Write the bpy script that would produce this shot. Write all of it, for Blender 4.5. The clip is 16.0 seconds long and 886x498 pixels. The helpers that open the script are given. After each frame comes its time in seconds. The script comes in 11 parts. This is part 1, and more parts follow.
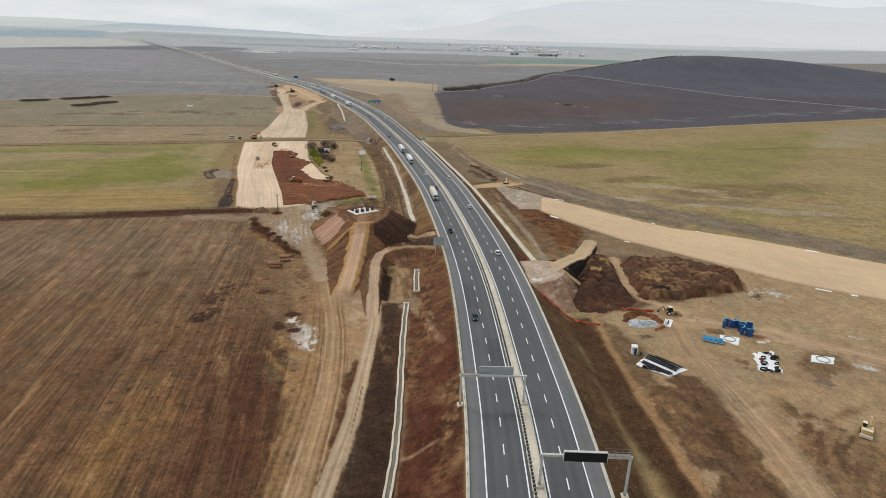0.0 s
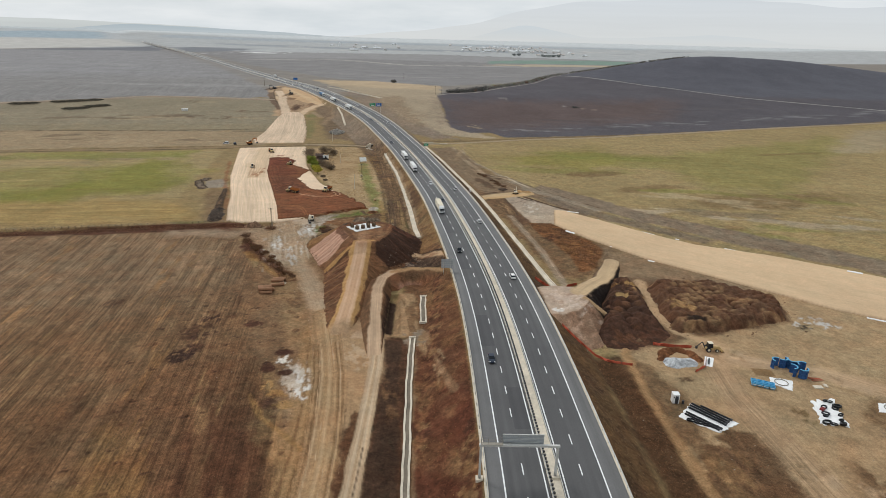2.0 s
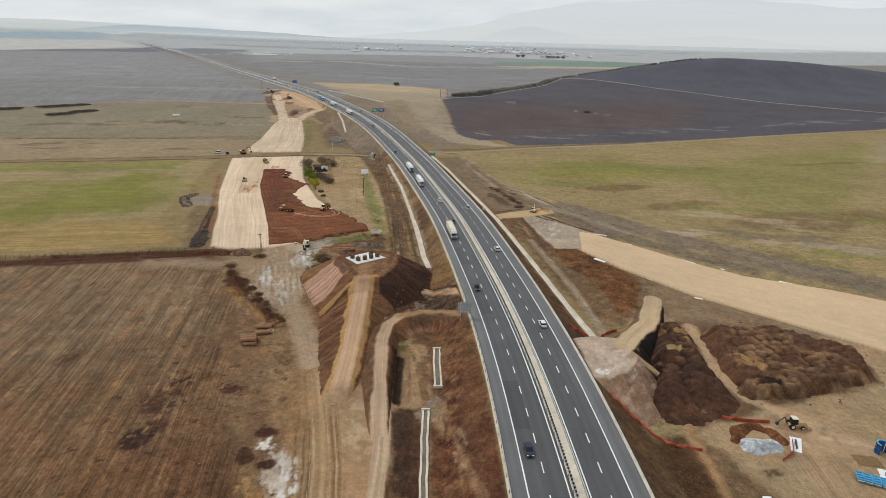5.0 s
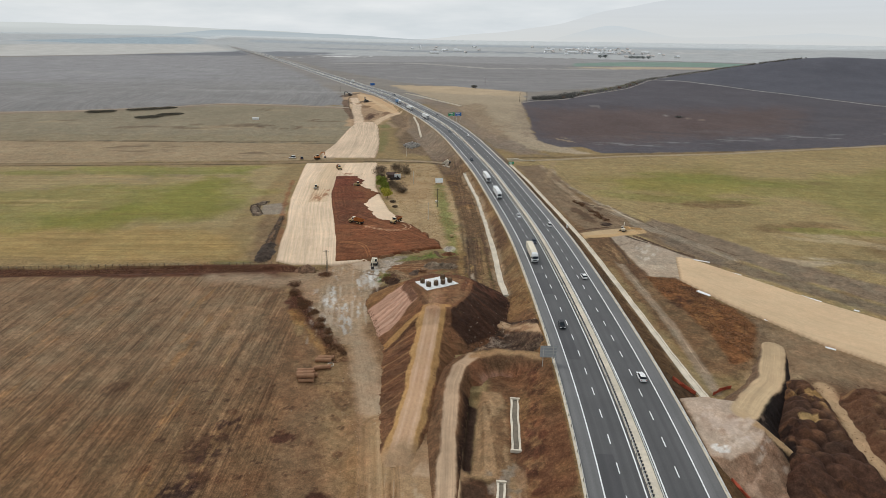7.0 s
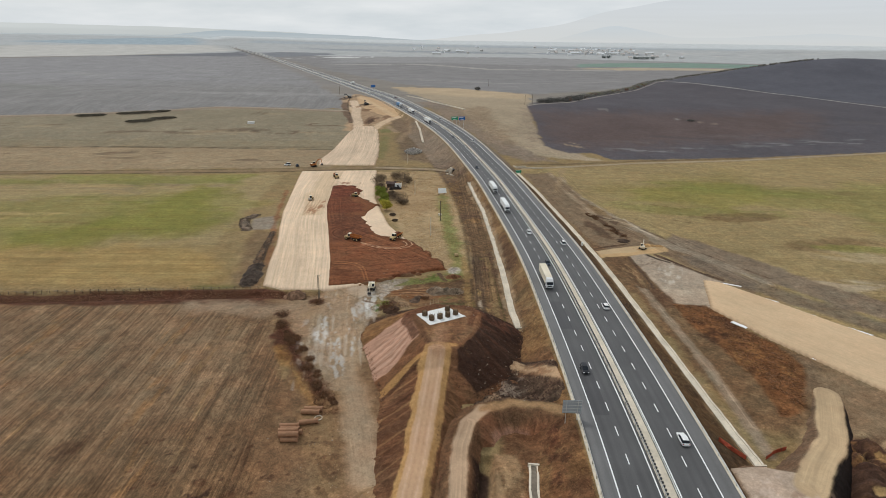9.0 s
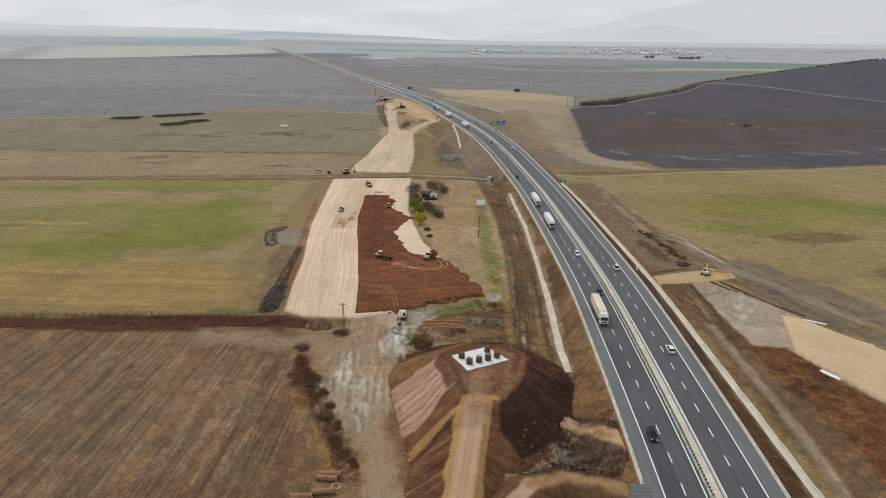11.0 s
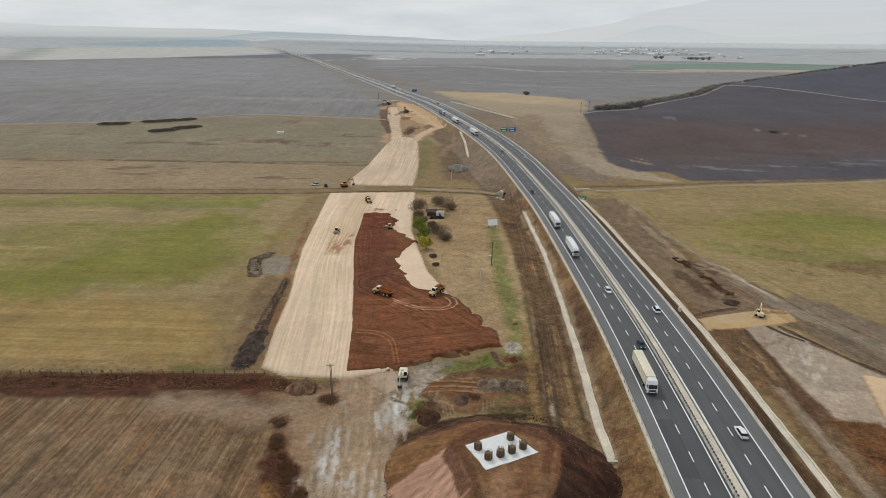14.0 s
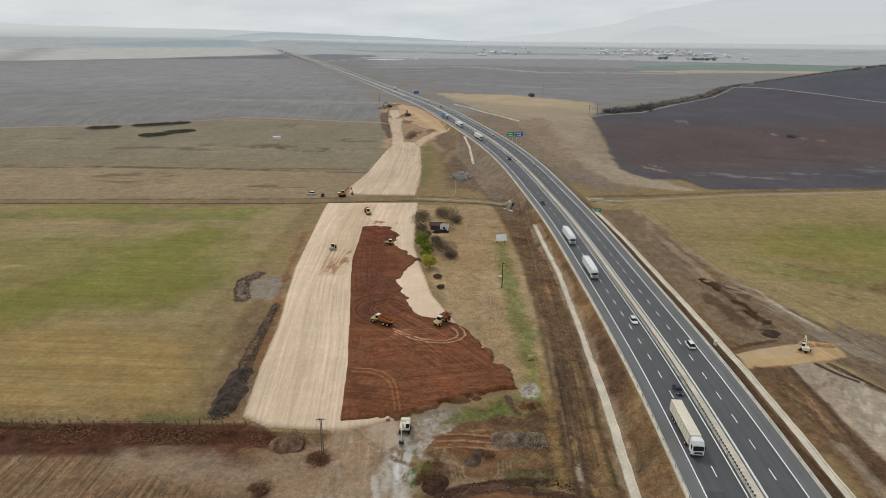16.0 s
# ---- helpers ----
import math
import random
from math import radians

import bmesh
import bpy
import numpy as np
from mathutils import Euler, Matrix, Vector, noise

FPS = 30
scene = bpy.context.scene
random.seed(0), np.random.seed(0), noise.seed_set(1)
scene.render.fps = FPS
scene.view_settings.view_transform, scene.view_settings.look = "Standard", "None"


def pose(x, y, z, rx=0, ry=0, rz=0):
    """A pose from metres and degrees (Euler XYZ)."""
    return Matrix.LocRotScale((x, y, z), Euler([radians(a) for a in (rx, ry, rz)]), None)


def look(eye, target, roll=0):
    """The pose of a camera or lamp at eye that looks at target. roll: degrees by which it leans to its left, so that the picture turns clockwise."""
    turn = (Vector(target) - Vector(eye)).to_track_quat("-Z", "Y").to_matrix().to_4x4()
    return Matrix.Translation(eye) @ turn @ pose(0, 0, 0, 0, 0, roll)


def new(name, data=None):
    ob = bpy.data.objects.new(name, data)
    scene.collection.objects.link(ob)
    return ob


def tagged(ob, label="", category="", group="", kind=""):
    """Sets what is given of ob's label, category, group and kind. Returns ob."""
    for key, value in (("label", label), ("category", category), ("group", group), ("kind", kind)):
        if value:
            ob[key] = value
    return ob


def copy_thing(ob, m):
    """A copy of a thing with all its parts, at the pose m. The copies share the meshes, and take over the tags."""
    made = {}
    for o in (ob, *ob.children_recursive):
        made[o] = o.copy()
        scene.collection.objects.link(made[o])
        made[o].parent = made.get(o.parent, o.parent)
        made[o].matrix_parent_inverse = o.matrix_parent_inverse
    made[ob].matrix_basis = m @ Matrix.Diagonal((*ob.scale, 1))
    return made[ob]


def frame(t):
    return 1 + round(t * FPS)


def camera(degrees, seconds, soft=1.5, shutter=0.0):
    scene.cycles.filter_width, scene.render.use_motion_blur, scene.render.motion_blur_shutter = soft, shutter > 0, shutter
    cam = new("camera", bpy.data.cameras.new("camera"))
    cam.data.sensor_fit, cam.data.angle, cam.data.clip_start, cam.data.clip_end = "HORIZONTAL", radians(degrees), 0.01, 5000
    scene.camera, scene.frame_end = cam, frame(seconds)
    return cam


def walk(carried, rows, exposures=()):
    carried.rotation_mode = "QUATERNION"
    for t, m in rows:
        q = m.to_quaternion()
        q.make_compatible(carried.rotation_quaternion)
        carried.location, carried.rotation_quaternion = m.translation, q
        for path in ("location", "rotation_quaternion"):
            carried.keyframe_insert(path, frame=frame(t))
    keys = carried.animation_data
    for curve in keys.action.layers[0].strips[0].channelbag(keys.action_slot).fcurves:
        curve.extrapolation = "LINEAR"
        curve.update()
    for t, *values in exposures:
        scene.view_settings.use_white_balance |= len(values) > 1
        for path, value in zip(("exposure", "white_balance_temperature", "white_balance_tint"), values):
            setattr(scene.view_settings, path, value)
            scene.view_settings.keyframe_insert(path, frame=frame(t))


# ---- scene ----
# ------------------------------------------------------------ camera
cam = camera(74.4, 16.0, 0.7)
METRES, EYE, TILT, LEAN, TURN = 176.2, 80.0, 0.0, 0.0, -9.6
ROWS = [
    (0.0, 0.0, 0.0, 0.0, 0.5, -19.95, -1.37),
    (0.5, -0.0042, 0.0309, 0.0002, 0.52, -19.96, -1.36),
    (1.0, -0.0082, 0.0621, 0.0002, 0.54, -19.94, -1.35),
    (1.5, -0.0123, 0.0933, 0.0005, 0.56, -19.92, -1.34),
    (2.0, -0.0164, 0.1244, 0.0009, 0.59, -19.91, -1.34),
    (2.5, -0.0203, 0.1555, 0.0012, 0.61, -19.91, -1.32),
    (3.0, -0.0245, 0.1866, 0.0015, 0.62, -19.89, -1.32),
    (3.5, -0.0289, 0.2176, 0.0018, 0.64, -19.86, -1.33),
    (4.0, -0.0333, 0.2489, 0.0021, 0.68, -19.84, -1.33),
    (5.0, -0.0429, 0.3110, 0.0028, 0.74, -19.84, -1.32),
    (5.9, -0.0515, 0.3669, 0.0033, 0.95, -19.84, -1.3),
    (6.3, -0.0554, 0.3917, 0.0036, 3.2, -19.84, -1.13),
    (6.5, -0.0573, 0.4041, 0.0037, 5.37, -19.84, -0.93),
    (7.0, -0.0606, 0.4352, 0.0046, 7.98, -19.87, -0.69),
    (7.5, -0.0649, 0.4665, 0.0051, 8.08, -19.86, -0.69),
    (8.0, -0.0705, 0.4976, 0.0052, 8.08, -19.83, -0.67),
    (9.0, -0.0832, 0.5597, 0.0061, 8.15, -19.83, -0.67),
    (10.0, -0.0966, 0.6217, 0.007, 8.25, -19.83, -0.66),
    (10.3, -0.1006, 0.6403, 0.0072, 8.75, -19.83, -0.63),
    (10.5, -0.1033, 0.6527, 0.0074, 9.7, -19.83, -0.58),
    (11.0, -0.1104, 0.6834, 0.0081, 11.65, -19.85, -0.42),
    (11.5, -0.1169, 0.7141, 0.0083, 11.92, -19.83, -0.39),
    (12.0, -0.1243, 0.7448, 0.0087, 11.94, -19.84, -0.39),
    (12.5, -0.1316, 0.7754, 0.0092, 11.99, -19.84, -0.37),
    (13.0, -0.1393, 0.806, 0.0093, 12.03, -19.83, -0.36),
    (13.5, -0.1476, 0.8365, 0.0094, 12.07, -19.83, -0.36),
    (14.0, -0.1558, 0.8666, 0.0094, 12.11, -19.82, -0.36),
    (14.5, -0.164, 0.896, 0.0095, 12.14, -19.81, -0.37),
    (15.0, -0.1726, 0.9247, 0.0096, 12.16, -19.8, -0.38),
    (15.5, -0.1817, 0.9516, 0.0091, 12.16, -19.78, -0.42),
    (16.0, -0.1892, 0.9802, 0.01, 12.24, -19.79, -0.38),
]
walk(cam, [(t, pose(0, 0, EYE, TILT, LEAN, TURN) @ pose(METRES * x, METRES * y, METRES * z, 90 + pitch, roll, yaw)) for t, x, y, z, yaw, pitch, roll in ROWS], exposures=((0.0, 0.07), (5.0, 0.06), (10.0, 0.0), (13.0, -0.05), (16.0, -0.08)))

# ------------------------------------------------------------ overcast sky and a weak, wide sun
SUN_UP, SUN_ROUND = radians(48), radians(-35)
world = bpy.data.worlds.new("overcast_sky")
scene.world = world
world.use_nodes = True
wn, wl = world.node_tree.nodes, world.node_tree.links
wn.clear()
w_out, w_bg = wn.new("ShaderNodeOutputWorld"), wn.new("ShaderNodeBackground")
w_sky = wn.new("ShaderNodeTexSky")
w_sky.sky_type, w_sky.sun_disc = "NISHITA", False
w_sky.sun_elevation, w_sky.sun_rotation = SUN_UP, SUN_ROUND
w_sky.air_density, w_sky.dust_density = 1.0, 4.0
w_dim = wn.new("ShaderNodeVectorMath")
w_dim.operation = "SCALE"
w_dim.inputs["Scale"].default_value = 0.09
wl.new(w_sky.outputs["Color"], w_dim.inputs[0])
w_at = wn.new("ShaderNodeTexCoord")
w_map = wn.new("ShaderNodeMapping")
w_map.inputs["Scale"].default_value = (1.6, 1.6, 9.0)
wl.new(w_at.outputs["Generated"], w_map.inputs["Vector"])
w_noise = wn.new("ShaderNodeTexNoise")
w_noise.inputs["Scale"].default_value, w_noise.inputs["Detail"].default_value, w_noise.inputs["Roughness"].default_value = 2.2, 5.0, 0.55
wl.new(w_map.outputs["Vector"], w_noise.inputs["Vector"])
w_ramp = wn.new("ShaderNodeValToRGB")
w_ramp.color_ramp.elements[0].position, w_ramp.color_ramp.elements[0].color = 0.32, (0.56, 0.62, 0.66, 1)
w_ramp.color_ramp.elements[1].position, w_ramp.color_ramp.elements[1].color = 0.68, (0.77, 0.80, 0.82, 1)
wl.new(w_noise.outputs["Fac"], w_ramp.inputs["Fac"])
# an overcast sky is brightest low down
w_dir = wn.new("ShaderNodeSeparateXYZ")
wl.new(w_at.outputs["Generated"], w_dir.inputs["Vector"])
w_low = wn.new("ShaderNodeMapRange")
w_low.inputs["From Min"].default_value, w_low.inputs["From Max"].default_value = 0.0, 0.35
w_low.inputs["To Min"].default_value, w_low.inputs["To Max"].default_value = 1.1, 0.94
wl.new(w_dir.outputs["Z"], w_low.inputs["Value"])
w_shade = wn.new("ShaderNodeVectorMath")
w_shade.operation = "SCALE"
wl.new(w_ramp.outputs["Color"], w_shade.inputs[0])
wl.new(w_low.outputs["Result"], w_shade.inputs["Scale"])
w_mix = wn.new("ShaderNodeMix")
w_mix.data_type = "RGBA"
w_mix.inputs["Factor"].default_value = 0.9
wl.new(w_dim.outputs["Vector"], w_mix.inputs["A"])
wl.new(w_shade.outputs["Vector"], w_mix.inputs["B"])
wl.new(w_mix.outputs["Result"], w_bg.inputs["Color"])
w_bg.inputs["Strength"].default_value = 1.0
wl.new(w_bg.outputs["Background"], w_out.inputs["Surface"])

sun_lamp = bpy.data.lights.new("sun", "SUN")
sun_lamp.energy, sun_lamp.angle, sun_lamp.color = 1.25, radians(14), (0.99, 0.97, 0.95)
sun = new("sun", sun_lamp)
sun.matrix_world = look((math.sin(SUN_ROUND) * math.cos(SUN_UP) * 900, math.cos(SUN_ROUND) * math.cos(SUN_UP) * 900, math.sin(SUN_UP) * 900), (0, 0, 0))
scene.view_settings.exposure = 0.0

# ------------------------------------------------------------ materials
def rgb(r, g, b):
    """A linear colour from everyday 0 to 255 values."""
    return tuple(((c / 255 + 0.055) / 1.055) ** 2.4 if c > 10 else c / 255 / 12.92 for c in (r, g, b))


def nodes_of(name):
    m = bpy.data.materials.new(name)
    m.use_nodes = True
    return m, m.node_tree.nodes, m.node_tree.links, m.node_tree.nodes["Principled BSDF"]


def noise_node(n, l, size, detail=3.0, rough=0.6, stretch=(1, 1, 1), turn=0.0, where=None):
    """Noise over real places, with features of about that size in metres."""
    at = n.new("ShaderNodeMapping")
    at.inputs["Scale"].default_value = tuple(s / size for s in stretch)
    at.inputs["Rotation"].default_value = (radians(37), radians(23), radians(31 + turn))
    at.inputs["Location"].default_value = (3.3 * size, 7.7, 1.9 * size)
    if where is None:
        where = n.new("ShaderNodeNewGeometry").outputs["Position"]
    l.new(where, at.inputs["Vector"])
    t = n.new("ShaderNodeTexNoise")
    t.inputs["Scale"].default_value, t.inputs["Detail"].default_value, t.inputs["Roughness"].default_value = 1.0, detail, rough
    l.new(at.outputs["Vector"], t.inputs["Vector"])
    return t.outputs["Fac"]


def spread(n, l, fac, low, high):
    """Map a 0 to 1 value to low to high."""
    r = n.new("ShaderNodeMapRange")
    r.inputs["From Min"].default_value, r.inputs["From Max"].default_value = 0.32, 0.68
    r.inputs["To Min"].default_value, r.inputs["To Max"].default_value = low, high
    l.new(fac, r.inputs["Value"])
    return r.outputs["Result"]


def math_node(n, l, op, a, b=None):
    m = n.new("ShaderNodeMath")
    m.operation = op
    for i, v in enumerate((a, b)):
        if v is None:
            continue
        if isinstance(v, (int, float)):
            m.inputs[i].default_value = v
        else:
            l.new(v, m.inputs[i])
    return m.outputs[0]


def scaled(n, l, colour, value):
    v = n.new("ShaderNodeVectorMath")
    v.operation = "SCALE"
    if isinstance(colour, tuple):
        v.inputs[0].default_value = colour[:3]
    else:
        l.new(colour, v.inputs[0])
    l.new(value, v.inputs["Scale"])
    return v.outputs[0]


def bump(n, l, shader, height, strength, distance):
    b = n.new("ShaderNodeBump")
    b.inputs["Strength"].default_value, b.inputs["Distance"].default_value = strength, distance
    l.new(height, b.inputs["Height"])
    l.new(b.outputs["Normal"], shader.inputs["Normal"])


def plain(name, colour, rough=0.6, metal=0.0, vary=0.15, size=0.5, relief=0.0, local=True):
    """A surface of one colour with grain and larger stains."""
    m, n, l, s = nodes_of(name)
    where = n.new("ShaderNodeTexCoord").outputs["Object"] if local else None
    a = noise_node(n, l, size, 4.0, 0.65, where=where)
    b = noise_node(n, l, size * 7, 2.0, 0.5, where=where)
    f = math_node(n, l, "MULTIPLY", spread(n, l, a, 1 - vary, 1 + vary), spread(n, l, b, 1 - vary, 1 + vary))
    l.new(scaled(n, l, colour, f), s.inputs["Base Color"])
    s.inputs["Roughness"].default_value, s.inputs["Metallic"].default_value = rough, metal
    s.inputs["Specular IOR Level"].default_value = 0.3
    if relief:
        bump(n, l, s, a, 0.6, relief)
    return m


def soil_material():
    """Earth, stubble and grass: the zone's colour from the mesh, broken up by clods, tufts, wheel streaks and tilled rows."""
    m, n, l, s = nodes_of("soil")
    zone, till, flow = n.new("ShaderNodeAttribute"), n.new("ShaderNodeAttribute"), n.new("ShaderNodeAttribute")
    zone.attribute_name, till.attribute_name, flow.attribute_name = "soil", "till", "flow"
    split = n.new("ShaderNodeSeparateColor")
    l.new(till.outputs["Color"], split.inputs["Color"])
    lane = n.new("ShaderNodeSeparateXYZ")
    l.new(flow.outputs["Vector"], lane.inputs["Vector"])
    grain = noise_node(n, l, 0.28, 3.0, 0.7)
    fine = noise_node(n, l, 1.3, 8.0, 0.78)
    mid = noise_node(n, l, 5.5, 5.0, 0.65)
    wide = noise_node(n, l, 38.0, 4.0, 0.6)
    base = math_node(n, l, "MULTIPLY", spread(n, l, grain, 0.74, 1.26), spread(n, l, fine, 0.66, 1.34))
    base = math_node(n, l, "MULTIPLY", base, spread(n, l, mid, 0.8, 1.2))
    # pale sand and rolled dirt are fine and even, dark soil is cloddy
    parts = n.new("ShaderNodeSeparateColor")
    l.new(zone.outputs["Color"], parts.inputs["Color"])
    cloddy = n.new("ShaderNodeMapRange")
    cloddy.inputs["From Min"].default_value, cloddy.inputs["From Max"].default_value = 0.26, 0.5
    cloddy.inputs["To Min"].default_value, cloddy.inputs["To Max"].default_value = 1.0, 0.22
    l.new(parts.outputs["Red"], cloddy.inputs["Value"])
    cloddy = math_node(n, l, "MULTIPLY", cloddy.outputs["Result"], till.outputs["Alpha"])
    base = math_node(n, l, "ADD", math_node(n, l, "MULTIPLY", math_node(n, l, "SUBTRACT", base, 1.0), cloddy), 1.0)
    base = math_node(n, l, "MULTIPLY", base, spread(n, l, wide, 0.9, 1.1))
    # rows left by the drill, running up the field
    rows = noise_node(n, l, 1.0, 4.0, 0.65, stretch=(1.9, 0.05, 1), turn=3.0)
    rows2 = noise_node(n, l, 1.0, 2.0, 0.5, stretch=(0.5, 0.014, 1), turn=3.0)
    clods = noise_node(n, l, 1.0, 4.0, 0.7, stretch=(2.4, 1.1, 1), turn=3.0)
    row = math_node(n, l, "MULTIPLY", spread(n, l, rows, 0.62, 1.38), spread(n, l, rows2, 0.8, 1.2))
    row = math_node(n, l, "MULTIPLY", row, spread(n, l, clods, 0.78, 1.22))
    # mown swaths, running across
    swath = noise_node(n, l, 1.0, 4.0, 0.65, stretch=(0.025, 0.5, 1), turn=2.0)
    mow = spread(n, l, swath, 0.74, 1.26)
    # dry weeds in clumps
    clump = math_node(n, l, "MULTIPLY", spread(n, l, noise_node(n, l, 0.9, 5.0, 0.75), 0.6, 1.4), spread(n, l, noise_node(n, l, 3.4, 5.0, 0.7), 0.55, 1.45))
    # streaks along wheel tracks and grader passes
    streak = noise_node(n, l, 1.0, 4.0, 0.65, stretch=(1.6, 0.035, 1), where=flow.outputs["Vector"])
    broad = noise_node(n, l, 1.0, 3.0, 0.6, stretch=(0.4, 0.012, 1), where=flow.outputs["Vector"])
    wheel = math_node(n, l, "MULTIPLY", spread(n, l, streak, 0.66, 1.34), spread(n, l, broad, 0.8, 1.2))

    def blend(value, amount):
        return math_node(n, l, "ADD", math_node(n, l, "MULTIPLY", math_node(n, l, "SUBTRACT", value, 1.0), amount), 1.0)

    total = math_node(n, l, "MULTIPLY", base, blend(row, split.outputs["Red"]))
    total = math_node(n, l, "MULTIPLY", total, blend(mow, split.outputs["Green"]))
    total = math_node(n, l, "MULTIPLY", total, blend(clump, split.outputs["Blue"]))
    total = math_node(n, l, "MULTIPLY", total, blend(wheel, lane.outputs["Z"]))
    tone = scaled(n, l, zone.outputs["Color"], total)
    # a drift between rusty, straw and olive tints
    tint = n.new("ShaderNodeMix")
    tint.data_type = "RGBA"
    tint.blend_type = "MULTIPLY"
    l.new(cloddy, tint.inputs["Factor"])
    ramp = n.new("ShaderNodeValToRGB")
    ramp.color_ramp.elements[0].position, ramp.color_ramp.elements[0].color = 0.3, (1.07, 0.965, 0.90, 1)
    ramp.color_ramp.elements[1].position, ramp.color_ramp.elements[1].color = 0.7, (0.94, 1.015, 1.02, 1)
    l.new(noise_node(n, l, 8.0, 5.0, 0.65), ramp.inputs["Fac"])
    l.new(tone, tint.inputs["A"])
    l.new(ramp.outputs["Color"], tint.inputs["B"])
    l.new(tint.outputs["Result"], s.inputs["Base Color"])
    s.inputs["Roughness"].default_value = 0.95
    s.inputs["Specular IOR Level"].default_value = 0.1
    lump = math_node(n, l, "ADD", fine, math_node(n, l, "MULTIPLY", rows, split.outputs["Red"]))
    lump = math_node(n, l, "ADD", lump, math_node(n, l, "MULTIPLY", streak, lane.outputs["Z"]))
    bump(n, l, s, math_node(n, l, "MULTIPLY", lump, cloddy), 0.8, 0.3)
    return m


def asphalt_material(name, colour):
    m, n, l, s = nodes_of(name)
    grain = noise_node(n, l, 0.25, 4.0, 0.7)
    patch = noise_node(n, l, 9.0, 3.0, 0.55)
    lat = n.new("ShaderNodeAttribute")
    lat.attribute_name = "lat"
    # polish and oil where the wheels run: two tracks to each lane
    wave = n.new("ShaderNodeMath")
    wave.operation = "SINE"
    l.new(math_node(n, l, "MULTIPLY", lat.outputs["Fac"], 2 * math.pi / 1.88), wave.inputs[0])
    wheel = math_node(n, l, "MULTIPLY", wave.outputs[0], spread(n, l, noise_node(n, l, 40.0, 2.0), 0.0, 0.09))
    f = math_node(n, l, "MULTIPLY", spread(n, l, grain, 0.88, 1.12), spread(n, l, patch, 0.9, 1.1))
    f = math_node(n, l, "MULTIPLY", f, math_node(n, l, "ADD", wheel, 1.0))
    # long stains drawn out by traffic
    run = n.new("ShaderNodeCombineXYZ")
    there = n.new("ShaderNodeSeparateXYZ")
    l.new(n.new("ShaderNodeNewGeometry").outputs["Position"], there.inputs["Vector"])
    l.new(lat.outputs["Fac"], run.inputs["X"])
    l.new(there.outputs["Y"], run.inputs["Y"])
    f = math_node(n, l, "MULTIPLY", f, spread(n, l, noise_node(n, l, 1.0, 3.0, 0.6, stretch=(0.7, 0.012, 1), where=run.outputs["Vector"]), 0.86, 1.14))
    l.new(scaled(n, l, colour, f), s.inputs["Base Color"])
    s.inputs["Roughness"].default_value = 0.6
    s.inputs["Specular IOR Level"].default_value = 0.5
    bump(n, l, s, grain, 0.4, 0.02)
    return m


def leaf_material(name, colour):
    m, n, l, s = nodes_of(name)
    geo = n.new("ShaderNodeNewGeometry")
    f = n.new("ShaderNodeMapRange")
    f.inputs["To Min"].default_value, f.inputs["To Max"].default_value = 0.55, 1.5
    l.new(geo.outputs["Random Per Island"], f.inputs["Value"])
    l.new(scaled(n, l, colour, f.outputs["Result"]), s.inputs["Base Color"])
    s.inputs["Roughness"].default_value = 0.8
    s.inputs["Specular IOR Level"].default_value = 0.15
    return m


SOIL = soil_material()
LANE = asphalt_material("lane_asphalt", rgb(78, 77, 77))
SHOULDER = asphalt_material("shoulder_asphalt", rgb(102, 101, 100))
PATCH = asphalt_material("fresh_asphalt", rgb(66, 65, 66))
MARKING = plain("road_paint", rgb(238, 238, 236), 0.5, vary=0.06, size=0.6, local=False)
CONCRETE = plain("weathered_concrete", rgb(208, 197, 178), 0.9, vary=0.12, size=0.7, relief=0.02, local=False)
CONCRETE_DARK = plain("stained_concrete", rgb(122, 112, 98), 0.9, vary=0.2, size=0.6, relief=0.02, local=False)
BLINDING = plain("fresh_blinding_concrete", rgb(226, 226, 222), 0.9, vary=0.05, size=0.8, local=False)
STEEL = plain("galvanised_steel", rgb(198, 197, 192), 0.5, 0.15, vary=0.08, size=0.3)
STEEL_OLD = plain("dusty_steel", rgb(150, 144, 132), 0.6, 0.3, vary=0.12, size=0.3)
SIGN_BACK = plain("sign_back_aluminium", rgb(160, 165, 168), 0.5, 0.2, vary=0.05, size=0.8)
BLACK = plain("black_plastic", rgb(28, 28, 30), 0.45, vary=0.1, size=0.3)
DARK = plain("dark_grey_paint", rgb(62, 62, 64), 0.5, vary=0.1)
RUBBER = plain("tyre_rubber", rgb(34, 33, 33), 0.85, vary=0.15, size=0.2)
GLASS = plain("dark_window_glass", rgb(30, 36, 42), 0.08, vary=0.02)
WHITE = plain("white_paint", rgb(232, 232, 230), 0.35, vary=0.04)
CREAM = plain("cream_tarpaulin", rgb(222, 212, 190), 0.6, vary=0.06, size=0.8)
SHEET = plain("white_sheeting", rgb(236, 236, 234), 0.55, vary=0.05, size=0.5)
YELLOW = plain("machine_yellow", rgb(192, 164, 114), 0.5, vary=0.14, size=0.5)
OCHRE = plain("machine_ochre", rgb(170, 106, 54), 0.6, vary=0.18, size=0.5)
BLUE = plain("blue_formwork_paint", rgb(48, 88, 138), 0.5, vary=0.18, size=0.5)
SKY_BLUE = plain("light_blue_paint", rgb(92, 168, 206), 0.5, vary=0.15, size=0.5)
GREEN = plain("sign_green", rgb(30, 140, 100), 0.5, vary=0.05)
SIGN_BLUE = plain("sign_blue", rgb(44, 100, 168), 0.5, vary=0.05)
ORANGE_NET = plain("orange_safety_net", rgb(178, 84, 60), 0.8, vary=0.2, size=0.6)
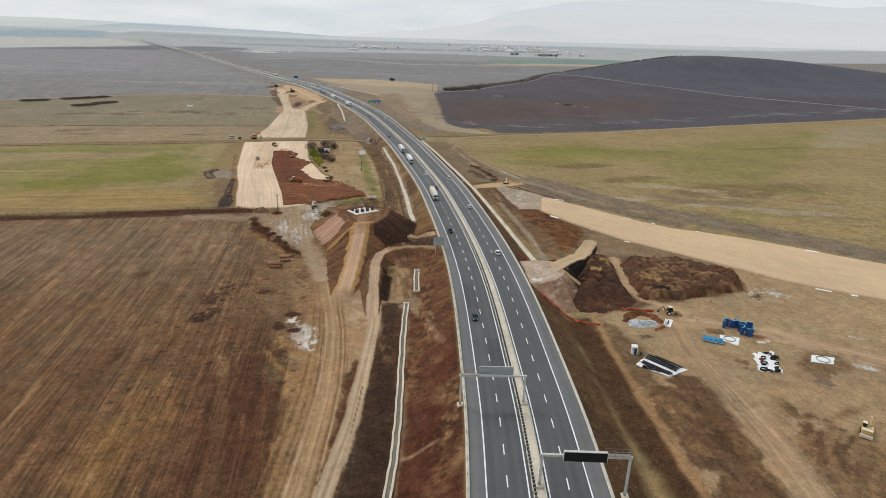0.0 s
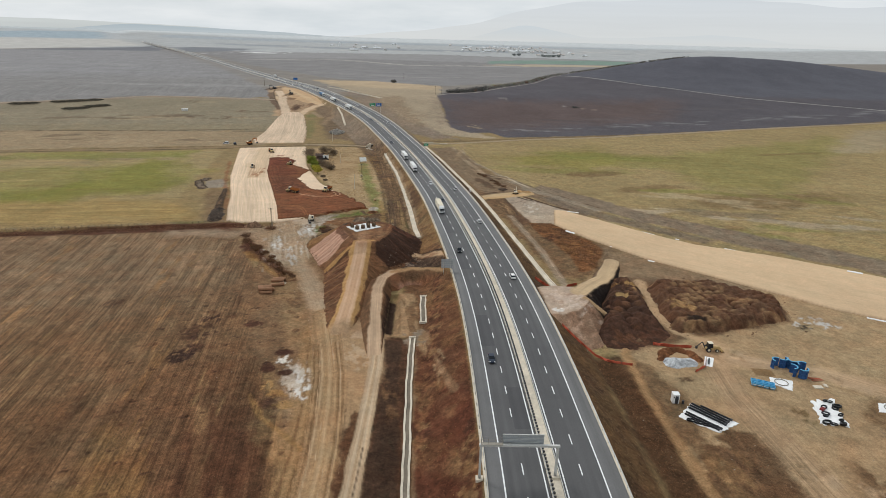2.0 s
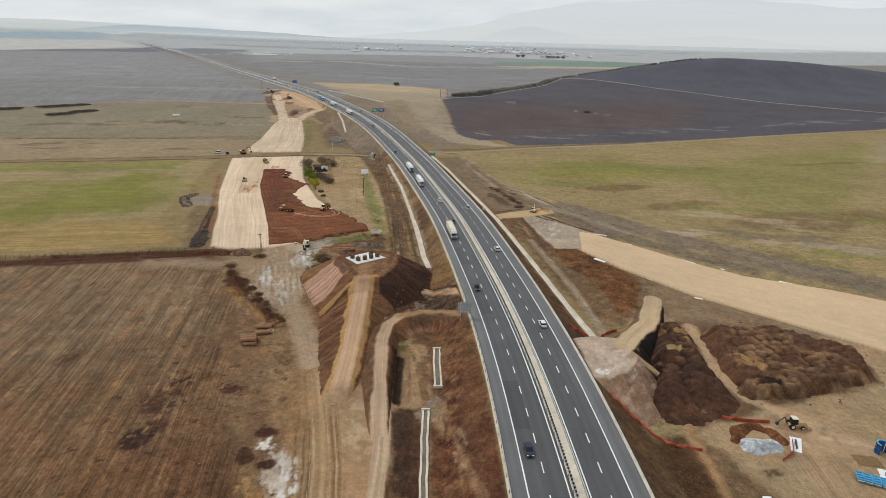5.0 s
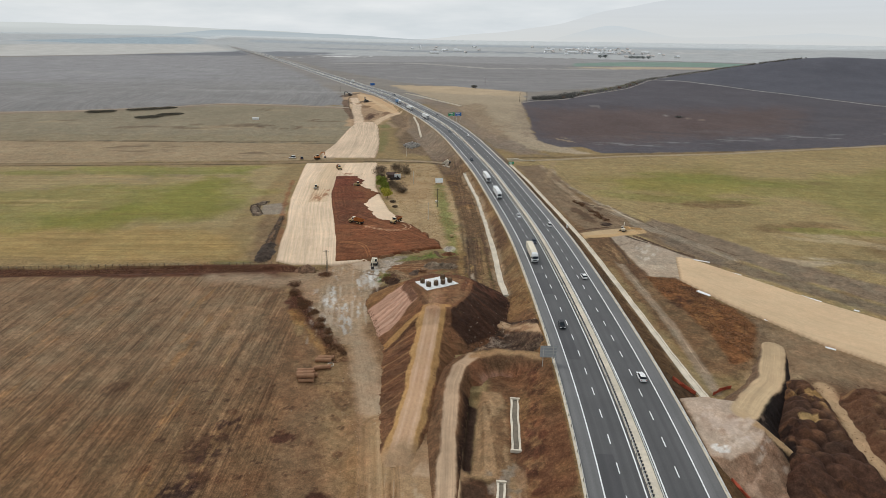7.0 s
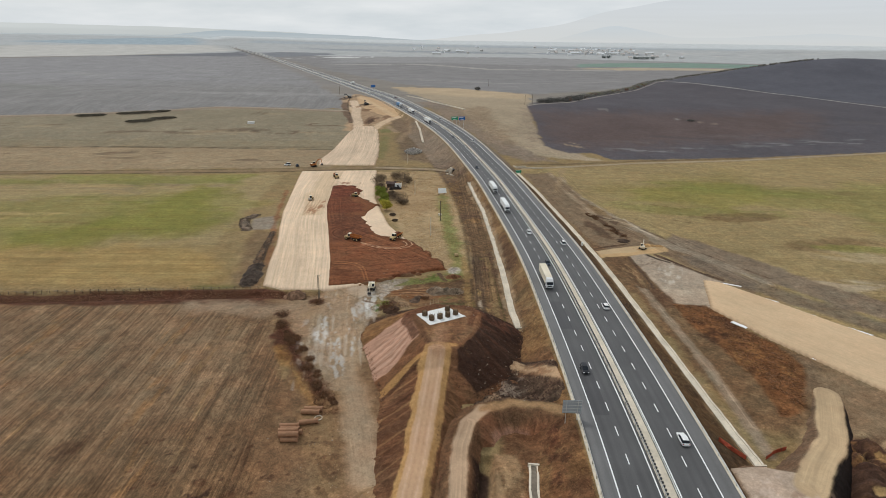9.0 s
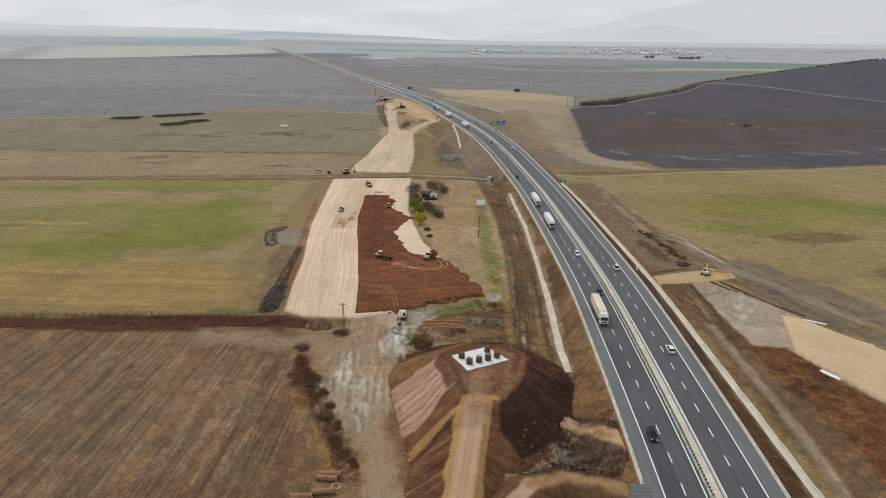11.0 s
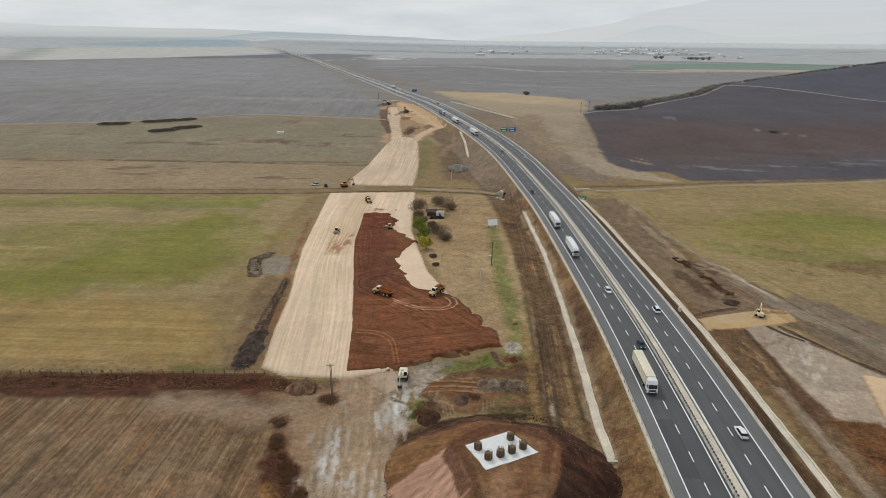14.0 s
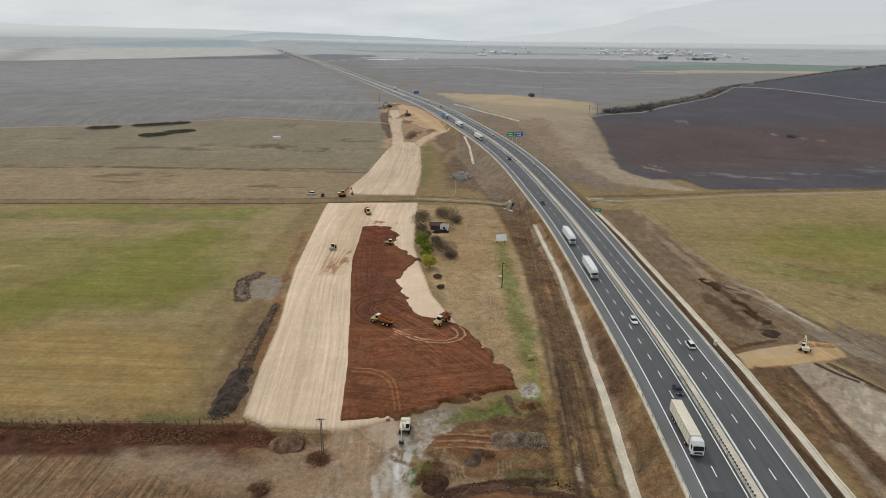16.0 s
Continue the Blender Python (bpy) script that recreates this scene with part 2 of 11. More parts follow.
CLAY = plain("brown_clay_pipe", rgb(150, 112, 84), 0.8, vary=0.15, size=0.5)
TIMBER = plain("weathered_timber", rgb(96, 84, 70), 0.9, vary=0.2, size=0.3)
PILE = plain("broken_pile_concrete", rgb(122, 104, 82), 0.95, vary=0.35, size=0.25, relief=0.04)
RUSTY = plain("rusty_reinforcement", rgb(92, 66, 48), 0.85, vary=0.25, size=0.3)
TILE = plain("old_roof", rgb(84, 68, 62), 0.9, vary=0.2, size=0.5)
PLASTER = plain("whitewashed_plaster", rgb(206, 204, 200), 0.9, vary=0.1, size=0.6)
BARK = plain("bark", rgb(78, 66, 54), 0.95, vary=0.2, size=0.3)
TWIG = leaf_material("bare_twigs", rgb(112, 96, 78))
BRUSH = leaf_material("dark_brushwood", rgb(112, 84, 62))
SCRUB = leaf_material("russet_scrub", rgb(116, 84, 60))
LEAF_GREEN = leaf_material("olive_leaves", rgb(132, 140, 62))
LEAF_YELLOW = leaf_material("yellowing_leaves", rgb(184, 174, 76))
HEDGE = leaf_material("hedge_twigs", rgb(146, 142, 134))
HEDGE_DARK = leaf_material("dark_hedge", rgb(104, 102, 98))
THICKET = leaf_material("dark_thicket", rgb(98, 92, 80))
# far trees, haze put into their pale grey
FAR_LEAF = leaf_material("pale_far_trees", rgb(162, 166, 163))
HEDGE_RUST = leaf_material("rusty_hedge_leaves", rgb(132, 104, 88))
HEDGE_OLIVE = leaf_material("faded_olive_leaves", rgb(146, 142, 104))

# ------------------------------------------------------------ shape of the land
def smooth(a, b, v):
    s = np.clip((np.asarray(v, float) - a) / (b - a), 0.0, 1.0)
    return s * s * (3 - 2 * s)


def vnoise(x, y, size, seed=0):
    """Value noise from -1 to 1 over places x, y, with cells of that size in metres."""
    x, y = np.asarray(x, float) / size, np.asarray(y, float) / size
    ca, sa = math.cos(seed * 0.83 + 0.6), math.sin(seed * 0.83 + 0.6)
    gx, gy = x * ca - y * sa + seed * 17.31, x * sa + y * ca - seed * 9.77
    ix, iy = np.floor(gx), np.floor(gy)
    fx, fy = gx - ix, gy - iy
    fx, fy = fx * fx * (3 - 2 * fx), fy * fy * (3 - 2 * fy)

    def cell(i, j):
        v = np.sin(i * 127.1 + j * 311.7 + seed * 74.7) * 43758.5453
        return (v - np.floor(v)) * 2 - 1

    low = cell(ix, iy) * (1 - fx) + cell(ix + 1, iy) * fx
    high = cell(ix, iy + 1) * (1 - fx) + cell(ix + 1, iy + 1) * fx
    return low * (1 - fy) + high * fy


def fbm(x, y, size, seed=0, octaves=4):
    total, gain, norm = 0.0, 1.0, 0.0
    for k in range(octaves):
        total = total + gain * vnoise(x, y, size / 2 ** k, seed + k)
        norm += gain
        gain *= 0.55
    return total / norm


def spline(knots, values):
    """Natural cubic spline through the knots, straight beyond its ends."""
    k, v = np.array(knots, float), np.array(values, float)
    n, d = len(k), np.diff(k)
    a, b = np.eye(n), np.zeros(n)
    for i in range(1, n - 1):
        a[i, i - 1:i + 2] = d[i - 1], 2 * (d[i - 1] + d[i]), d[i]
        b[i] = 6 * ((v[i + 1] - v[i]) / d[i] - (v[i] - v[i - 1]) / d[i - 1])
    m = np.linalg.solve(a, b)
    first = (v[1] - v[0]) / d[0] - d[0] * m[1] / 6
    last = (v[-1] - v[-2]) / d[-1] + d[-1] * m[-2] / 6

    def curve(q):
        q = np.asarray(q, float)
        i = np.clip(np.searchsorted(k, q) - 1, 0, n - 2)
        p, r, w = k[i + 1] - q, q - k[i], d[i]
        inside = (m[i] * p ** 3 + m[i + 1] * r ** 3) / (6 * w) + (v[i] / w - m[i] * w / 6) * p + (v[i + 1] / w - m[i + 1] * w / 6) * r
        return np.where(q < k[0], v[0] + first * (q - k[0]), np.where(q > k[-1], v[-1] + last * (q - k[-1]), inside))

    return curve


# the motorway's middle line and its height
road_x = spline((75, 97, 118, 148, 179, 215, 260, 300, 340, 390, 430, 477, 522, 572, 635, 720, 830, 1000, 1240, 1570, 2235, 3240),
                (30.6, 34.6, 37.7, 41.7, 45.0, 47.3, 48.6, 49.0, 48.0, 45.6, 42.6, 36.4, 28.6, 16.7, -1.7, -27.6, -61, -113, -196, -323, -593, -1020))
road_z = spline((-700, 60, 150, 200, 260, 300, 360, 420, 465, 520, 580, 665, 760, 880, 1000, 1200, 1500, 2000, 2600, 3300),
                (6.5, 6.5, 6.0, 5.6, 5.4, 5.1, 4.5, 5.0, 6.6, 10.1, 13.8, 17.0, 18.9, 17.0, 15.4, 14.6, 17.5, 24.5, 29.6, 43))


def road_turn(y):
    return np.arctan((road_x(np.asarray(y) + 1.0) - road_x(np.asarray(y) - 1.0)) / 2)


def aside(x, y):
    """Metres to the right of the motorway's middle line."""
    return (x - road_x(y)) * np.cos(road_turn(y))


def on_road(y, u, lift=0.0):
    a = float(road_turn(y))
    return float(road_x(y)) + u * math.cos(a), y - u * math.sin(a), float(road_z(y)) + lift


def land(x, y):
    """The natural lie of the land."""
    z = 0.35 * fbm(x, y, 60, 3, 3) * smooth(40, 200, np.abs(x - 40) + 40)
    z = z + np.interp(y - 45 * smooth(55, 130, x), (470, 540, 600, 680, 760, 1000, 1500, 2500), (0, 3.5, 9, 16.5, 18.5, 16, 18, 20))
    z = z + (44 + 1.6 * fbm(x, y, 90, 13, 3)) * np.exp(-((x - 622) / np.where(x < 622, 217, 415)) ** 2 - ((y - 983) / 128) ** 2)
    far = np.hypot(x, y)
    z = z + smooth(2200, 4500, far) * 46
    z = z + smooth(2500, 4500, far) * smooth(-300, -2200, x - 0.1 * y) * 16
    return z


def ground_z(x, y):
    """The land with the motorway's bank."""
    z, u, top = land(x, y), aside(x, y), road_z(y)
    left = np.interp(y, (0, 190, 250, 4000), (1.9, 1.9, 1.25, 1.6))
    fall = np.where(u < 0, (-u - 12.6) / left, (u - 12.9) / 1.7)
    bank = top - 0.25 - np.maximum(fall, 0) + 0.12 * fbm(x, y, 5, 8, 2) * np.clip(fall, 0, 1)
    near = np.abs(u) < 60
    cut = top - 0.25 + 0.22 * np.maximum(np.abs(u) - 14, 0)
    return np.where(near & (bank > z), bank, np.where(np.abs(u) < 150, np.minimum(z, cut), z))

# ------------------------------------------------------------ building blocks
def part(name, bm, material, parent=None, label="", smooth_faces=False):
    """Links a bmesh as one mesh object, under a thing or a part."""
    me = bpy.data.meshes.new(name)
    bm.to_mesh(me)
    bm.free()
    me.materials.append(material)
    if smooth_faces:
        me.shade_smooth()
    ob = new(name, me)
    if parent is not None:
        ob.parent = parent
    if label:
        ob["label"] = label
    return ob


def thing(name, m, label, category, group="", kind=""):
    ob = new(name)
    ob.empty_display_size = 0.5
    ob.matrix_world = m
    return tagged(ob, label, category, group, kind)


def box(bm, cx, cy, cz, sx, sy, sz, turn=0.0, bevel=0.0, tilt=None):
    """A block round the given middle; turn about z in degrees."""
    made = bmesh.ops.create_cube(bm, size=1.0)["verts"]
    m = Matrix.Translation((cx, cy, cz)) @ Euler((radians(tilt[0]) if tilt else 0, radians(tilt[1]) if tilt else 0, radians(turn))).to_matrix().to_4x4() @ Matrix.Diagonal((sx, sy, sz, 1))
    bmesh.ops.transform(bm, matrix=m, verts=made)
    if bevel:
        edges = list({e for v in made for e in v.link_edges})
        bmesh.ops.bevel(bm, geom=edges, offset=bevel, segments=1, affect="EDGES", profile=0.5)
    return bm


def tube(bm, a, b, r, r2=None, seg=8):
    """A capped round bar from a to b."""
    a, b = Vector(a), Vector(b)
    d = b - a
    m = Matrix.Translation((a + b) / 2) @ d.to_track_quat("Z", "Y").to_matrix().to_4x4()
    bmesh.ops.create_cone(bm, cap_ends=True, segments=seg, radius1=r, radius2=r if r2 is None else r2, depth=d.length, matrix=m)
    return bm


def hull(bm, rings):
    """Loft closed rings of equal count and cap both ends."""
    loops = [[bm.verts.new(p) for p in ring] for ring in rings]
    k = len(loops[0])
    for one, two in zip(loops, loops[1:]):
        for i in range(k):
            bm.faces.new((one[i], one[(i + 1) % k], two[(i + 1) % k], two[i]))
    bm.faces.new(loops[0][::-1])
    bm.faces.new(loops[-1])
    bmesh.ops.recalc_face_normals(bm, faces=bm.faces)
    return bm


def fresh():
    return bmesh.new()


def outline(x, y, corners):
    """Signed distance to a closed outline: negative inside."""
    c = np.array(corners, float)
    best, inside = np.full(np.shape(x), 1e9), np.zeros(np.shape(x), bool)
    for (ax, ay), (bx, by) in zip(c, np.roll(c, -1, 0)):
        ex, ey = bx - ax, by - ay
        s = np.clip(((x - ax) * ex + (y - ay) * ey) / (ex * ex + ey * ey + 1e-9), 0, 1)
        best = np.minimum(best, np.hypot(x - ax - s * ex, y - ay - s * ey))
        cross = ((ay > y) != (by > y)) & (x < ex * (y - ay) / (ey if abs(ey) > 1e-9 else 1e-9) + ax)
        inside ^= cross
    return np.where(inside, -best, best)


def along(x, y, line):
    """Distance from an open line of places, and how far along it (0 to 1)."""
    c = np.array(line, float)
    lengths = np.hypot(*np.diff(c[:, :2], axis=0).T)
    total, run = lengths.sum(), 0.0
    best, where = np.full(np.shape(x), 1e9), np.zeros(np.shape(x))
    for i, length in enumerate(lengths):
        (ax, ay), (bx, by) = c[i, :2], c[i + 1, :2]
        s = np.clip(((x - ax) * (bx - ax) + (y - ay) * (by - ay)) / (length ** 2 + 1e-9), 0, 1)
        d = np.hypot(x - ax - s * (bx - ax), y - ay - s * (by - ay))
        where = np.where(d < best, (run + s * length) / total, where)
        best = np.minimum(best, d)
        run += length
    return best, where


class Paint:
    """Colours and tilling for a set of places, zone upon zone."""

    def __init__(self, x, y, colour, till=(0, 0, 0)):
        self.x, self.y = x, y
        self.c = np.tile(np.array(colour, float), (len(x), 1))
        self.t = np.tile(np.array(till, float), (len(x), 1))
        self.f = np.zeros((len(x), 3))
        self.k = np.ones(len(x))

    def streaks(self, line, width, strength, soft=1.0, bend=1.0, within=None):
        """Wheel streaks that follow a line: across, along and how strong, inside an outline where one is given."""
        c = np.array(line, float)[:, :2]
        m = width / 2 + soft
        near = np.flatnonzero((self.x > c[:, 0].min() - m) & (self.x < c[:, 0].max() + m) & (self.y > c[:, 1].min() - m) & (self.y < c[:, 1].max() + m))
        if len(near):
            x, y = self.x[near], self.y[near]
            d, s = along(x, y, c)
            total = np.hypot(*np.diff(c, axis=0).T).sum()
            up = np.interp(y, *zip(*sorted((q[1], q[0]) for q in c))) if abs(c[-1, 1] - c[0, 1]) > abs(c[-1, 0] - c[0, 0]) else None
            side = np.sign(x - up) if up is not None else np.sign(y - np.interp(x, *zip(*sorted((q[0], q[1]) for q in c))))
            w = (1 - smooth(-soft, soft, d - width / 2)) * strength
            if within is not None:
                w = w * (1 - smooth(-6, 6, outline(x, y, within)))
            hit = w > 0.01
            self.f[near[hit]] = np.stack((d * side * bend, s * total, w), 1)[hit]

    def gullies(self, centre, line, split, strength, inner):
        """Streaks down the flanks: round a centre beyond the split, off a ridge line before it."""
        d, s = along(self.x, self.y, line)
        c = np.array(line, float)[:, :2]
        total = np.hypot(*np.diff(c, axis=0).T).sum()
        dx, dy = self.x - centre[0], self.y - centre[1]
        back = smooth(split - 4, split + 4, self.y)
        across = np.where(self.y > split, np.arctan2(dy, dx) * 14, s * total + np.sign(self.x - centre[0]) * 40)
        down = np.where(self.y > split, np.hypot(dx, dy), d)
        w = strength * smooth(inner, inner + 2, np.where(self.y > split, np.hypot(dx, dy) - 7, d))
        self.f = np.stack((across, down, w * np.maximum(back, 1 - back)), 1)

    def lay(self, near, weight, colour, till):
        w = weight[:, None]
        self.c[near] = self.c[near] * (1 - w) + np.array(colour) * w
        if till is not None:
            self.t[near] = self.t[near] * (1 - w) + np.array(till) * w

    def zone(self, corners, colour, till=None, soft=1.0, rough=1.0, strength=1.0, size=9.0):
        c = np.array(corners, float)
        m = soft + rough + 2
        near = np.flatnonzero((self.x > c[:, 0].min() - m) & (self.x < c[:, 0].max() + m) & (self.y > c[:, 1].min() - m) & (self.y < c[:, 1].max() + m))
        if len(near):
            x, y = self.x[near], self.y[near]
            d = outline(x, y, c) + rough * 1.6 * fbm(x, y, size, 5, 4)
            self.lay(near, (1 - smooth(-soft, soft, d)) * strength, colour, till)

    def lane(self, line, width, colour, till=None, soft=1.0, rough=0.6, strength=1.0):
        c = np.array(line, float)
        m = width + soft + rough + 2
        near = np.flatnonzero((self.x > c[:, 0].min() - m) & (self.x < c[:, 0].max() + m) & (self.y > c[:, 1].min() - m) & (self.y < c[:, 1].max() + m))
        if len(near):
            x, y = self.x[near], self.y[near]
            d = along(x, y, c)[0] - width / 2 + rough * 1.6 * fbm(x, y, 6, 7, 3)
            self.lay(near, (1 - smooth(-soft, soft, d)) * strength, colour, till)

    def spot(self, cx, cy, rx, ry, colour, till=None, strength=1.0, turn=0.0, rough=0.5):
        m = max(rx, ry) * 2
        near = np.flatnonzero((np.abs(self.x - cx) < m) & (np.abs(self.y - cy) < m))
        if len(near):
            x, y = self.x[near] - cx, self.y[near] - cy
            a = radians(turn)
            d = np.hypot((x * math.cos(a) + y * math.sin(a)) / rx, (-x * math.sin(a) + y * math.cos(a)) / ry)
            d = d + rough * 1.3 * fbm(self.x[near], self.y[near], max(rx, ry) * 0.7, 11, 5)
            self.lay(near, (1 - smooth(0.55, 1.15, d)) * strength, colour, till)


    def dust(self, cx, cy, rx, ry, colour, strength=0.8, turn=0.0, size=2.0, drawn=3.0, cover=0.0, seed=17, till=None):
        """Ragged scatter inside an ellipse, drawn out along its own y."""
        m = max(rx, ry) * 1.3
        near = np.flatnonzero((np.abs(self.x - cx) < m) & (np.abs(self.y - cy) < m))
        if len(near):
            x, y = self.x[near] - cx, self.y[near] - cy
            a = radians(turn)
            px, py = x * math.cos(a) + y * math.sin(a), -x * math.sin(a) + y * math.cos(a)
            d = np.hypot(px / rx, py / ry)
            grit = fbm(px + 40, py / drawn + 40, size, seed, 5)
            self.lay(near, smooth(0.0, 0.3, grit + cover + 0.35 * (0.6 - d)) * (1 - smooth(0.75, 1.2, d)) * strength, colour, till)


def sheet_mesh(name, gx, gy, z, paint, keep=None):
    """A grid mesh with the paint's colours on it."""
    nx, ny = len(gx), len(gy)
    xx, yy = np.meshgrid(gx, gy)
    co = np.stack((xx.ravel(), yy.ravel(), z), 1)
    i = (np.arange(ny - 1)[:, None] * nx + np.arange(nx - 1)).ravel()
    quads = np.stack((i, i + 1, i + 1 + nx, i + nx), 1)
    colour, till, flow = np.column_stack((paint.c, paint.k)), np.column_stack((paint.t, paint.k)), paint.f
    if keep is not None:
        quads = quads[keep[quads].any(1)]
        used = np.unique(quads)
        back = np.full(len(co), -1)
        back[used] = np.arange(len(used))
        co, quads, colour, till, flow = co[used], back[quads], colour[used], till[used], flow[used]
    me = bpy.data.meshes.new(name)
    me.vertices.add(len(co))
    me.vertices.foreach_set("co", co.ravel())
    me.loops.add(quads.size)
    me.loops.foreach_set("vertex_index", quads.ravel())
    me.polygons.add(len(quads))
    me.polygons.foreach_set("loop_start", np.arange(0, quads.size, 4))
    me.polygons.foreach_set("loop_total", np.full(len(quads), 4))
    me.update(calc_edges=True)
    for key, values in (("soil", colour), ("till", till)):
        layer = me.attributes.new(key, "FLOAT_COLOR", "POINT")
        layer.data.foreach_set("color", np.clip(values, 0, 1).ravel())
    layer = me.attributes.new("flow", "FLOAT_VECTOR", "POINT")
    layer.data.foreach_set("vector", flow.ravel())
    me.materials.append(SOIL)
    me.shade_smooth()
    return new(name, me)


def axis(low, high, step, start, end, grow):
    """Even steps from low to high, growing steps out to start and end."""
    mid = list(np.arange(low, high, step))
    out, s = [], step
    while mid[-1] < end:
        s *= grow
        mid.append(mid[-1] + s)
    s, v = step, low
    while v > start:
        s *= grow
        v -= s
        out.append(v)
    return np.array(out[::-1] + mid)


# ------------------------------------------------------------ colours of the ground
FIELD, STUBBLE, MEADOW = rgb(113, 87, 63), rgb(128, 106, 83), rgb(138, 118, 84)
# far ploughland, lightened and greyed to carry haze
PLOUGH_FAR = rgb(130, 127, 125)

# lines shared by the ground and by what stands on it
MAIN_TRACK = ((-40, -300), (-20, 0), (-13, 60), (-10.7, 88), (-8.4, 108), (-6.7, 133), (-6.5, 162), (-9.3, 192), (-14, 215), (-20, 236), (-23.5, 256), (-27, 275), (-30, 284))
PALE_TRACK = ((-40, -200), (-20, 0), (-6, 70), (-3.5, 87), (-0.6, 111), (3.7, 140), (6, 160))
FENCE_LINE = ((-420, 268), (-160, 276), (-105, 278.7), (-52, 281.5), (-38, 280))
CROSS_TRACK = ((-420, 452), (-250, 462), (-102, 471.5), (-31, 481), (4, 478), (17, 473))
CROSS_TRACK_EAST = ((64, 481), (145, 502), (238, 517), (420, 556), (640, 596))
FAR_PLOUGH = ((-4600, 560), (-600, 600), (-381, 634), (-312, 645), (-242, 663), (-200, 681), (-166, 679), (-75, 677), (-87, 745), (-209, 1152), (-506, 1977), (-674, 2415), (-966, 2014), (-1132, 1752), (-4600, -400))


def paint_ground(x, y):
    p = Paint(x, y, MEADOW, (0, 0.35, 0.25))
    # far country, field by field; haze put into the colours, paler and greyer outwards
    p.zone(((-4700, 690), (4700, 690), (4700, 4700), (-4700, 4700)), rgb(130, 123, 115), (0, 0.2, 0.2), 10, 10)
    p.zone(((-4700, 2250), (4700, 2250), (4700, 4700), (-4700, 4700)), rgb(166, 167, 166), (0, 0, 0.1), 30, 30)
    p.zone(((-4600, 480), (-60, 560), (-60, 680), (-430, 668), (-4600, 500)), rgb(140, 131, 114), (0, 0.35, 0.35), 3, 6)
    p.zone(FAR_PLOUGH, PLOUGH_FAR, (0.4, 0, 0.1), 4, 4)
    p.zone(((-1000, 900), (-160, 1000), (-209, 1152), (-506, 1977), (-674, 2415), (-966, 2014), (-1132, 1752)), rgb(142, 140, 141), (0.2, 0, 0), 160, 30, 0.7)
    for k in range(7):
        p.dust(-170 - 70 * k, 800 + 95 * (k * 3 % 7), 30, 150, rgb(*((150, 147, 144), (122, 122, 116))[k % 2]), 0.45, 80 - 6 * k, 40.0, 4.0, 0.0, 141 + k)
    p.streaks(((-250, 690), (-300, 1200), (-420, 2000)), 1500, 0.3, 40, 0.3, FAR_PLOUGH)
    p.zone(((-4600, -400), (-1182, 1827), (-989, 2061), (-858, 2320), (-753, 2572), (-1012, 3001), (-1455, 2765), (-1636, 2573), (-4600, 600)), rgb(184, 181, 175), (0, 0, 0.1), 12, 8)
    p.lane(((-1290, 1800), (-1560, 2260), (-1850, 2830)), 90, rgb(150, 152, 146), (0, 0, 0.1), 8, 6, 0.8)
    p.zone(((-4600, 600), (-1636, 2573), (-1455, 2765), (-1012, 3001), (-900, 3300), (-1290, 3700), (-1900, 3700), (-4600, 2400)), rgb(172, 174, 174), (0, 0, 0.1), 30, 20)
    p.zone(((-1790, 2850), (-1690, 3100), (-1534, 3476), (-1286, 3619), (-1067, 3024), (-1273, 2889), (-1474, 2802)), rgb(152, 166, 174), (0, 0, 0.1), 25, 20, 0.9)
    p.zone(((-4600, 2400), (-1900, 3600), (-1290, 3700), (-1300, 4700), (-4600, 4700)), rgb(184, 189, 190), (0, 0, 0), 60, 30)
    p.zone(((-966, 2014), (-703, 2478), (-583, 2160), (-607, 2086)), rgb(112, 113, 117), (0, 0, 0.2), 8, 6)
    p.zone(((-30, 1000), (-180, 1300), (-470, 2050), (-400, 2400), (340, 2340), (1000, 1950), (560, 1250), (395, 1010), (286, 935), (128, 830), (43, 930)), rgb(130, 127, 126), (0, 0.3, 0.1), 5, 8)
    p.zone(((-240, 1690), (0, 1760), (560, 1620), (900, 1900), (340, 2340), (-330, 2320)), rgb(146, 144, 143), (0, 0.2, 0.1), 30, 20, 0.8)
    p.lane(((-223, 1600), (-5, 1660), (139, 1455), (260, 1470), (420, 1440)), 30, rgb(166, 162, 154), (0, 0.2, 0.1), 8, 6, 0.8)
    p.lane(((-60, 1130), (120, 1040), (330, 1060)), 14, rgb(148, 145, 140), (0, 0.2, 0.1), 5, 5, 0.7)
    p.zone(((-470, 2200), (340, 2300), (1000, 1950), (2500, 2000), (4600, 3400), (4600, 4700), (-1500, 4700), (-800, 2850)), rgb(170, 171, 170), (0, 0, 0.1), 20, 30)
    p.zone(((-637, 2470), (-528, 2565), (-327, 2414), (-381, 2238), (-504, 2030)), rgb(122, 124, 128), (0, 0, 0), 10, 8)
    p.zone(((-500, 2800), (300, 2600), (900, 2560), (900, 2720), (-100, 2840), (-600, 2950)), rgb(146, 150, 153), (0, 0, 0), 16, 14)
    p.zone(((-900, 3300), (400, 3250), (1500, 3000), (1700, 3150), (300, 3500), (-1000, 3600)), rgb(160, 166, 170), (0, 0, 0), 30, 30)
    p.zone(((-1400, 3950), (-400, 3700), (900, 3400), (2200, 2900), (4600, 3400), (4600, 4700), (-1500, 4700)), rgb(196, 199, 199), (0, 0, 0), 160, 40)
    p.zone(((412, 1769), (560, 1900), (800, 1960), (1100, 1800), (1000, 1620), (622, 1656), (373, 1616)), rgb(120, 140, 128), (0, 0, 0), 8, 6)
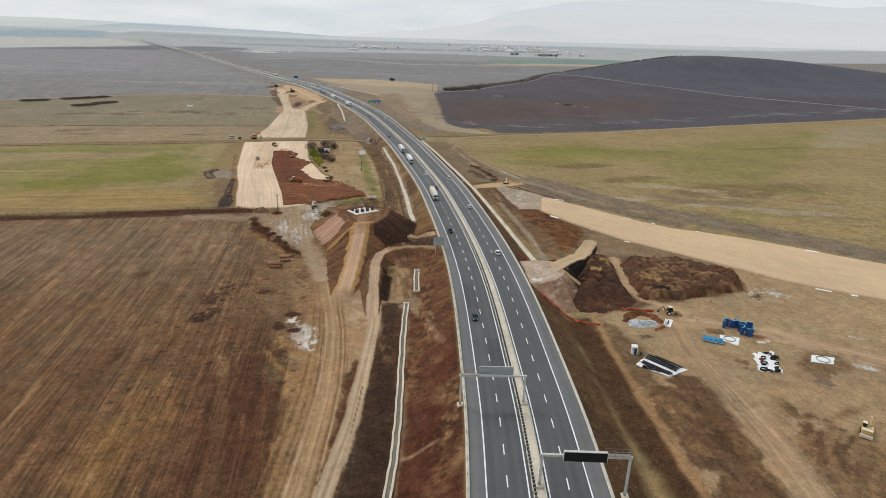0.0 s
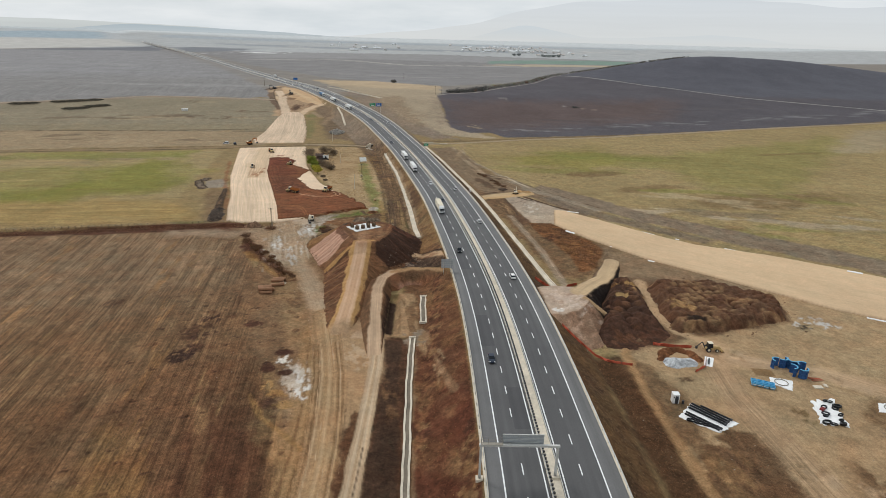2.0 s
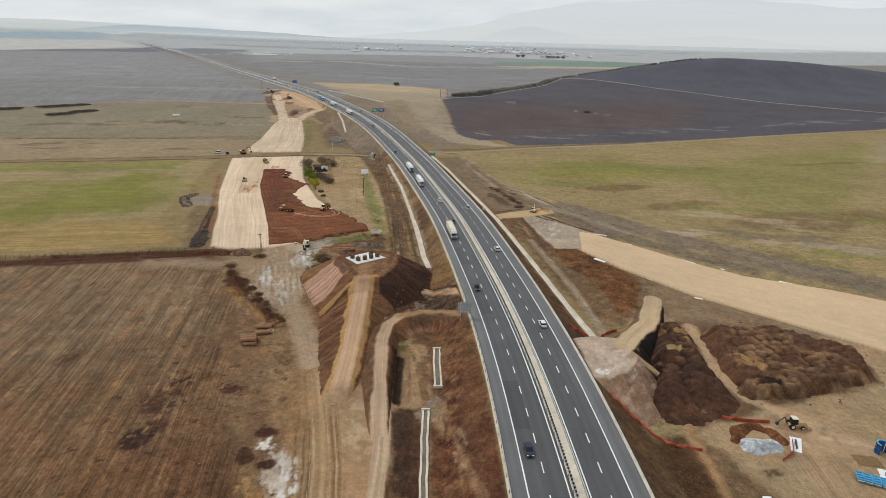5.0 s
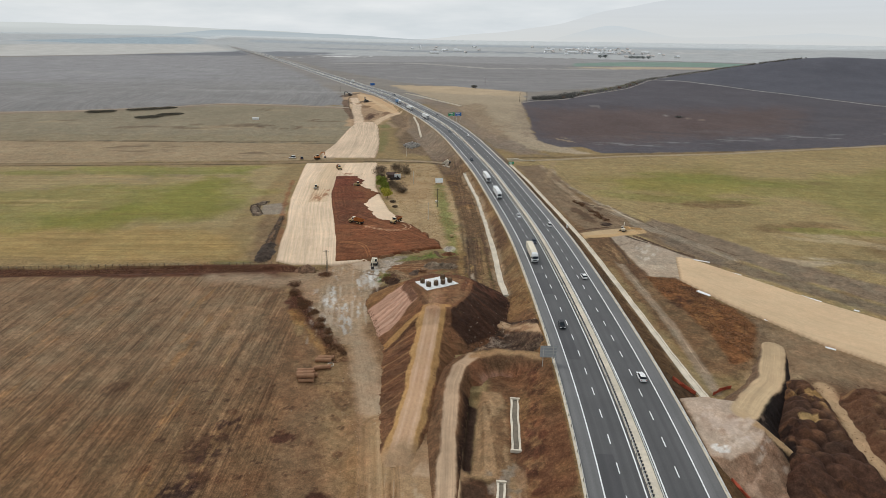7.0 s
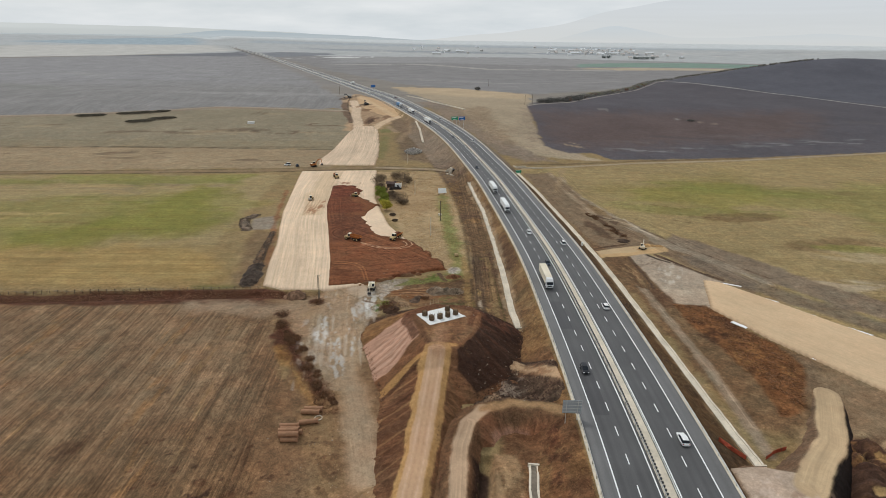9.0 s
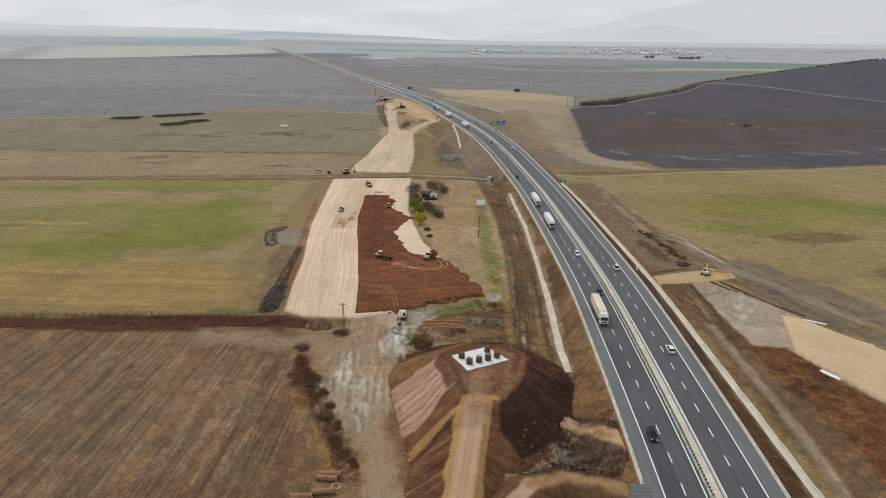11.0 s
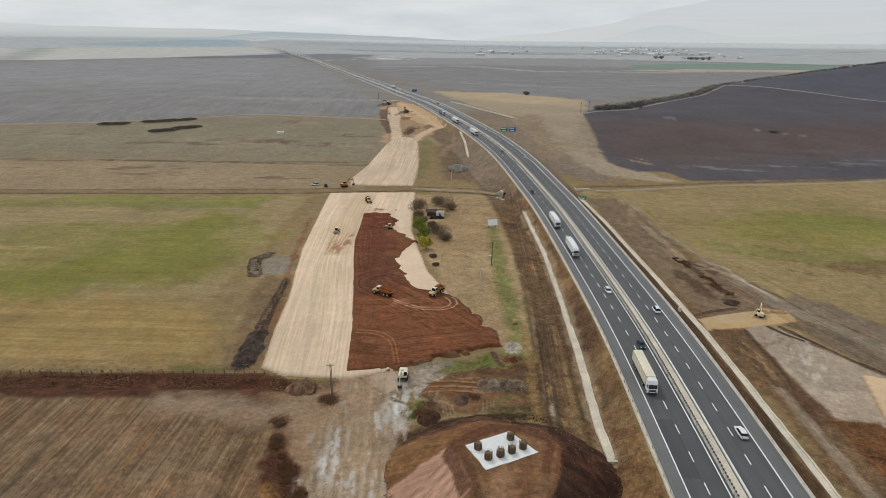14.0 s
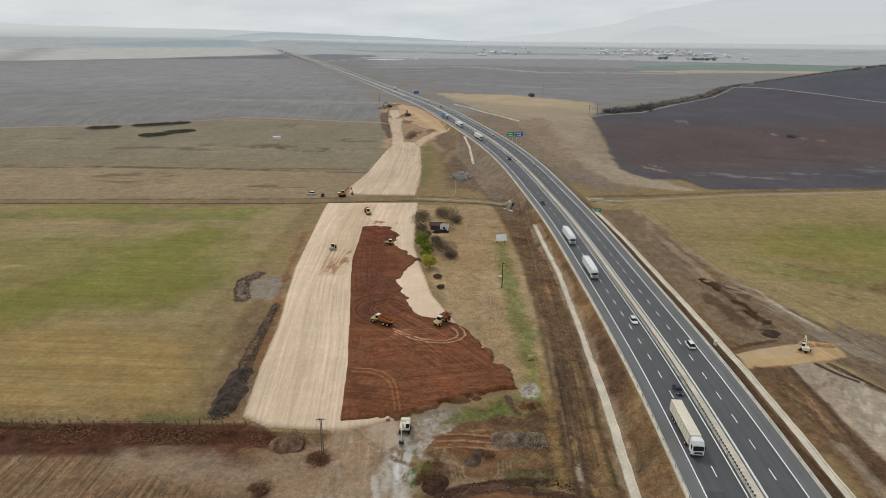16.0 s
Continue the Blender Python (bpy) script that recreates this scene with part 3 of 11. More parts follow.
    p.zone(((325, 1527), (538, 1609), (1000, 1600), (1000, 1520), (430, 1480)), rgb(172, 158, 136), (0, 0, 0), 8, 6)
    p.lane(((-428, 1938), (-350, 2064), (-206, 2064), (-172, 2188), (-274, 2325), (-420, 2240)), 8, rgb(192, 192, 188), (0, 0, 0), 3, 0.5, 0.9)
    p.zone(((-340, 2090), (-230, 2080), (-200, 2150), (-300, 2160)), rgb(206, 206, 202), (0, 0, 0), 6, 3)
    for k in range(16):
        p.lane(((-700 + k * 120, 2480 + 90 * (k % 5)), (-300 + k * 150, 2520 + 120 * (k % 4))), 16, rgb(*((188, 184, 178) if k % 2 else (144, 146, 147))), (0, 0, 0), 6, 3, 0.6)
    # straw-coloured tongue beside the motorway
    p.zone(((-49, 945), (43, 928), (128, 825), (107, 720), (101, 640), (97, 560), (130, 512), (60, 520), (46, 600), (30, 690), (-5, 780)), rgb(160, 144, 121), (0, 0.1, 0.5), 3, 4)
    p.zone(((-49, 945), (43, 928), (126, 830), (112, 770), (30, 800), (-10, 840)), rgb(182, 160, 130), (0, 0.1, 0.3), 8, 6, 0.7)
    p.zone(((47, 610), (66, 560), (92, 505), (70, 500), (52, 530), (38, 580), (14, 650), (-10, 730), (10, 735), (34, 680)), rgb(130, 115, 101), (0, 0, 0.6), 4, 4, 0.9)
    p.zone(((-16, 500), (16, 490), (8, 540), (-8, 600), (-28, 650), (-38, 640), (-24, 590), (-20, 540)), rgb(112, 94, 76), (0, 0, 0.7), 4, 3, 0.9)
    p.zone(((46, 600), (30, 690), (60, 700), (66, 620), (70, 560), (58, 545)), rgb(136, 116, 94), (0, 0, 0.6), 8, 6, 0.7)
    # dark ploughland on the hill
    p.zone(((106, 718), (102, 660), (98, 613), (93, 553), (109, 534), (127, 536), (136, 514), (240, 524), (370, 547), (640, 602), (2600, 980), (2600, 1300), (1100, 1300), (620, 1040), (535, 1000), (472, 1016), (395, 1014), (333, 984), (273, 900), (205, 822), (157, 760), (119, 742)), rgb(86, 82, 86), (0.1, 0.2, 0.15), 2, 2)
    p.zone(((107, 690), (101, 625), (98, 565), (150, 550), (330, 600), (400, 700), (250, 690)), rgb(96, 80, 75), (0.1, 0.2, 0.15), 30, 14, 0.75)
    # upper slope bluer, with haze put into the colour
    p.zone(((348, 984), (383, 901), (422, 830), (461, 778), (520, 730), (900, 690), (1500, 900), (1300, 1300), (600, 1050), (480, 1016)), rgb(88, 88, 95), (0.1, 0.1, 0.1), 8, 6, 0.85)
    for k in range(12):
        p.dust(170 + 42 * k, 546 + 8.5 * k, 6, 34, rgb(126, 124, 124), 0.7, 84, 6.0, 4.0, 0.0, 151 + k % 4)
        p.dust(150 + 40 * k, 560 + 14 * k, 12, 60, rgb(*((76, 72, 74), (104, 96, 94))[k % 2]), 0.5, 78, 14.0, 5.0, 0.0, 155 + k % 4)
    p.dust(118, 560, 10, 12, rgb(150, 132, 110), 0.7, 20, 4.0, 2.0, 0.0, 161)
    p.spot(252, 657, 6, 2.6, rgb(56, 52, 50), None, 0.9)
    p.lane(((234, 669), (244, 663), (250, 659)), 2.0, rgb(140, 134, 130), None, 1.0, 0.8, 0.8)
    p.lane(((254, 655), (262, 650), (272, 645)), 2.6, rgb(142, 126, 114), None, 1.2, 0.8, 0.8)
    p.dust(181, 704, 7, 9, rgb(122, 116, 114), 0.8, 80, 4.0, 2.0, 0.1, 163)
    # meadows with green and burnt patches
    p.zone(((-420, 290), (-90, 290), (-86, 330), (-88, 460), (-420, 448)), rgb(148, 130, 94), (0, 0.45, 0.2), 3, 2)
    p.zone(((-420, 284), (-70, 286), (-76, 312), (-100, 330), (-420, 322)), rgb(150, 125, 78), (0, 0.8, 0.1), 10, 5, 0.8)
    p.zone(((-165, 338), (-149, 344), (-139, 356), (-146, 374), (-135, 389), (-130, 406), (-150, 418), (-179, 407), (-199, 401), (-218, 405), (-260, 380), (-230, 345)), rgb(128, 120, 68), (0, 0.4, 0.1), 12, 9, 0.7, 24.0)
    p.zone(((-160, 331), (-142, 334), (-117, 338), (-98, 345), (-98, 358), (-105, 377), (-112, 400), (-118, 424), (-130, 424), (-136, 409), (-146, 374), (-152, 355), (-169, 343), (-240, 338), (-240, 328)), rgb(118, 115, 52), (0, 0.4, 0.1), 12, 12, 0.75, 20.0)
    p.zone(((-420, 428), (-190, 432), (-112, 436), (-112, 448), (-190, 444), (-420, 440)), rgb(116, 116, 60), (0, 0.4, 0.1), 5, 6, 0.7, 20.0)
    p.zone(((-190, 425), (-163, 427), (-153, 411), (-169, 408)), rgb(140, 124, 96), (0, 0.4, 0.2), 4, 4, 0.7)
    p.zone(((-77, 282), (-60, 284), (-58, 288), (-78, 286)), rgb(96, 96, 54), (0, 0, 0.5), 1.5, 1.5, 0.8)
    for k in range(14):
        p.dust(-92 - 11 * k, 296 + 9 * (k * 5 % 14), 3, 22, rgb(*((158, 136, 90), (124, 104, 66), (112, 112, 58))[k % 3]), 0.5, 88, 4.0, 4.0, 0.0, 241 + k % 5)
    p.zone(((70, 300), (64, 480), (238, 515), (640, 594), (900, 640), (900, 200), (200, 170), (150, 235)), rgb(146, 127, 90), (0, 0.35, 0.35), 4, 4)
    p.zone(((96, 433), (131.4, 448.9), (212.0, 477.0), (140.9, 367.2), (129.4, 376.5), (117.2, 392.5), (100, 405)), rgb(134, 121, 74), (0, 0.4, 0.15), 14, 12, 0.5, 22.0)
    p.zone(((265.3, 437.1), (455.6, 515.8), (413.5, 452.5), (316.8, 372.7), (239.8, 309.4), (212.8, 325.9), (209.2, 376.8), (176.6, 388.7), (163.4, 421.5)), rgb(126, 120, 68), (0, 0.4, 0.15), 14, 12, 0.65, 22.0)
    p.zone(((64, 470), (82, 462), (84, 430), (85, 408), (91, 387), (96, 366), (102, 344), (110, 322), (70, 320), (70, 400)), rgb(124, 101, 75), (0, 0, 0.6), 1.5, 1.5, 0.85)
    for k in range(16):
        p.dust(71 + 16 * ((k * 0.618034) % 1.0), 334 + 8 * k, 2.0, 7.0, rgb(*((146, 124, 94), (98, 76, 56), (112, 96, 62))[k % 3]), 0.6, 3, 2.2, 2.5, 0.05, 309 + k % 5)
    p.lane(((84.9, 456), (84.4, 430), (85.2, 409), (91.4, 387), (95.3, 361), (97.4, 345), (104.4, 332)), 3.4, rgb(146, 132, 114), (0, 0, 0.3), 0.9, 1.2, 0.8)
    p.lane(((82.4, 375), (85.4, 365), (86.6, 353), (88.4, 344)), 3.6, rgb(84, 62, 46), (0, 0, 0.9), 0.9, 1.4, 0.85)
    p.zone(((156, 378), (148, 393), (137, 402), (120, 406), (118, 426), (150, 442), (191, 453), (200, 430), (188, 410)), rgb(128, 122, 60), (0, 0.4, 0.15), 8, 8, 0.6, 16.0)
    for cx, cy in ((126.6, 391), (135.6, 384), (126.9, 363), (144, 369), (133, 374), (120, 380), (151, 362)):
        p.dust(cx, cy, 3.0, 9, rgb(104, 80, 54), 0.6, 70, 2.0, 2.0, 0.0, 311)
    p.zone(((505.9, 544.4), (575.2, 554.0), (489.0, 466.4), (419.1, 433.8), (391.9, 440.0)), rgb(150, 136, 112), (0, 0.3, 0.3), 8, 6, 0.7, 20.0)
    for k, (cx, cy) in enumerate(((185.4, 417.8), (176.8, 431.7), (142.4, 386.0))):
        p.dust(cx, cy, 16, 50, rgb(122, 120, 64), 0.5, 80, 14.0, 3.0, 0.05, 131 + k)
    for cx, cy, rx, ry in ((170, 330, 40, 8), (230, 300, 60, 14), (150, 370, 28, 6), (330, 430, 60, 6)):
        p.spot(cx, cy, rx, ry, rgb(108, 86, 60), (0, 0.3, 0.5), 0.6, 8, 0.9)
    p.lane(((141.0, 273.0), (159.6, 254.7), (179.5, 230.6), (190.5, 212.7), (196.6, 204.5)), 1.6, rgb(96, 80, 62), (0, 0, 0.4), 0.9, 0.7, 0.8)
    for k, (cx, cy, tone) in enumerate(((156.7, 282.9, (176, 160, 138)), (194.0, 272.9, (112, 98, 82)), (202.5, 300.3, (172, 154, 122)), (205.5, 263.2, (160, 146, 126)), (235.3, 273.4, (150, 138, 118)), (182.4, 256.9, (124, 122, 70)), (224.3, 249.5, (126, 112, 80)), (201.5, 320.1, (122, 120, 62)), (261.8, 303.5, (124, 122, 66)), (154.0, 261.2, (116, 92, 70)))):
        p.dust(cx, cy, 9 + 3 * (k % 3), 30 + 9 * (k % 4), rgb(*tone), 0.6, 68, 8.0, 3.0, 0.05, 101 + k)
    p.zone(((-900, 440), (-275, 464), (-182, 473), (-62, 480), (-62, 531), (-210, 536), (-322, 534), (-900, 512)), rgb(150, 131, 105), (0, 0.3, 0.3), 1.5, 2.0, 0.9)
    p.zone(((-900, 512), (-322, 534), (-210, 536), (-62, 531), (-62, 600), (-73, 664), (-166, 676), (-242, 660), (-381, 631), (-620, 600), (-900, 560)), rgb(134, 123, 102), (0, 0.3, 0.3), 1.5, 3.0, 0.85)
    p.lane(((-900, 512), (-322, 534), (-210, 536), (-64, 531)), 1.8, rgb(92, 82, 68), None, 0.7, 0.8, 0.8)
    for k, (cx, cy, rx, ry) in enumerate(((-212, 514, 34, 10), (-190, 505, 30, 7), (-299, 514, 22, 7), (-330, 505, 30, 6), (-120, 500, 26, 6), (-160, 588, 75, 9), (-110, 584, 40, 8), (-215, 580, 60, 7), (-350, 603, 50, 9), (-150, 655, 16, 5), (-90, 612, 24, 8))):
        p.dust(cx, cy, ry, rx, rgb(104, 86, 70), 0.75, 90, 3.5, 3.5, 0.0, 83 + k)
        p.dust(cx + 18, cy - 4, ry * 0.8, rx, rgb(160, 142, 114), 0.5, 90, 4.0, 4.0, 0.0, 73 + k)
    p.zone(((-199, 349), (-153, 350), (-154, 377), (-133, 411), (-99, 412), (-84, 391), (-97, 359), (-113, 338), (-142, 328), (-178, 318), (-260, 322), (-260, 345)), rgb(120, 119, 54), (0, 0.4, 0.1), 8, 9, 0.4, 12.0)
    p.zone(((-222, 444), (-166, 446), (-108, 446), (-106, 458), (-166, 459), (-222, 456)), rgb(122, 122, 58), (0, 0.4, 0.1), 4, 5, 0.6, 14.0)
    for k, (cx, cy) in enumerate(((-180, 430), (-205, 395), (-165, 415), (-150, 432), (-215, 365), (-125, 432), (-190, 372))):
        p.dust(cx, cy, 5, 24, rgb(*((164, 142, 100), (136, 118, 92))[k % 2]), 0.6, 90, 4.0, 3.0, 0.05, 321 + k)
    p.dust(-95, 415, 5, 7, rgb(110, 80, 60), 0.7, 90, 3.0, 2.0, 0.1, 91)
    p.zone(((-81, 367), (-71, 371), (-66, 351), (-76, 349)), rgb(136, 125, 112), (0, 0.2, 0.3), 1.2, 1.2, 0.9)
    p.lane(((-57.4, 287), (-59.6, 310), (-62.6, 333), (-67, 352), (-71.5, 382), (-76, 420)), 2.2, rgb(128, 88, 62), (0, 0, 0.5), 0.8, 0.9, 0.8)
    p.zone(((-64, 284), (-54, 284), (-66, 345), (-74, 350), (-72, 320)), rgb(120, 98, 74), (0, 0, 0.5), 2, 2, 0.8)
    # near field of drilled rows
    p.zone(((-420, -700), (-22, -700), (-20, 150), (-24, 200), (-44, 262), (-60, 274), (-160, 272), (-420, 264)), FIELD, (1, 0, 0.3), 2, 1.5)
    p.zone(((-420, 172), (-62, 200), (-36, 215), (-48, 262), (-60, 273), (-160, 271), (-420, 262)), STUBBLE, (0.9, 0, 0.2), 26, 6, 0.85)
    p.zone(((-62, -700), (-18, -700), (-16, 140), (-30, 170), (-50, 150)), rgb(96, 66, 46), (0.9, 0, 0.6), 10, 6, 0.6)
    p.zone(((-32, 140), (-13, 136), (-14.8, 98), (-16.7, 86), (-20, -700), (-34, -700), (-27, 89), (-29.5, 110)), rgb(80, 54, 39), (0.9, 0, 0.45), 7.0, 5, 0.6)
    p.zone(((-30, 90), (-30.2, 110), (-35, 142), (-32.4, 140), (-27.5, 110), (-26.2, 90), (-27, 60), (-31, 60)), rgb(146, 114, 82), (0.9, 0, 0.3), 0.8, 0.7, 0.7)
    p.zone(((-52, 80), (-54.6, 113), (-51, 135), (-42.6, 120), (-43, 80)), rgb(140, 106, 66), (0.9, 0, 0.4), 4, 4, 0.6)
    p.zone(((-82, 70), (-60, 66), (-58, 118), (-64, 150), (-80, 140)), rgb(108, 78, 54), (0.9, 0, 0.5), 6, 5, 0.6)
    for cx, cy, rx, ry, s in ((-43.2, 179, 5.4, 6.4, 0.95), (-41.9, 168, 3.8, 5.0, 0.95), (-72.5, 200.8, 3.4, 3.0, 0.7), (-28.5, 184.2, 3.0, 2.0, 0.85), (-34.6, 188.8, 2.6, 2.0, 0.5), (-62, 222, 2.6, 2.4, 0.6), (-88, 152, 4, 3, 0.35)):
        p.dust(cx, cy, rx, ry, rgb(66, 46, 36), s * 0.75, 0, 1.6, 1.5, 0.15, 19, (0.3, 0, 0.6))
    for k in range(70):
        a, b = -22 - 1.9 * k + 3 * math.sin(k * 2.3), 66 + 196 * ((k * 0.381966) % 1.0)
        p.dust(a, b, 2.0 + k % 3, 13 + 5 * (k % 4), rgb(*((152, 122, 86), (82, 60, 44), (138, 102, 66))[k % 3]), 0.5, -2, 1.4, 7.0, -0.05, 23 + k % 5)
    p.zone(((-420, 262), (-160, 270), (-60, 272), (-40, 266), (-36, 278), (-52, 284), (-105, 281), (-160, 279), (-420, 271)), rgb(88, 58, 43), (0, 0, 0.6), 0.8, 1.0)
    # trampled corner by the pole and the verge of the works
    p.zone(((-30, 178), (-20, 150), (-16, 130), (-2, 90), (4, 120), (8, 170), (-12, 235), (-14, 272), (-26, 286), (-50, 275), (-36, 240)), rgb(120, 94, 70), (0, 0, 0.5), 2, 2)
    p.zone(((-13, 132), (-3, 136), (8, 140), (10, 172), (5, 180), (-9, 182), (-13, 160)), rgb(158, 128, 98), (0, 0, 0.3), 2.5, 2)
    p.lane(((-38, 266), (-48, 267), (-58, 269), (-72, 270)), 9, rgb(150, 128, 106), (0, 0, 0.1), 3, 1.5, 0.8)
    p.zone(((-40, 262), (-36, 246), (-31, 238), (-27, 230), (-21, 224), (-15, 228), (-15, 240), (-16, 262), (-17, 282), (-28, 284), (-36, 279), (-46, 276)), rgb(146, 123, 99), (0, 0, 0.2), 2.5, 2.0, 0.9)
    p.lane(((-41.5, 257), (-37.5, 246), (-34, 240), (-29.5, 231.5), (-25, 225), (-21, 215)), 5.4, rgb(84, 54, 40), (0, 0, 0.6), 0.8, 1.6)
    p.lane(((-38.5, 243), (-32, 231), (-24, 216)), 3.0, rgb(150, 112, 66), (0, 0, 0.5), 1.2, 1.4, 0.6)
    p.dust(-27.5, 248, 7, 16, rgb(190, 180, 168), 0.75, 14, 1.6, 3.0, 0.05, 31)
    p.dust(-28.6, 251.5, 2.6, 6, rgb(198, 194, 188), 0.75, 8, 0.8, 4.0, 0.0, 33)
    p.dust(-26, 236, 6, 10, rgb(176, 164, 150), 0.6, 25, 1.5, 3.0, 0.0, 35)
    p.dust(-20, 262, 7, 18, rgb(186, 176, 164), 0.5, 8, 1.8, 4.0, 0.0, 37)
    p.dust(-23, 240, 5, 14, rgb(186, 176, 164), 0.6, 20, 1.3, 5.0, 0.0, 30)
    p.dust(-17.6, 269, 3.2, 8, rgb(200, 196, 190), 0.8, 8, 1.4, 2.0, 0.1, 39)
    p.dust(-14.5, 278, 5, 4, rgb(182, 176, 170), 0.65, 0, 1.4, 1.0, 0.05, 41)
    p.spot(-33.4, 274.2, 3.0, 2.2, rgb(100, 66, 46), (0, 0, 0.5), 0.8, 0, 0.5)
    p.spot(-20.5, 282.5, 5, 5.5, rgb(182, 164, 144), (0, 0, 0.1), 0.85, 0, 0.5)
    p.dust(-14.0, 150, 3.6, 8, rgb(186, 170, 152), 0.8, 5, 1.2, 2.5, 0.1, 43)
    p.dust(-13.2, 153, 1.8, 4, rgb(214, 206, 198), 0.8, 5, 0.9, 1.5, 0.1, 45)
    p.dust(-17.2, 160, 1.8, 3.4, rgb(208, 200, 188), 0.8, 10, 1.0, 1.0, 0.1, 47)
    p.spot(-17.5, 144.5, 2.2, 1.6, rgb(160, 122, 76), (0, 0, 0.4), 0.7, 0, 0.7)
    p.spot(-16, 139.5, 2.4, 1.8, rgb(160, 122, 76), (0, 0, 0.4), 0.6, 0, 0.7)
    for cx, cy, rx, ry in ((-17.6, 164.5, 2.6, 1.5), (-21.5, 158, 2.2, 2.0), (-16.8, 154, 2.2, 1.3), (-19, 141, 2.0, 3.0)):
        p.spot(cx, cy, rx, ry, rgb(66, 44, 34), (0, 0, 0.5), 0.9, 0, 0.5)
    # strip between the works and the motorway
    p.zone(((-12, 285), (10, 298), (-6, 330), (-24, 400), (-30, 470), (24, 470), (30, 400), (30, 300), (28, 262), (-10, 272)), rgb(164, 140, 106), (0, 0.1, 0.5), 2, 1.5)
    p.zone(((-14, 285), (12, 300), (20, 296), (22, 268), (4, 270), (-8, 268)), rgb(104, 80, 57), (0, 0, 0.9), 3, 2)
    for cx, cy, rx, ry, c in ((0, 284, 7, 2.5, (74, 56, 42)), (-6, 279, 5, 1.6, (122, 90, 62)), (4, 291, 9, 2.2, (118, 118, 70)), (14, 284, 4, 6, (88, 68, 52)), (-3, 272, 6, 2.4, (70, 52, 40)), (10, 273, 7, 2.0, (78, 60, 46)), (-8, 288, 4, 2, (150, 132, 112))):
        p.spot(cx, cy, rx, ry, rgb(*c), (0, 0, 0.8), 0.75, 6, 0.9)
    p.zone(((-3.5, 286), (6.1, 287), (13, 280), (12, 271), (2.3, 270), (-9, 272), (-7, 280)), rgb(122, 94, 68), (0, 0, 0.5), 1.5, 1.5, 0.8)
    p.dust(-4, 290.6, 2.6, 9, rgb(112, 112, 66), 0.75, -78, 1.6, 2.0, 0.1, 31)
    p.dust(4.5, 292.8, 2.0, 4, rgb(108, 116, 60), 0.85, -78, 1.6, 1.0, 0.3, 33)
    p.dust(-13.6, 269.2, 1.6, 2.4, rgb(98, 112, 54), 0.9, 0, 1.2, 1.0, 0.3, 35)
    p.dust(12, 270.4, 3.0, 3.0, rgb(84, 82, 54), 0.8, 0, 1.5, 1.0, 0.2, 37)
    p.dust(-11, 283, 6, 6, rgb(178, 168, 158), 0.7, -30, 1.4, 2.0, 0.05, 39)
    for r in range(4):
        p.lane(((-10 + r * 0.8, 276.4 + r * 0.4), (-6.5 + r * 0.8, 272.6), (-5.6 + r * 0.8, 267.6), (-7 + r * 0.7, 265)), 0.4, rgb(150, 126, 102), None, 0.3, 0.1, 0.7)
    for r in range(5):
        p.lane(((-8, 278.6 + r * 1.1), (-3, 279.4 + r * 1.1), (2.6, 280.6 + r * 1.1)), 0.45, rgb(*((92, 66, 48) if r % 2 else (150, 118, 88))), None, 0.3, 0.25, 0.7)
    p.lane(((-16.4, 252), (-15, 259), (-9.2, 263.4), (-2, 266), (5.5, 268.5), (13, 267)), 2.4, rgb(76, 58, 46), (0, 0, 0.9), 0.8, 1.0, 0.9)
    p.dust(12.2, 301, 2.2, 2.4, rgb(196, 188, 176), 0.9, 0, 1.4, 1.0, 0.4, 41)
    p.lane(((22, 470), (24, 400), (24, 330), (22, 275)), 7, rgb(104, 86, 66), (0, 0, 0.7), 1.5, 1)
    p.lane(((18, 400), (19, 340), (18, 300), (17, 270)), 1.6, rgb(82, 68, 50), (0, 0, 0.5), 0.8, 0.6, 0.8)
    p.lane(((10, 410), (12, 350), (14, 310), (13, 296)), 6.0, rgb(110, 116, 62), (0, 0, 0.6), 2.0, 1.6, 0.75)
    p.spot(-4, 400, 12, 26, rgb(160, 132, 98), (0, 0, 0.2), 0.5, 0, 0.8)
    p.spot(-32, 540, 7, 30, rgb(112, 110, 70), (0, 0, 0.3), 0.6, 0, 0.6)
    # bank of the motorway and the foot of it
    u = aside(x, y)
    near = np.flatnonzero((np.abs(u) < 34) & (y < 700))
    un, yn = u[near], y[near]
    left = smooth(-30, -27, un) * (1 - smooth(-13.5, -12.5, un)) * (1 - smooth(560, 680, yn))
    p.lay(near, left, rgb(106, 84, 62), (0, 0, 0.8))
    p.lay(near, left * (1 - smooth(200, 280, yn)) * 0.8, rgb(106, 74, 52), (0, 0, 0.8))
    p.lay(near, left * smooth(230, 270, yn) * smooth(-17, -14.5, un) * 0.7, rgb(118, 91, 64), (0, 0, 0.7))
    burnt = left * smooth(240, 300, yn) * smooth(0.0, 0.35, fbm(x[near], yn, 12, 25, 4))
    p.lay(near, burnt * 0.7, rgb(86, 64, 50), (0, 0, 0.8))
    gold = left * smooth(0.1, 0.35, fbm(x[near], yn, 18, 37, 4))
    p.lay(near, gold * 0.6, rgb(136, 104, 70), (0, 0, 0.9))
    red = left * (1 - smooth(120, 200, yn)) * smooth(-0.3, 0.4, fbm(x[near], yn, 14, 21, 4) + 0.4)
    p.lay(near, red * 0.9, rgb(86, 50, 37), (0, 0, 0.7))
    straw = left * smooth(0.05, 0.5, fbm(x[near], yn, 10, 31, 4)) * smooth(-22, -14, un)
    p.lay(near, straw * 0.7, rgb(146, 118, 84), (0, 0, 0.7))
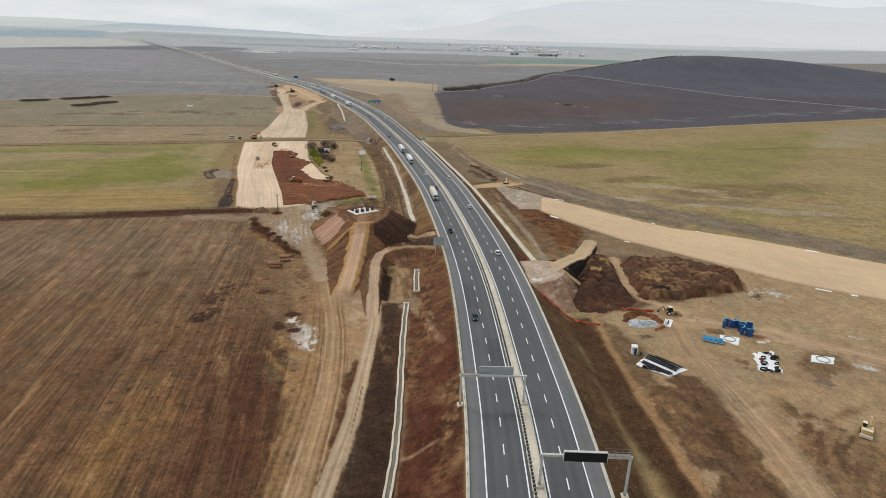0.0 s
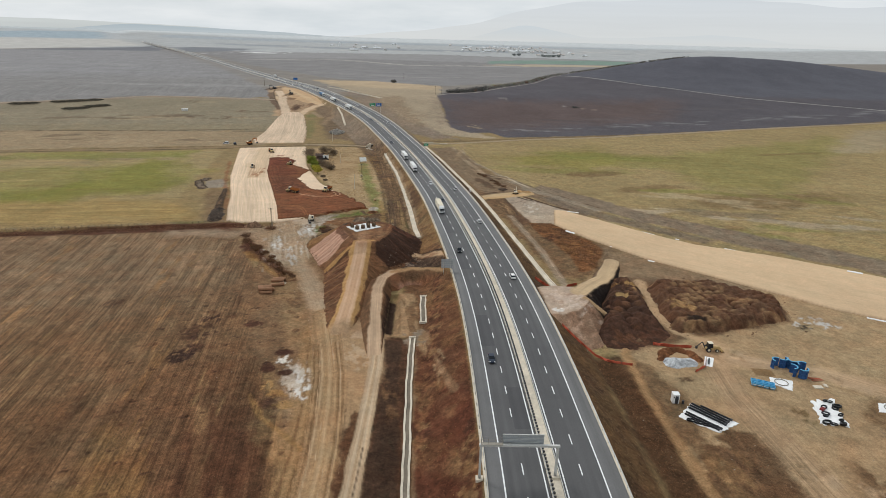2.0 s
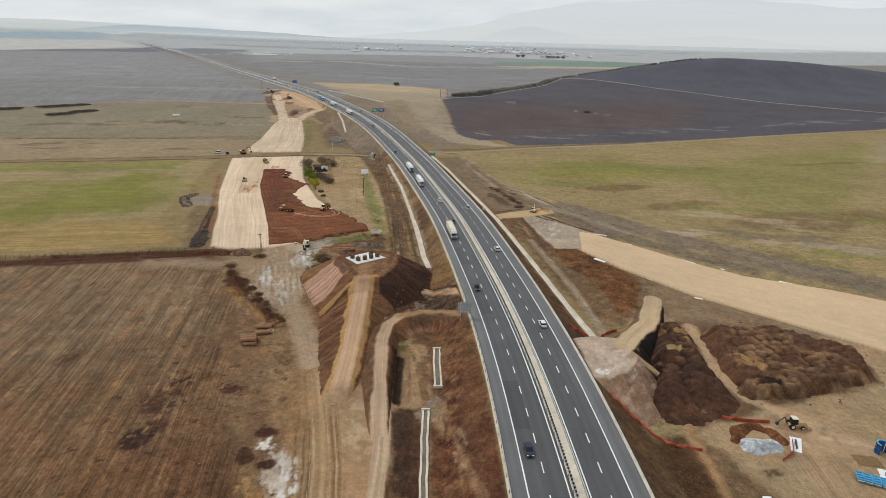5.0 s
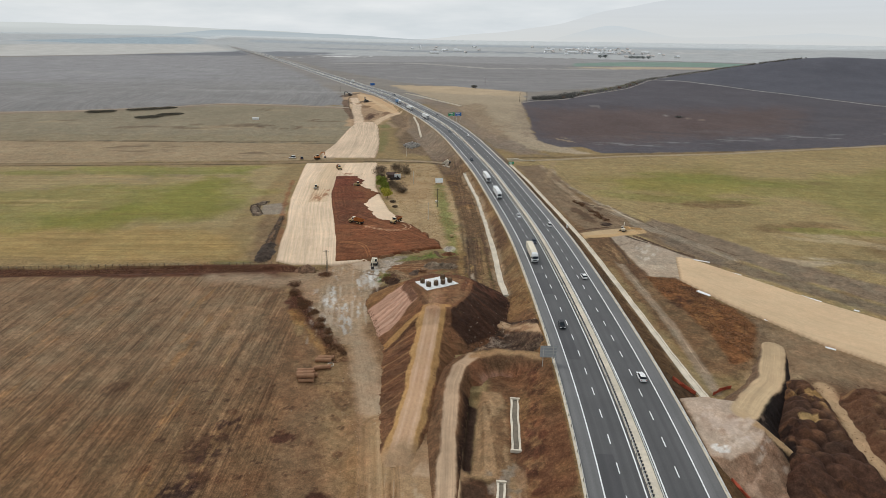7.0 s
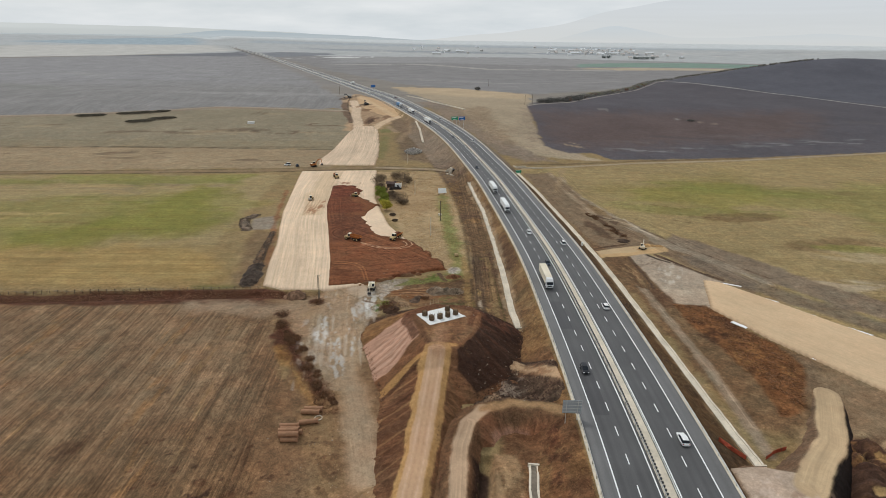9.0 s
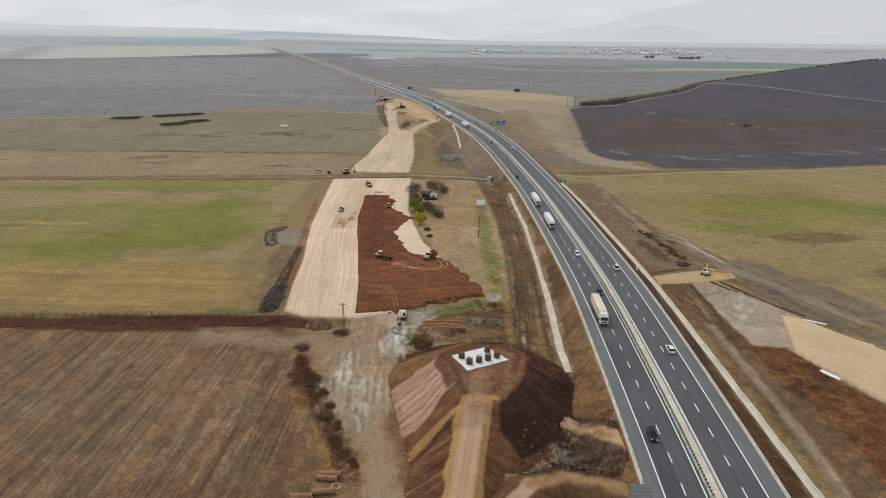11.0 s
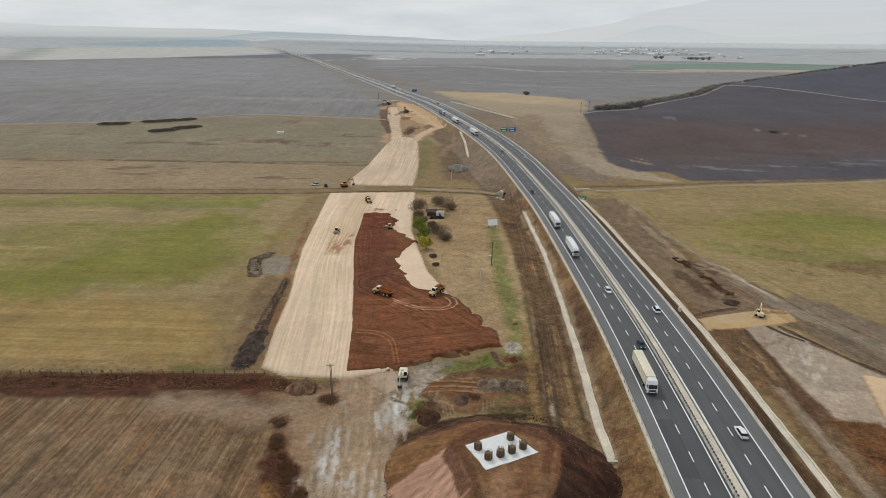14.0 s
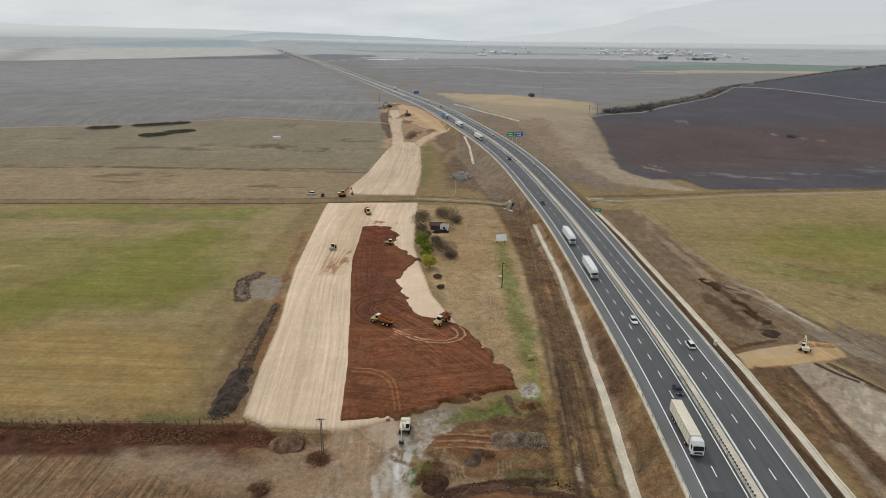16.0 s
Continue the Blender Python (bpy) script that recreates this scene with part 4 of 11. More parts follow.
    right = smooth(12.6, 13.2, un) * (1 - smooth(20, 23, un)) * (1 - smooth(560, 680, yn))
    p.lay(near, right, rgb(90, 68, 46), (0, 0, 0.7))
    dark = right * smooth(0.0, 0.3, fbm(x[near], yn, 9, 27, 4))
    p.lay(near, dark * 0.7, rgb(74, 56, 42), (0, 0, 0.8))
    p.lay(near, left * smooth(420, 520, yn) * 0.8, rgb(138, 123, 107), (0, 0, 0.6))
    p.lay(near, right * smooth(420, 520, yn) * 0.8, rgb(134, 121, 105), (0, 0, 0.6))
    # trodden earth along the drains
    p.lane(((29.3, 254), (28.9, 268), (29.9, 295), (30.4, 332), (29.9, 376), (26.6, 430)), 3.8, rgb(150, 128, 102), (0, 0, 0.5), 0.8, 0.9, 0.8)
    p.lane(((69.5, 194), (69.0, 224), (68.7, 268), (69.0, 312), (67.4, 358), (63.6, 418), (58.0, 456)), 3.6, rgb(140, 118, 92), (0, 0, 0.5), 0.8, 0.9, 0.7)
    p.lane(((0.6, 64), (5.6, 87), (8.0, 100), (10.2, 116), (12.0, 131), (14.0, 147), (17.0, 167.5)), 3.0, rgb(140, 114, 88), (0, 0, 0.5), 0.6, 0.9, 0.7)
    # the works yard on the east side
    p.zone(((56, -700), (60, 80), (67, 115), (72, 150), (72, 168), (84, 200), (94, 232), (110, 226), (135, 200), (178, 153), (260, 110), (260, -700)), rgb(158, 133, 102), (0, 0, 0.25), 2.5, 2.5)
    p.streaks(((98, 150), (92, 131), (90.3, 108), (88.7, 92), (85.6, 75), (82, 45)), 70, 0.15, 10)
    p.zone(((74, 172), (80, 182), (92, 202), (100, 205), (126, 198), (142, 180), (134, 165), (106, 160), (98, 160), (88, 155), (76, 153)), rgb(96, 72, 54), (0, 0, 0.4), 1.2, 1.5, 0.9)
    p.zone(((54, -700), (57, 80), (60, 112), (62, 150), (72, 152), (71.5, 134), (68, 106), (65, 78), (63, -700)), rgb(76, 55, 38), (0, 0, 0.6), 1.5, 1.5)
    p.zone(((73.3, 114), (84.6, 117), (87.5, 109), (85.4, 92), (81, 75), (78, -700), (64, -700), (66, 78), (68.5, 103)), rgb(92, 68, 49), (0, 0, 0.7), 0.8, 5.0, 0.9, 6.0)
    p.dust(75, 96, 10, 26, rgb(128, 100, 70), 0.6, 6, 2.6, 4.0, 0.0, 73)
    p.dust(78, 92, 8, 22, rgb(64, 46, 34), 0.6, 6, 2.6, 3.0, 0.0, 75)
    p.dust(71, 110, 6, 14, rgb(136, 108, 76), 0.5, 6, 2.0, 3.0, 0.0, 77)
    p.zone(((71, 150), (72, 134), (69, 108), (75, 116), (80, 128), (78, 146)), rgb(104, 80, 58), (0, 0, 0.6), 2, 2, 0.8)
    p.zone(((99, 103.5), (103, 97), (109, 82.5), (140, 64), (140, -700), (84, -700), (87, 74), (94.6, 96)), rgb(104, 78, 56), (0, 0, 0.7), 0.8, 6.0, 0.85, 6.0)
    p.dust(104, 84, 12, 14, rgb(136, 108, 78), 0.7, -50, 1.6, 5.0, 0.0, 79)
    p.dust(100, 88, 8, 10, rgb(74, 54, 40), 0.6, -50, 1.6, 4.0, 0.0, 81)
    p.zone(((118, 120), (124, 126), (131, 124), (131, 117), (124, 112), (117, 110)), rgb(118, 93, 68), (0, 0, 0.3), 1.5, 1.5, 0.8)
    p.zone(((116, 128), (150, 122), (200, 120), (200, 150), (150, 158), (130, 165), (112, 150)), rgb(156, 133, 102), (0, 0, 0.3), 4, 3, 0.7)
    p.lane(((97, 151), (102.4, 146.6), (121.4, 137.2), (131.9, 127), (142.4, 117), (200, 72)), 6, rgb(178, 150, 119), (0, 0, 0.05), 1.8, 1)
    p.lane(((99, 153), (96.9, 149), (92, 131), (90.3, 108), (88.7, 92), (85.6, 75), (82, 45)), 7.5, rgb(164, 136, 106), (0, 0, 0.1), 2.2, 1)
    p.lane(((106, 112), (98, 102), (93, 90)), 3, rgb(150, 122, 92), (0, 0, 0.2), 1.5, 1, 0.7)
    p.lane(((120, 100), (108, 97), (98, 86), (90, 70)), 1.6, rgb(132, 104, 76), (0, 0, 0.3), 0.8, 0.5, 0.8)
    p.lane(((124, 95), (112, 91), (102, 82), (94, 68)), 1.2, rgb(132, 104, 76), (0, 0, 0.3), 0.8, 0.5, 0.7)
    p.lane(((78, 162), (73.8, 152), (70.5, 133.6), (67.5, 105.8), (64.4, 77.8), (61, 50)), 2.4, rgb(152, 120, 86), (0, 0, 0.2), 0.7, 0.5)
    p.lane(((101.5, 200), (100.8, 195), (98.3, 186), (95.6, 177.5), (94.6, 171), (95.4, 163), (98.7, 158.2), (102, 152)), 3.8, rgb(172, 144, 112), (0, 0, 0.1), 0.9, 0.6)
    p.dust(141, 163, 8, 5, rgb(188, 186, 182), 0.85, 0, 1.6, 1.0, 0.05, 49)
    p.dust(136, 161.5, 3, 2, rgb(62, 54, 48), 0.9, 0, 1.2, 1.0, 0.2, 51)
    for k in range(26):
        a, b = 90 + 62 * ((k * 0.618) % 1.0), 98 + 58 * ((k * 0.381966 + 0.1) % 1.0)
        p.dust(a, b, 6, 3, rgb(*((124, 98, 72), (172, 148, 120))[k % 2]), 0.45, -30 + 8 * (k % 5), 1.8, 3.0, 0.0, 53 + k % 6)
    p.dust(134.4, 115.8, 3.2, 1.2, rgb(196, 196, 194), 0.9, -40, 1.0, 1.0, 0.1, 61)
    p.dust(117.6, 110.6, 3.0, 3.6, rgb(110, 98, 88), 0.8, 0, 1.2, 1.5, 0.1, 63)
    p.dust(124, 112.6, 4, 2, rgb(160, 140, 116), 0.7, -20, 1.2, 1.5, 0.1, 65)
    p.dust(103, 121, 2.0, 3.6, rgb(104, 84, 56), 0.7, 0, 1.2, 1.5, 0.15, 67)
    p.dust(83.5, 138.5, 2.2, 1.2, rgb(84, 62, 46), 0.8, 0, 1.0, 1.0, 0.2, 69)
    p.dust(145, 132, 4.5, 1.6, rgb(190, 180, 166), 0.8, -30, 1.2, 1.0, 0.0, 71)
    # ground stripped for the eastern slip road
    p.zone(((63.9, 467.6), (81.2, 469.1), (87.2, 436.5), (85.8, 376.7), (99.2, 362.2), (109.9, 322.1), (120.1, 290.2), (114.7, 281.9), (95.5, 319.1), (71.9, 320.4), (69.7, 345.3)), rgb(122, 103, 82), (0, 0, 0.5), 1.5, 2)
    p.lane(((81.2, 469.1), (80.4, 421.2), (85.2, 374.7), (97.3, 357.4), (108.9, 320.1), (119.5, 289.1)), 2.6, rgb(154, 136, 112), (0, 0, 0.3), 1.2, 1.2, 0.7)
    p.dust(90.1, 364.9, 4, 12, rgb(84, 64, 50), 0.8, 20, 2.0, 2.0, 0.1, 45)
    p.zone(((100, 332), (128, 286), (150, 252), (190, 205), (240, 150), (252, 160), (200, 225), (150, 280), (112, 345)), rgb(126, 110, 92), (0, 0, 0.4), 1.5, 2)
    p.zone(((74, 330), (84, 318), (94, 300), (94, 268), (106, 236), (94, 212), (82, 205), (74, 205), (72, 260), (70, 312), (68, 380)), rgb(114, 90, 66), (0, 0, 0.7), 2, 2)
    p.zone(((150, 205), (106, 236), (96, 224), (92, 208), (112, 198), (134, 180)), rgb(126, 104, 82), (0, 0, 0.3), 3, 3, 0.8)
    p.zone(((83, 311), (92, 304), (99, 294), (106, 288), (112, 278), (104, 272), (94, 268), (84, 273), (82.6, 292)), rgb(172, 154, 134), (0, 0, 0.4), 0.8, 1.2, 0.95)
    p.zone(((102, 318), (108, 300), (124, 268), (150, 236), (158, 240), (128, 280), (110, 318)), rgb(112, 98, 84), (0, 0, 0.4), 1.5, 1.5, 0.8)
    p.zone(((70.5, 314), (71.5, 321), (88, 328), (102, 329), (101, 322), (95, 320), (84, 317)), rgb(190, 158, 116), (0, 0, 0.15), 0.7, 0.6)
    p.zone(((75, 313), (82, 309), (83, 292), (83.5, 271), (79, 268), (77.5, 294)), rgb(96, 72, 54), (0, 0, 0.7), 0.8, 1.2, 0.9)
    p.streaks(((81.2, 469.1), (80.4, 421.2), (85.2, 374.7), (97.3, 357.4), (108.9, 320.1), (119.5, 289.1)), 24, 0.7, 4)
    p.zone(((83.3, 271), (93, 270.5), (97, 256), (101.7, 244), (101, 232), (92, 214), (84, 211), (86.5, 230), (84, 248), (81.5, 260)), rgb(112, 76, 48), (0, 0, 0.9), 0.8, 1.4)
    p.dust(90, 256, 9, 16, rgb(66, 44, 32), 0.8, -15, 3.0, 1.0, 0.0, 41, (0, 0, 0.6))
    p.dust(93, 236, 7, 18, rgb(146, 104, 64), 0.7, -10, 3.0, 1.0, 0.0, 43)
    p.lane(((77.9, 312), (77.2, 290), (77, 264), (76.5, 232), (74.6, 208), (73.6, 198)), 2.6, rgb(146, 128, 108), (0, 0, 0.2), 0.8, 0.6)
    p.spot(80, 350, 4, 14, rgb(78, 58, 44), (0, 0, 0.6), 0.7, 10, 0.8)
    # tracks
    p.lane(MAIN_TRACK[:7], 8.6, rgb(152, 124, 94), (0.1, 0, 0.05), 2.0, 0.8)
    p.zone(((-26, 216), (-21, 222), (-17, 205), (-13, 185), (-11, 165), (-16, 165), (-21, 188)), rgb(142, 113, 82), (0, 0, 0.4), 2.5, 2.5, 0.8)
    p.dust(-19, 196, 5, 12, rgb(106, 80, 58), 0.7, 0, 2.0, 1.0, -0.05, 51)
    p.lane(MAIN_TRACK[6:], 8.0, rgb(146, 117, 89), (0, 0, 0.05), 1.2, 0.8)
    p.lane(MAIN_TRACK, 4.5, rgb(170, 143, 113), (0.1, 0, 0), 1.6, 0.8, 0.7)
    p.lane(MAIN_TRACK[7:], 6.0, rgb(164, 141, 116), (0, 0, 0), 1.6, 1.0, 0.85)
    p.lane(((-20, 70), (-13, 92), (-11, 118), (-9, 140)), 5.0, rgb(150, 118, 84), (0.3, 0, 0.1), 1.5, 1, 0.7)
    p.lane(((8.5, 95.6), (12, 95.8), (17.4, 96.9)), 0.7, rgb(156, 128, 100), None, 0.5, 0.3, 0.8)
    p.lane(PALE_TRACK, 3.6, rgb(182, 156, 126), (0.1, 0, 0), 0.45, 0.3)
    p.lane(((0.5, 70), (3.4, 96), (8, 132), (12, 166)), 7.4, rgb(74, 50, 37), (0, 0, 0.8), 1.0, 0.8, 0.95)
    p.lane(((-2, 118), (-1.5, 130), (1.5, 144)), 3, rgb(84, 58, 42), (0, 0, 0.7), 0.8, 1.0, 0.6)
    p.lane(((-3, 92), (-5, 100), (-4, 112)), 2.0, rgb(104, 76, 54), (0, 0, 0.4), 0.8, 0.8, 0.8)
    p.lane(CROSS_TRACK, 5.5, rgb(132, 112, 86), (0, 0, 0.3), 1, 0.8)
    p.lane(((-31, 481), (4, 478), (17, 473)), 3.0, rgb(170, 156, 136), (0, 0, 0.2), 1, 0.6, 0.5)
    # ditch shadow painted as a dark line beside the cross track
    p.lane([(q[0], q[1] - 4.2) for q in CROSS_TRACK], 2.0, rgb(76, 64, 50), (0, 0, 0.5), 0.8, 0.6, 0.85)
    p.lane([(q[0], q[1] + 4.0) for q in CROSS_TRACK], 1.4, rgb(92, 78, 60), (0, 0, 0.5), 0.8, 0.6, 0.7)
    p.lane(CROSS_TRACK_EAST, 4.5, rgb(146, 128, 102), (0, 0, 0.3), 1, 0.8)
    p.lane(((64, 490), (150, 510), (240, 523)), 4, rgb(88, 72, 56), (0, 0, 0.5), 1.5, 0.8, 0.6)
    p.lane(((75, 420), (84, 450), (92, 480)), 4, rgb(146, 124, 96), (0, 0, 0.3), 1.5, 1, 0.6)
    p.lane(((-620, 602), (-381, 632), (-312, 643), (-242, 661), (-200, 679), (-166, 677), (-73, 665)), 7, rgb(142, 122, 104), (0, 0, 0.3), 2.0, 2.0, 0.8)
    p.lane(((-310, 530), (-180, 535), (-70, 540)), 2.0, rgb(90, 74, 56), (0, 0, 0.3), 1.0, 0.6, 0.8)
    p.streaks(MAIN_TRACK, 8.5, 0.4, 2.0)
    p.streaks(PALE_TRACK, 4.0, 0.6, 0.8)
    p.streaks(((96.9, 149), (92, 131), (90.3, 108), (88.7, 92), (85.6, 75), (82, 45)), 10, 0.8, 2.5)
    p.streaks(((102.4, 146.6), (121.4, 137.2), (131.9, 127), (142.4, 117), (200, 72)), 7, 0.7, 2)
    p.streaks(((22, 470), (24, 400), (24, 330), (22, 275)), 9, 0.9, 2)
    p.streaks(((77.9, 312), (77, 264), (76.5, 232), (74.6, 208)), 4, 0.7, 1.2)
    # where the tracks meet below the ramp, and the cutting beside the haul road
    p.zone(((-10, 160), (-6, 170), (-3, 177), (-1.3, 181), (2.9, 177), (4.1, 181), (9.8, 176), (8.8, 164), (8, 150), (2, 138), (-9, 144)), rgb(154, 125, 96), (0, 0, 0.1), 2.0, 1.5, 0.9)
    p.dust(0, 160, 8, 16, rgb(186, 160, 132), 0.6, 0, 2.0, 5.0, 0.0, 57)
    p.lane(((-13.5, 80), (-9.5, 105), (-7, 133), (-6.5, 158), (-8.6, 188)), 3.0, rgb(180, 153, 123), (0, 0, 0), 1.2, 0.8, 0.7)
    p.dust(-15, 108, 5, 36, rgb(150, 116, 82), 0.7, 3, 1.4, 9.0, 0.0, 55)
    p.zone(((15.4, 200), (21.3, 199), (20.6, 186), (20.3, 176), (22.8, 168), (20, 158), (16.6, 168), (11.5, 170), (12.6, 181)), rgb(150, 122, 92), (0, 0, 0.4), 0.8, 1.2)
    p.dust(18, 184, 4, 16, rgb(104, 78, 56), 0.7, 0, 1.6, 3.0, -0.05, 59)
    p.dust(18, 168, 4, 6, rgb(142, 130, 116), 0.7, 0, 1.4, 1.0, 0.0, 61)
    p.zone(((12.0, 197), (14.8, 194), (12.9, 181), (11.3, 170), (9.6, 172)), rgb(56, 41, 33), (0, 0, 0.4), 0.5, 0.6)
    # ground texture is weaker and more even further out
    p.k = (1 - 0.35 * smooth(276, 300, y)) * (1 - 0.6 * smooth(430, 720, y))
    p.t *= (1 - 0.5 * smooth(430, 720, y))[:, None]
    # bare ground round the far diggings
    p.zone(((-68, 590), (-42, 590), (-26, 630), (-44, 700), (-84, 790), (-92, 780), (-82, 700), (-66, 640)), rgb(170, 142, 112), (0, 0, 0.3), 3, 3)
    p.lane(((-50, 596), (-60, 630), (-66, 665), (-74, 690)), 7, rgb(196, 170, 140), None, 1.5, 1)
    p.lane(((-50, 596), (-44, 625), (-36, 640), (-30, 650)), 6, rgb(192, 164, 132), None, 1.5, 1)
    p.lane(((-36, 640), (-48, 680), (-62, 720), (-80, 780)), 6, rgb(188, 160, 128), None, 1.5, 1)
    p.zone(((-70, 678), (-62, 676), (-66, 705), (-76, 700)), rgb(70, 58, 50), (0, 0, 0.5), 1.5, 1.5, 0.8)
    p.spot(-58, 655, 7, 12, rgb(126, 104, 84), (0, 0, 0.5), 0.8, 0, 0.7)
    p.lane(((-20, 560), (-14, 590), (-16, 630)), 6, rgb(150, 126, 100), (0, 0, 0.4), 2, 1, 0.7)
    return p


def ribbon(name, line, width, colour, label, category, step=5.0):
    """A worn track laid over the far fields."""
    c = np.array(line, float)
    run = np.concatenate(((0,), np.cumsum(np.hypot(*np.diff(c, axis=0).T))))
    s = np.linspace(0, run[-1], int(run[-1] / step) + 2)
    cx, cy = np.interp(s, run, c[:, 0]), np.interp(s, run, c[:, 1])
    tx, ty = np.gradient(cx), np.gradient(cy)
    norm = np.hypot(tx, ty)
    w = width / 2 * (1 + 0.35 * vnoise(s, s * 0, 17, 3))
    verts = []
    for side in (-1, -0.4, 0.4, 1):
        vx, vy = cx + side * w * ty / norm, cy - side * w * tx / norm
        verts.append(np.stack((vx, vy, ground_z(vx, vy) + (0.35 if abs(side) < 0.5 else -0.1)), 1))
    n = len(s)
    co = np.concatenate(verts)
    i = np.arange(n - 1)
    quads = np.concatenate([np.stack((i + r * n, i + (r + 1) * n, i + (r + 1) * n + 1, i + r * n + 1), 1) for r in range(3)])
    me = bpy.data.meshes.new(name)
    me.from_pydata(co.tolist(), [], quads.tolist())
    p = Paint(co[:, 0], co[:, 1], colour, (0, 0, 0.1))
    for key, values in (("soil", p.c), ("till", p.t)):
        layer = me.attributes.new(key, "FLOAT_COLOR", "POINT")
        layer.data.foreach_set("color", np.column_stack((values, np.full(len(values), 0.5))).ravel())
    me.attributes.new("flow", "FLOAT_VECTOR", "POINT")
    me.materials.append(SOIL)
    me.shade_smooth()
    return tagged(new(name, me), label, category, kind="structure")


TRAIL = ((-15, 66), (-10.6, 92), (-8.0, 109.8), (-6.5, 122.6), (-5.6, 138), (-5.4, 152), (-6.4, 168), (-8.2, 186))
PALE_LANE = ((-9.5, 74), (-4.6, 95), (-1.1, 109), (1.0, 121.6), (3.3, 136), (6.0, 154), (7.4, 168))


def ground_top(x, y):
    """The ground with a shallow ditch along the fence, wheel ruts in the tracks and the cutting beside the haul road."""
    ditch = along(x, y, FENCE_LINE)[0]
    z = ground_z(x, y) - 0.9 * (1 - smooth(0.5, 4.5, np.abs(ditch - 2.0))) * (y < 281)
    rut = along(x, y, MAIN_TRACK)[0]
    z = z - 0.12 * (1 - smooth(3.5, 5.0, rut)) + 0.05 * np.sin(rut * 3.3) * (rut < 5)
    cut_left = outline(x, y, ((10.5, 172), (12.5, 198), (15.5, 198), (13.5, 172)))
    return z - 1.6 * (1 - smooth(-0.3, 1.0, cut_left))


gx = axis(-130, 190, 0.66, -4700, 4700, 1.035)
gy = axis(66, 480, 0.66, -900, 4700, 1.032)
xx, yy = np.meshgrid(gx, gy)
xx, yy = xx.ravel(), yy.ravel()
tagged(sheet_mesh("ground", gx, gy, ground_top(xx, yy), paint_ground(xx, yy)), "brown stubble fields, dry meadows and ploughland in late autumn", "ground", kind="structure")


def fine_ground(name, span, step, extra, rise, label, fade=0.0):
    """A close-grained stretch of the same ground, laid a hand's width over it, for crisp ruts and edges."""
    x0, x1, y0, y1 = span
    hx, hy = np.arange(x0, x1 + step, step), np.arange(y0, y1 + step, step)
    px, py = np.meshgrid(hx, hy)
    px, py = px.ravel(), py.ravel()
    p = paint_ground(px, py)
    plain_tone = p.c.copy()
    extra(p)
    if fade:
        w = smooth(0, fade, py - y0)[:, None]
        p.c = plain_tone * (1 - w) + p.c * w
    rim = np.minimum(np.minimum(px - x0, x1 - px), np.minimum(py - y0, y1 - py))
    z = ground_top(px, py) + np.where(rim < step * 1.5, -0.12, 0.05 + rise(px, py))
    return tagged(sheet_mesh(name, hx, hy, z, p), label, "ground", kind="structure")


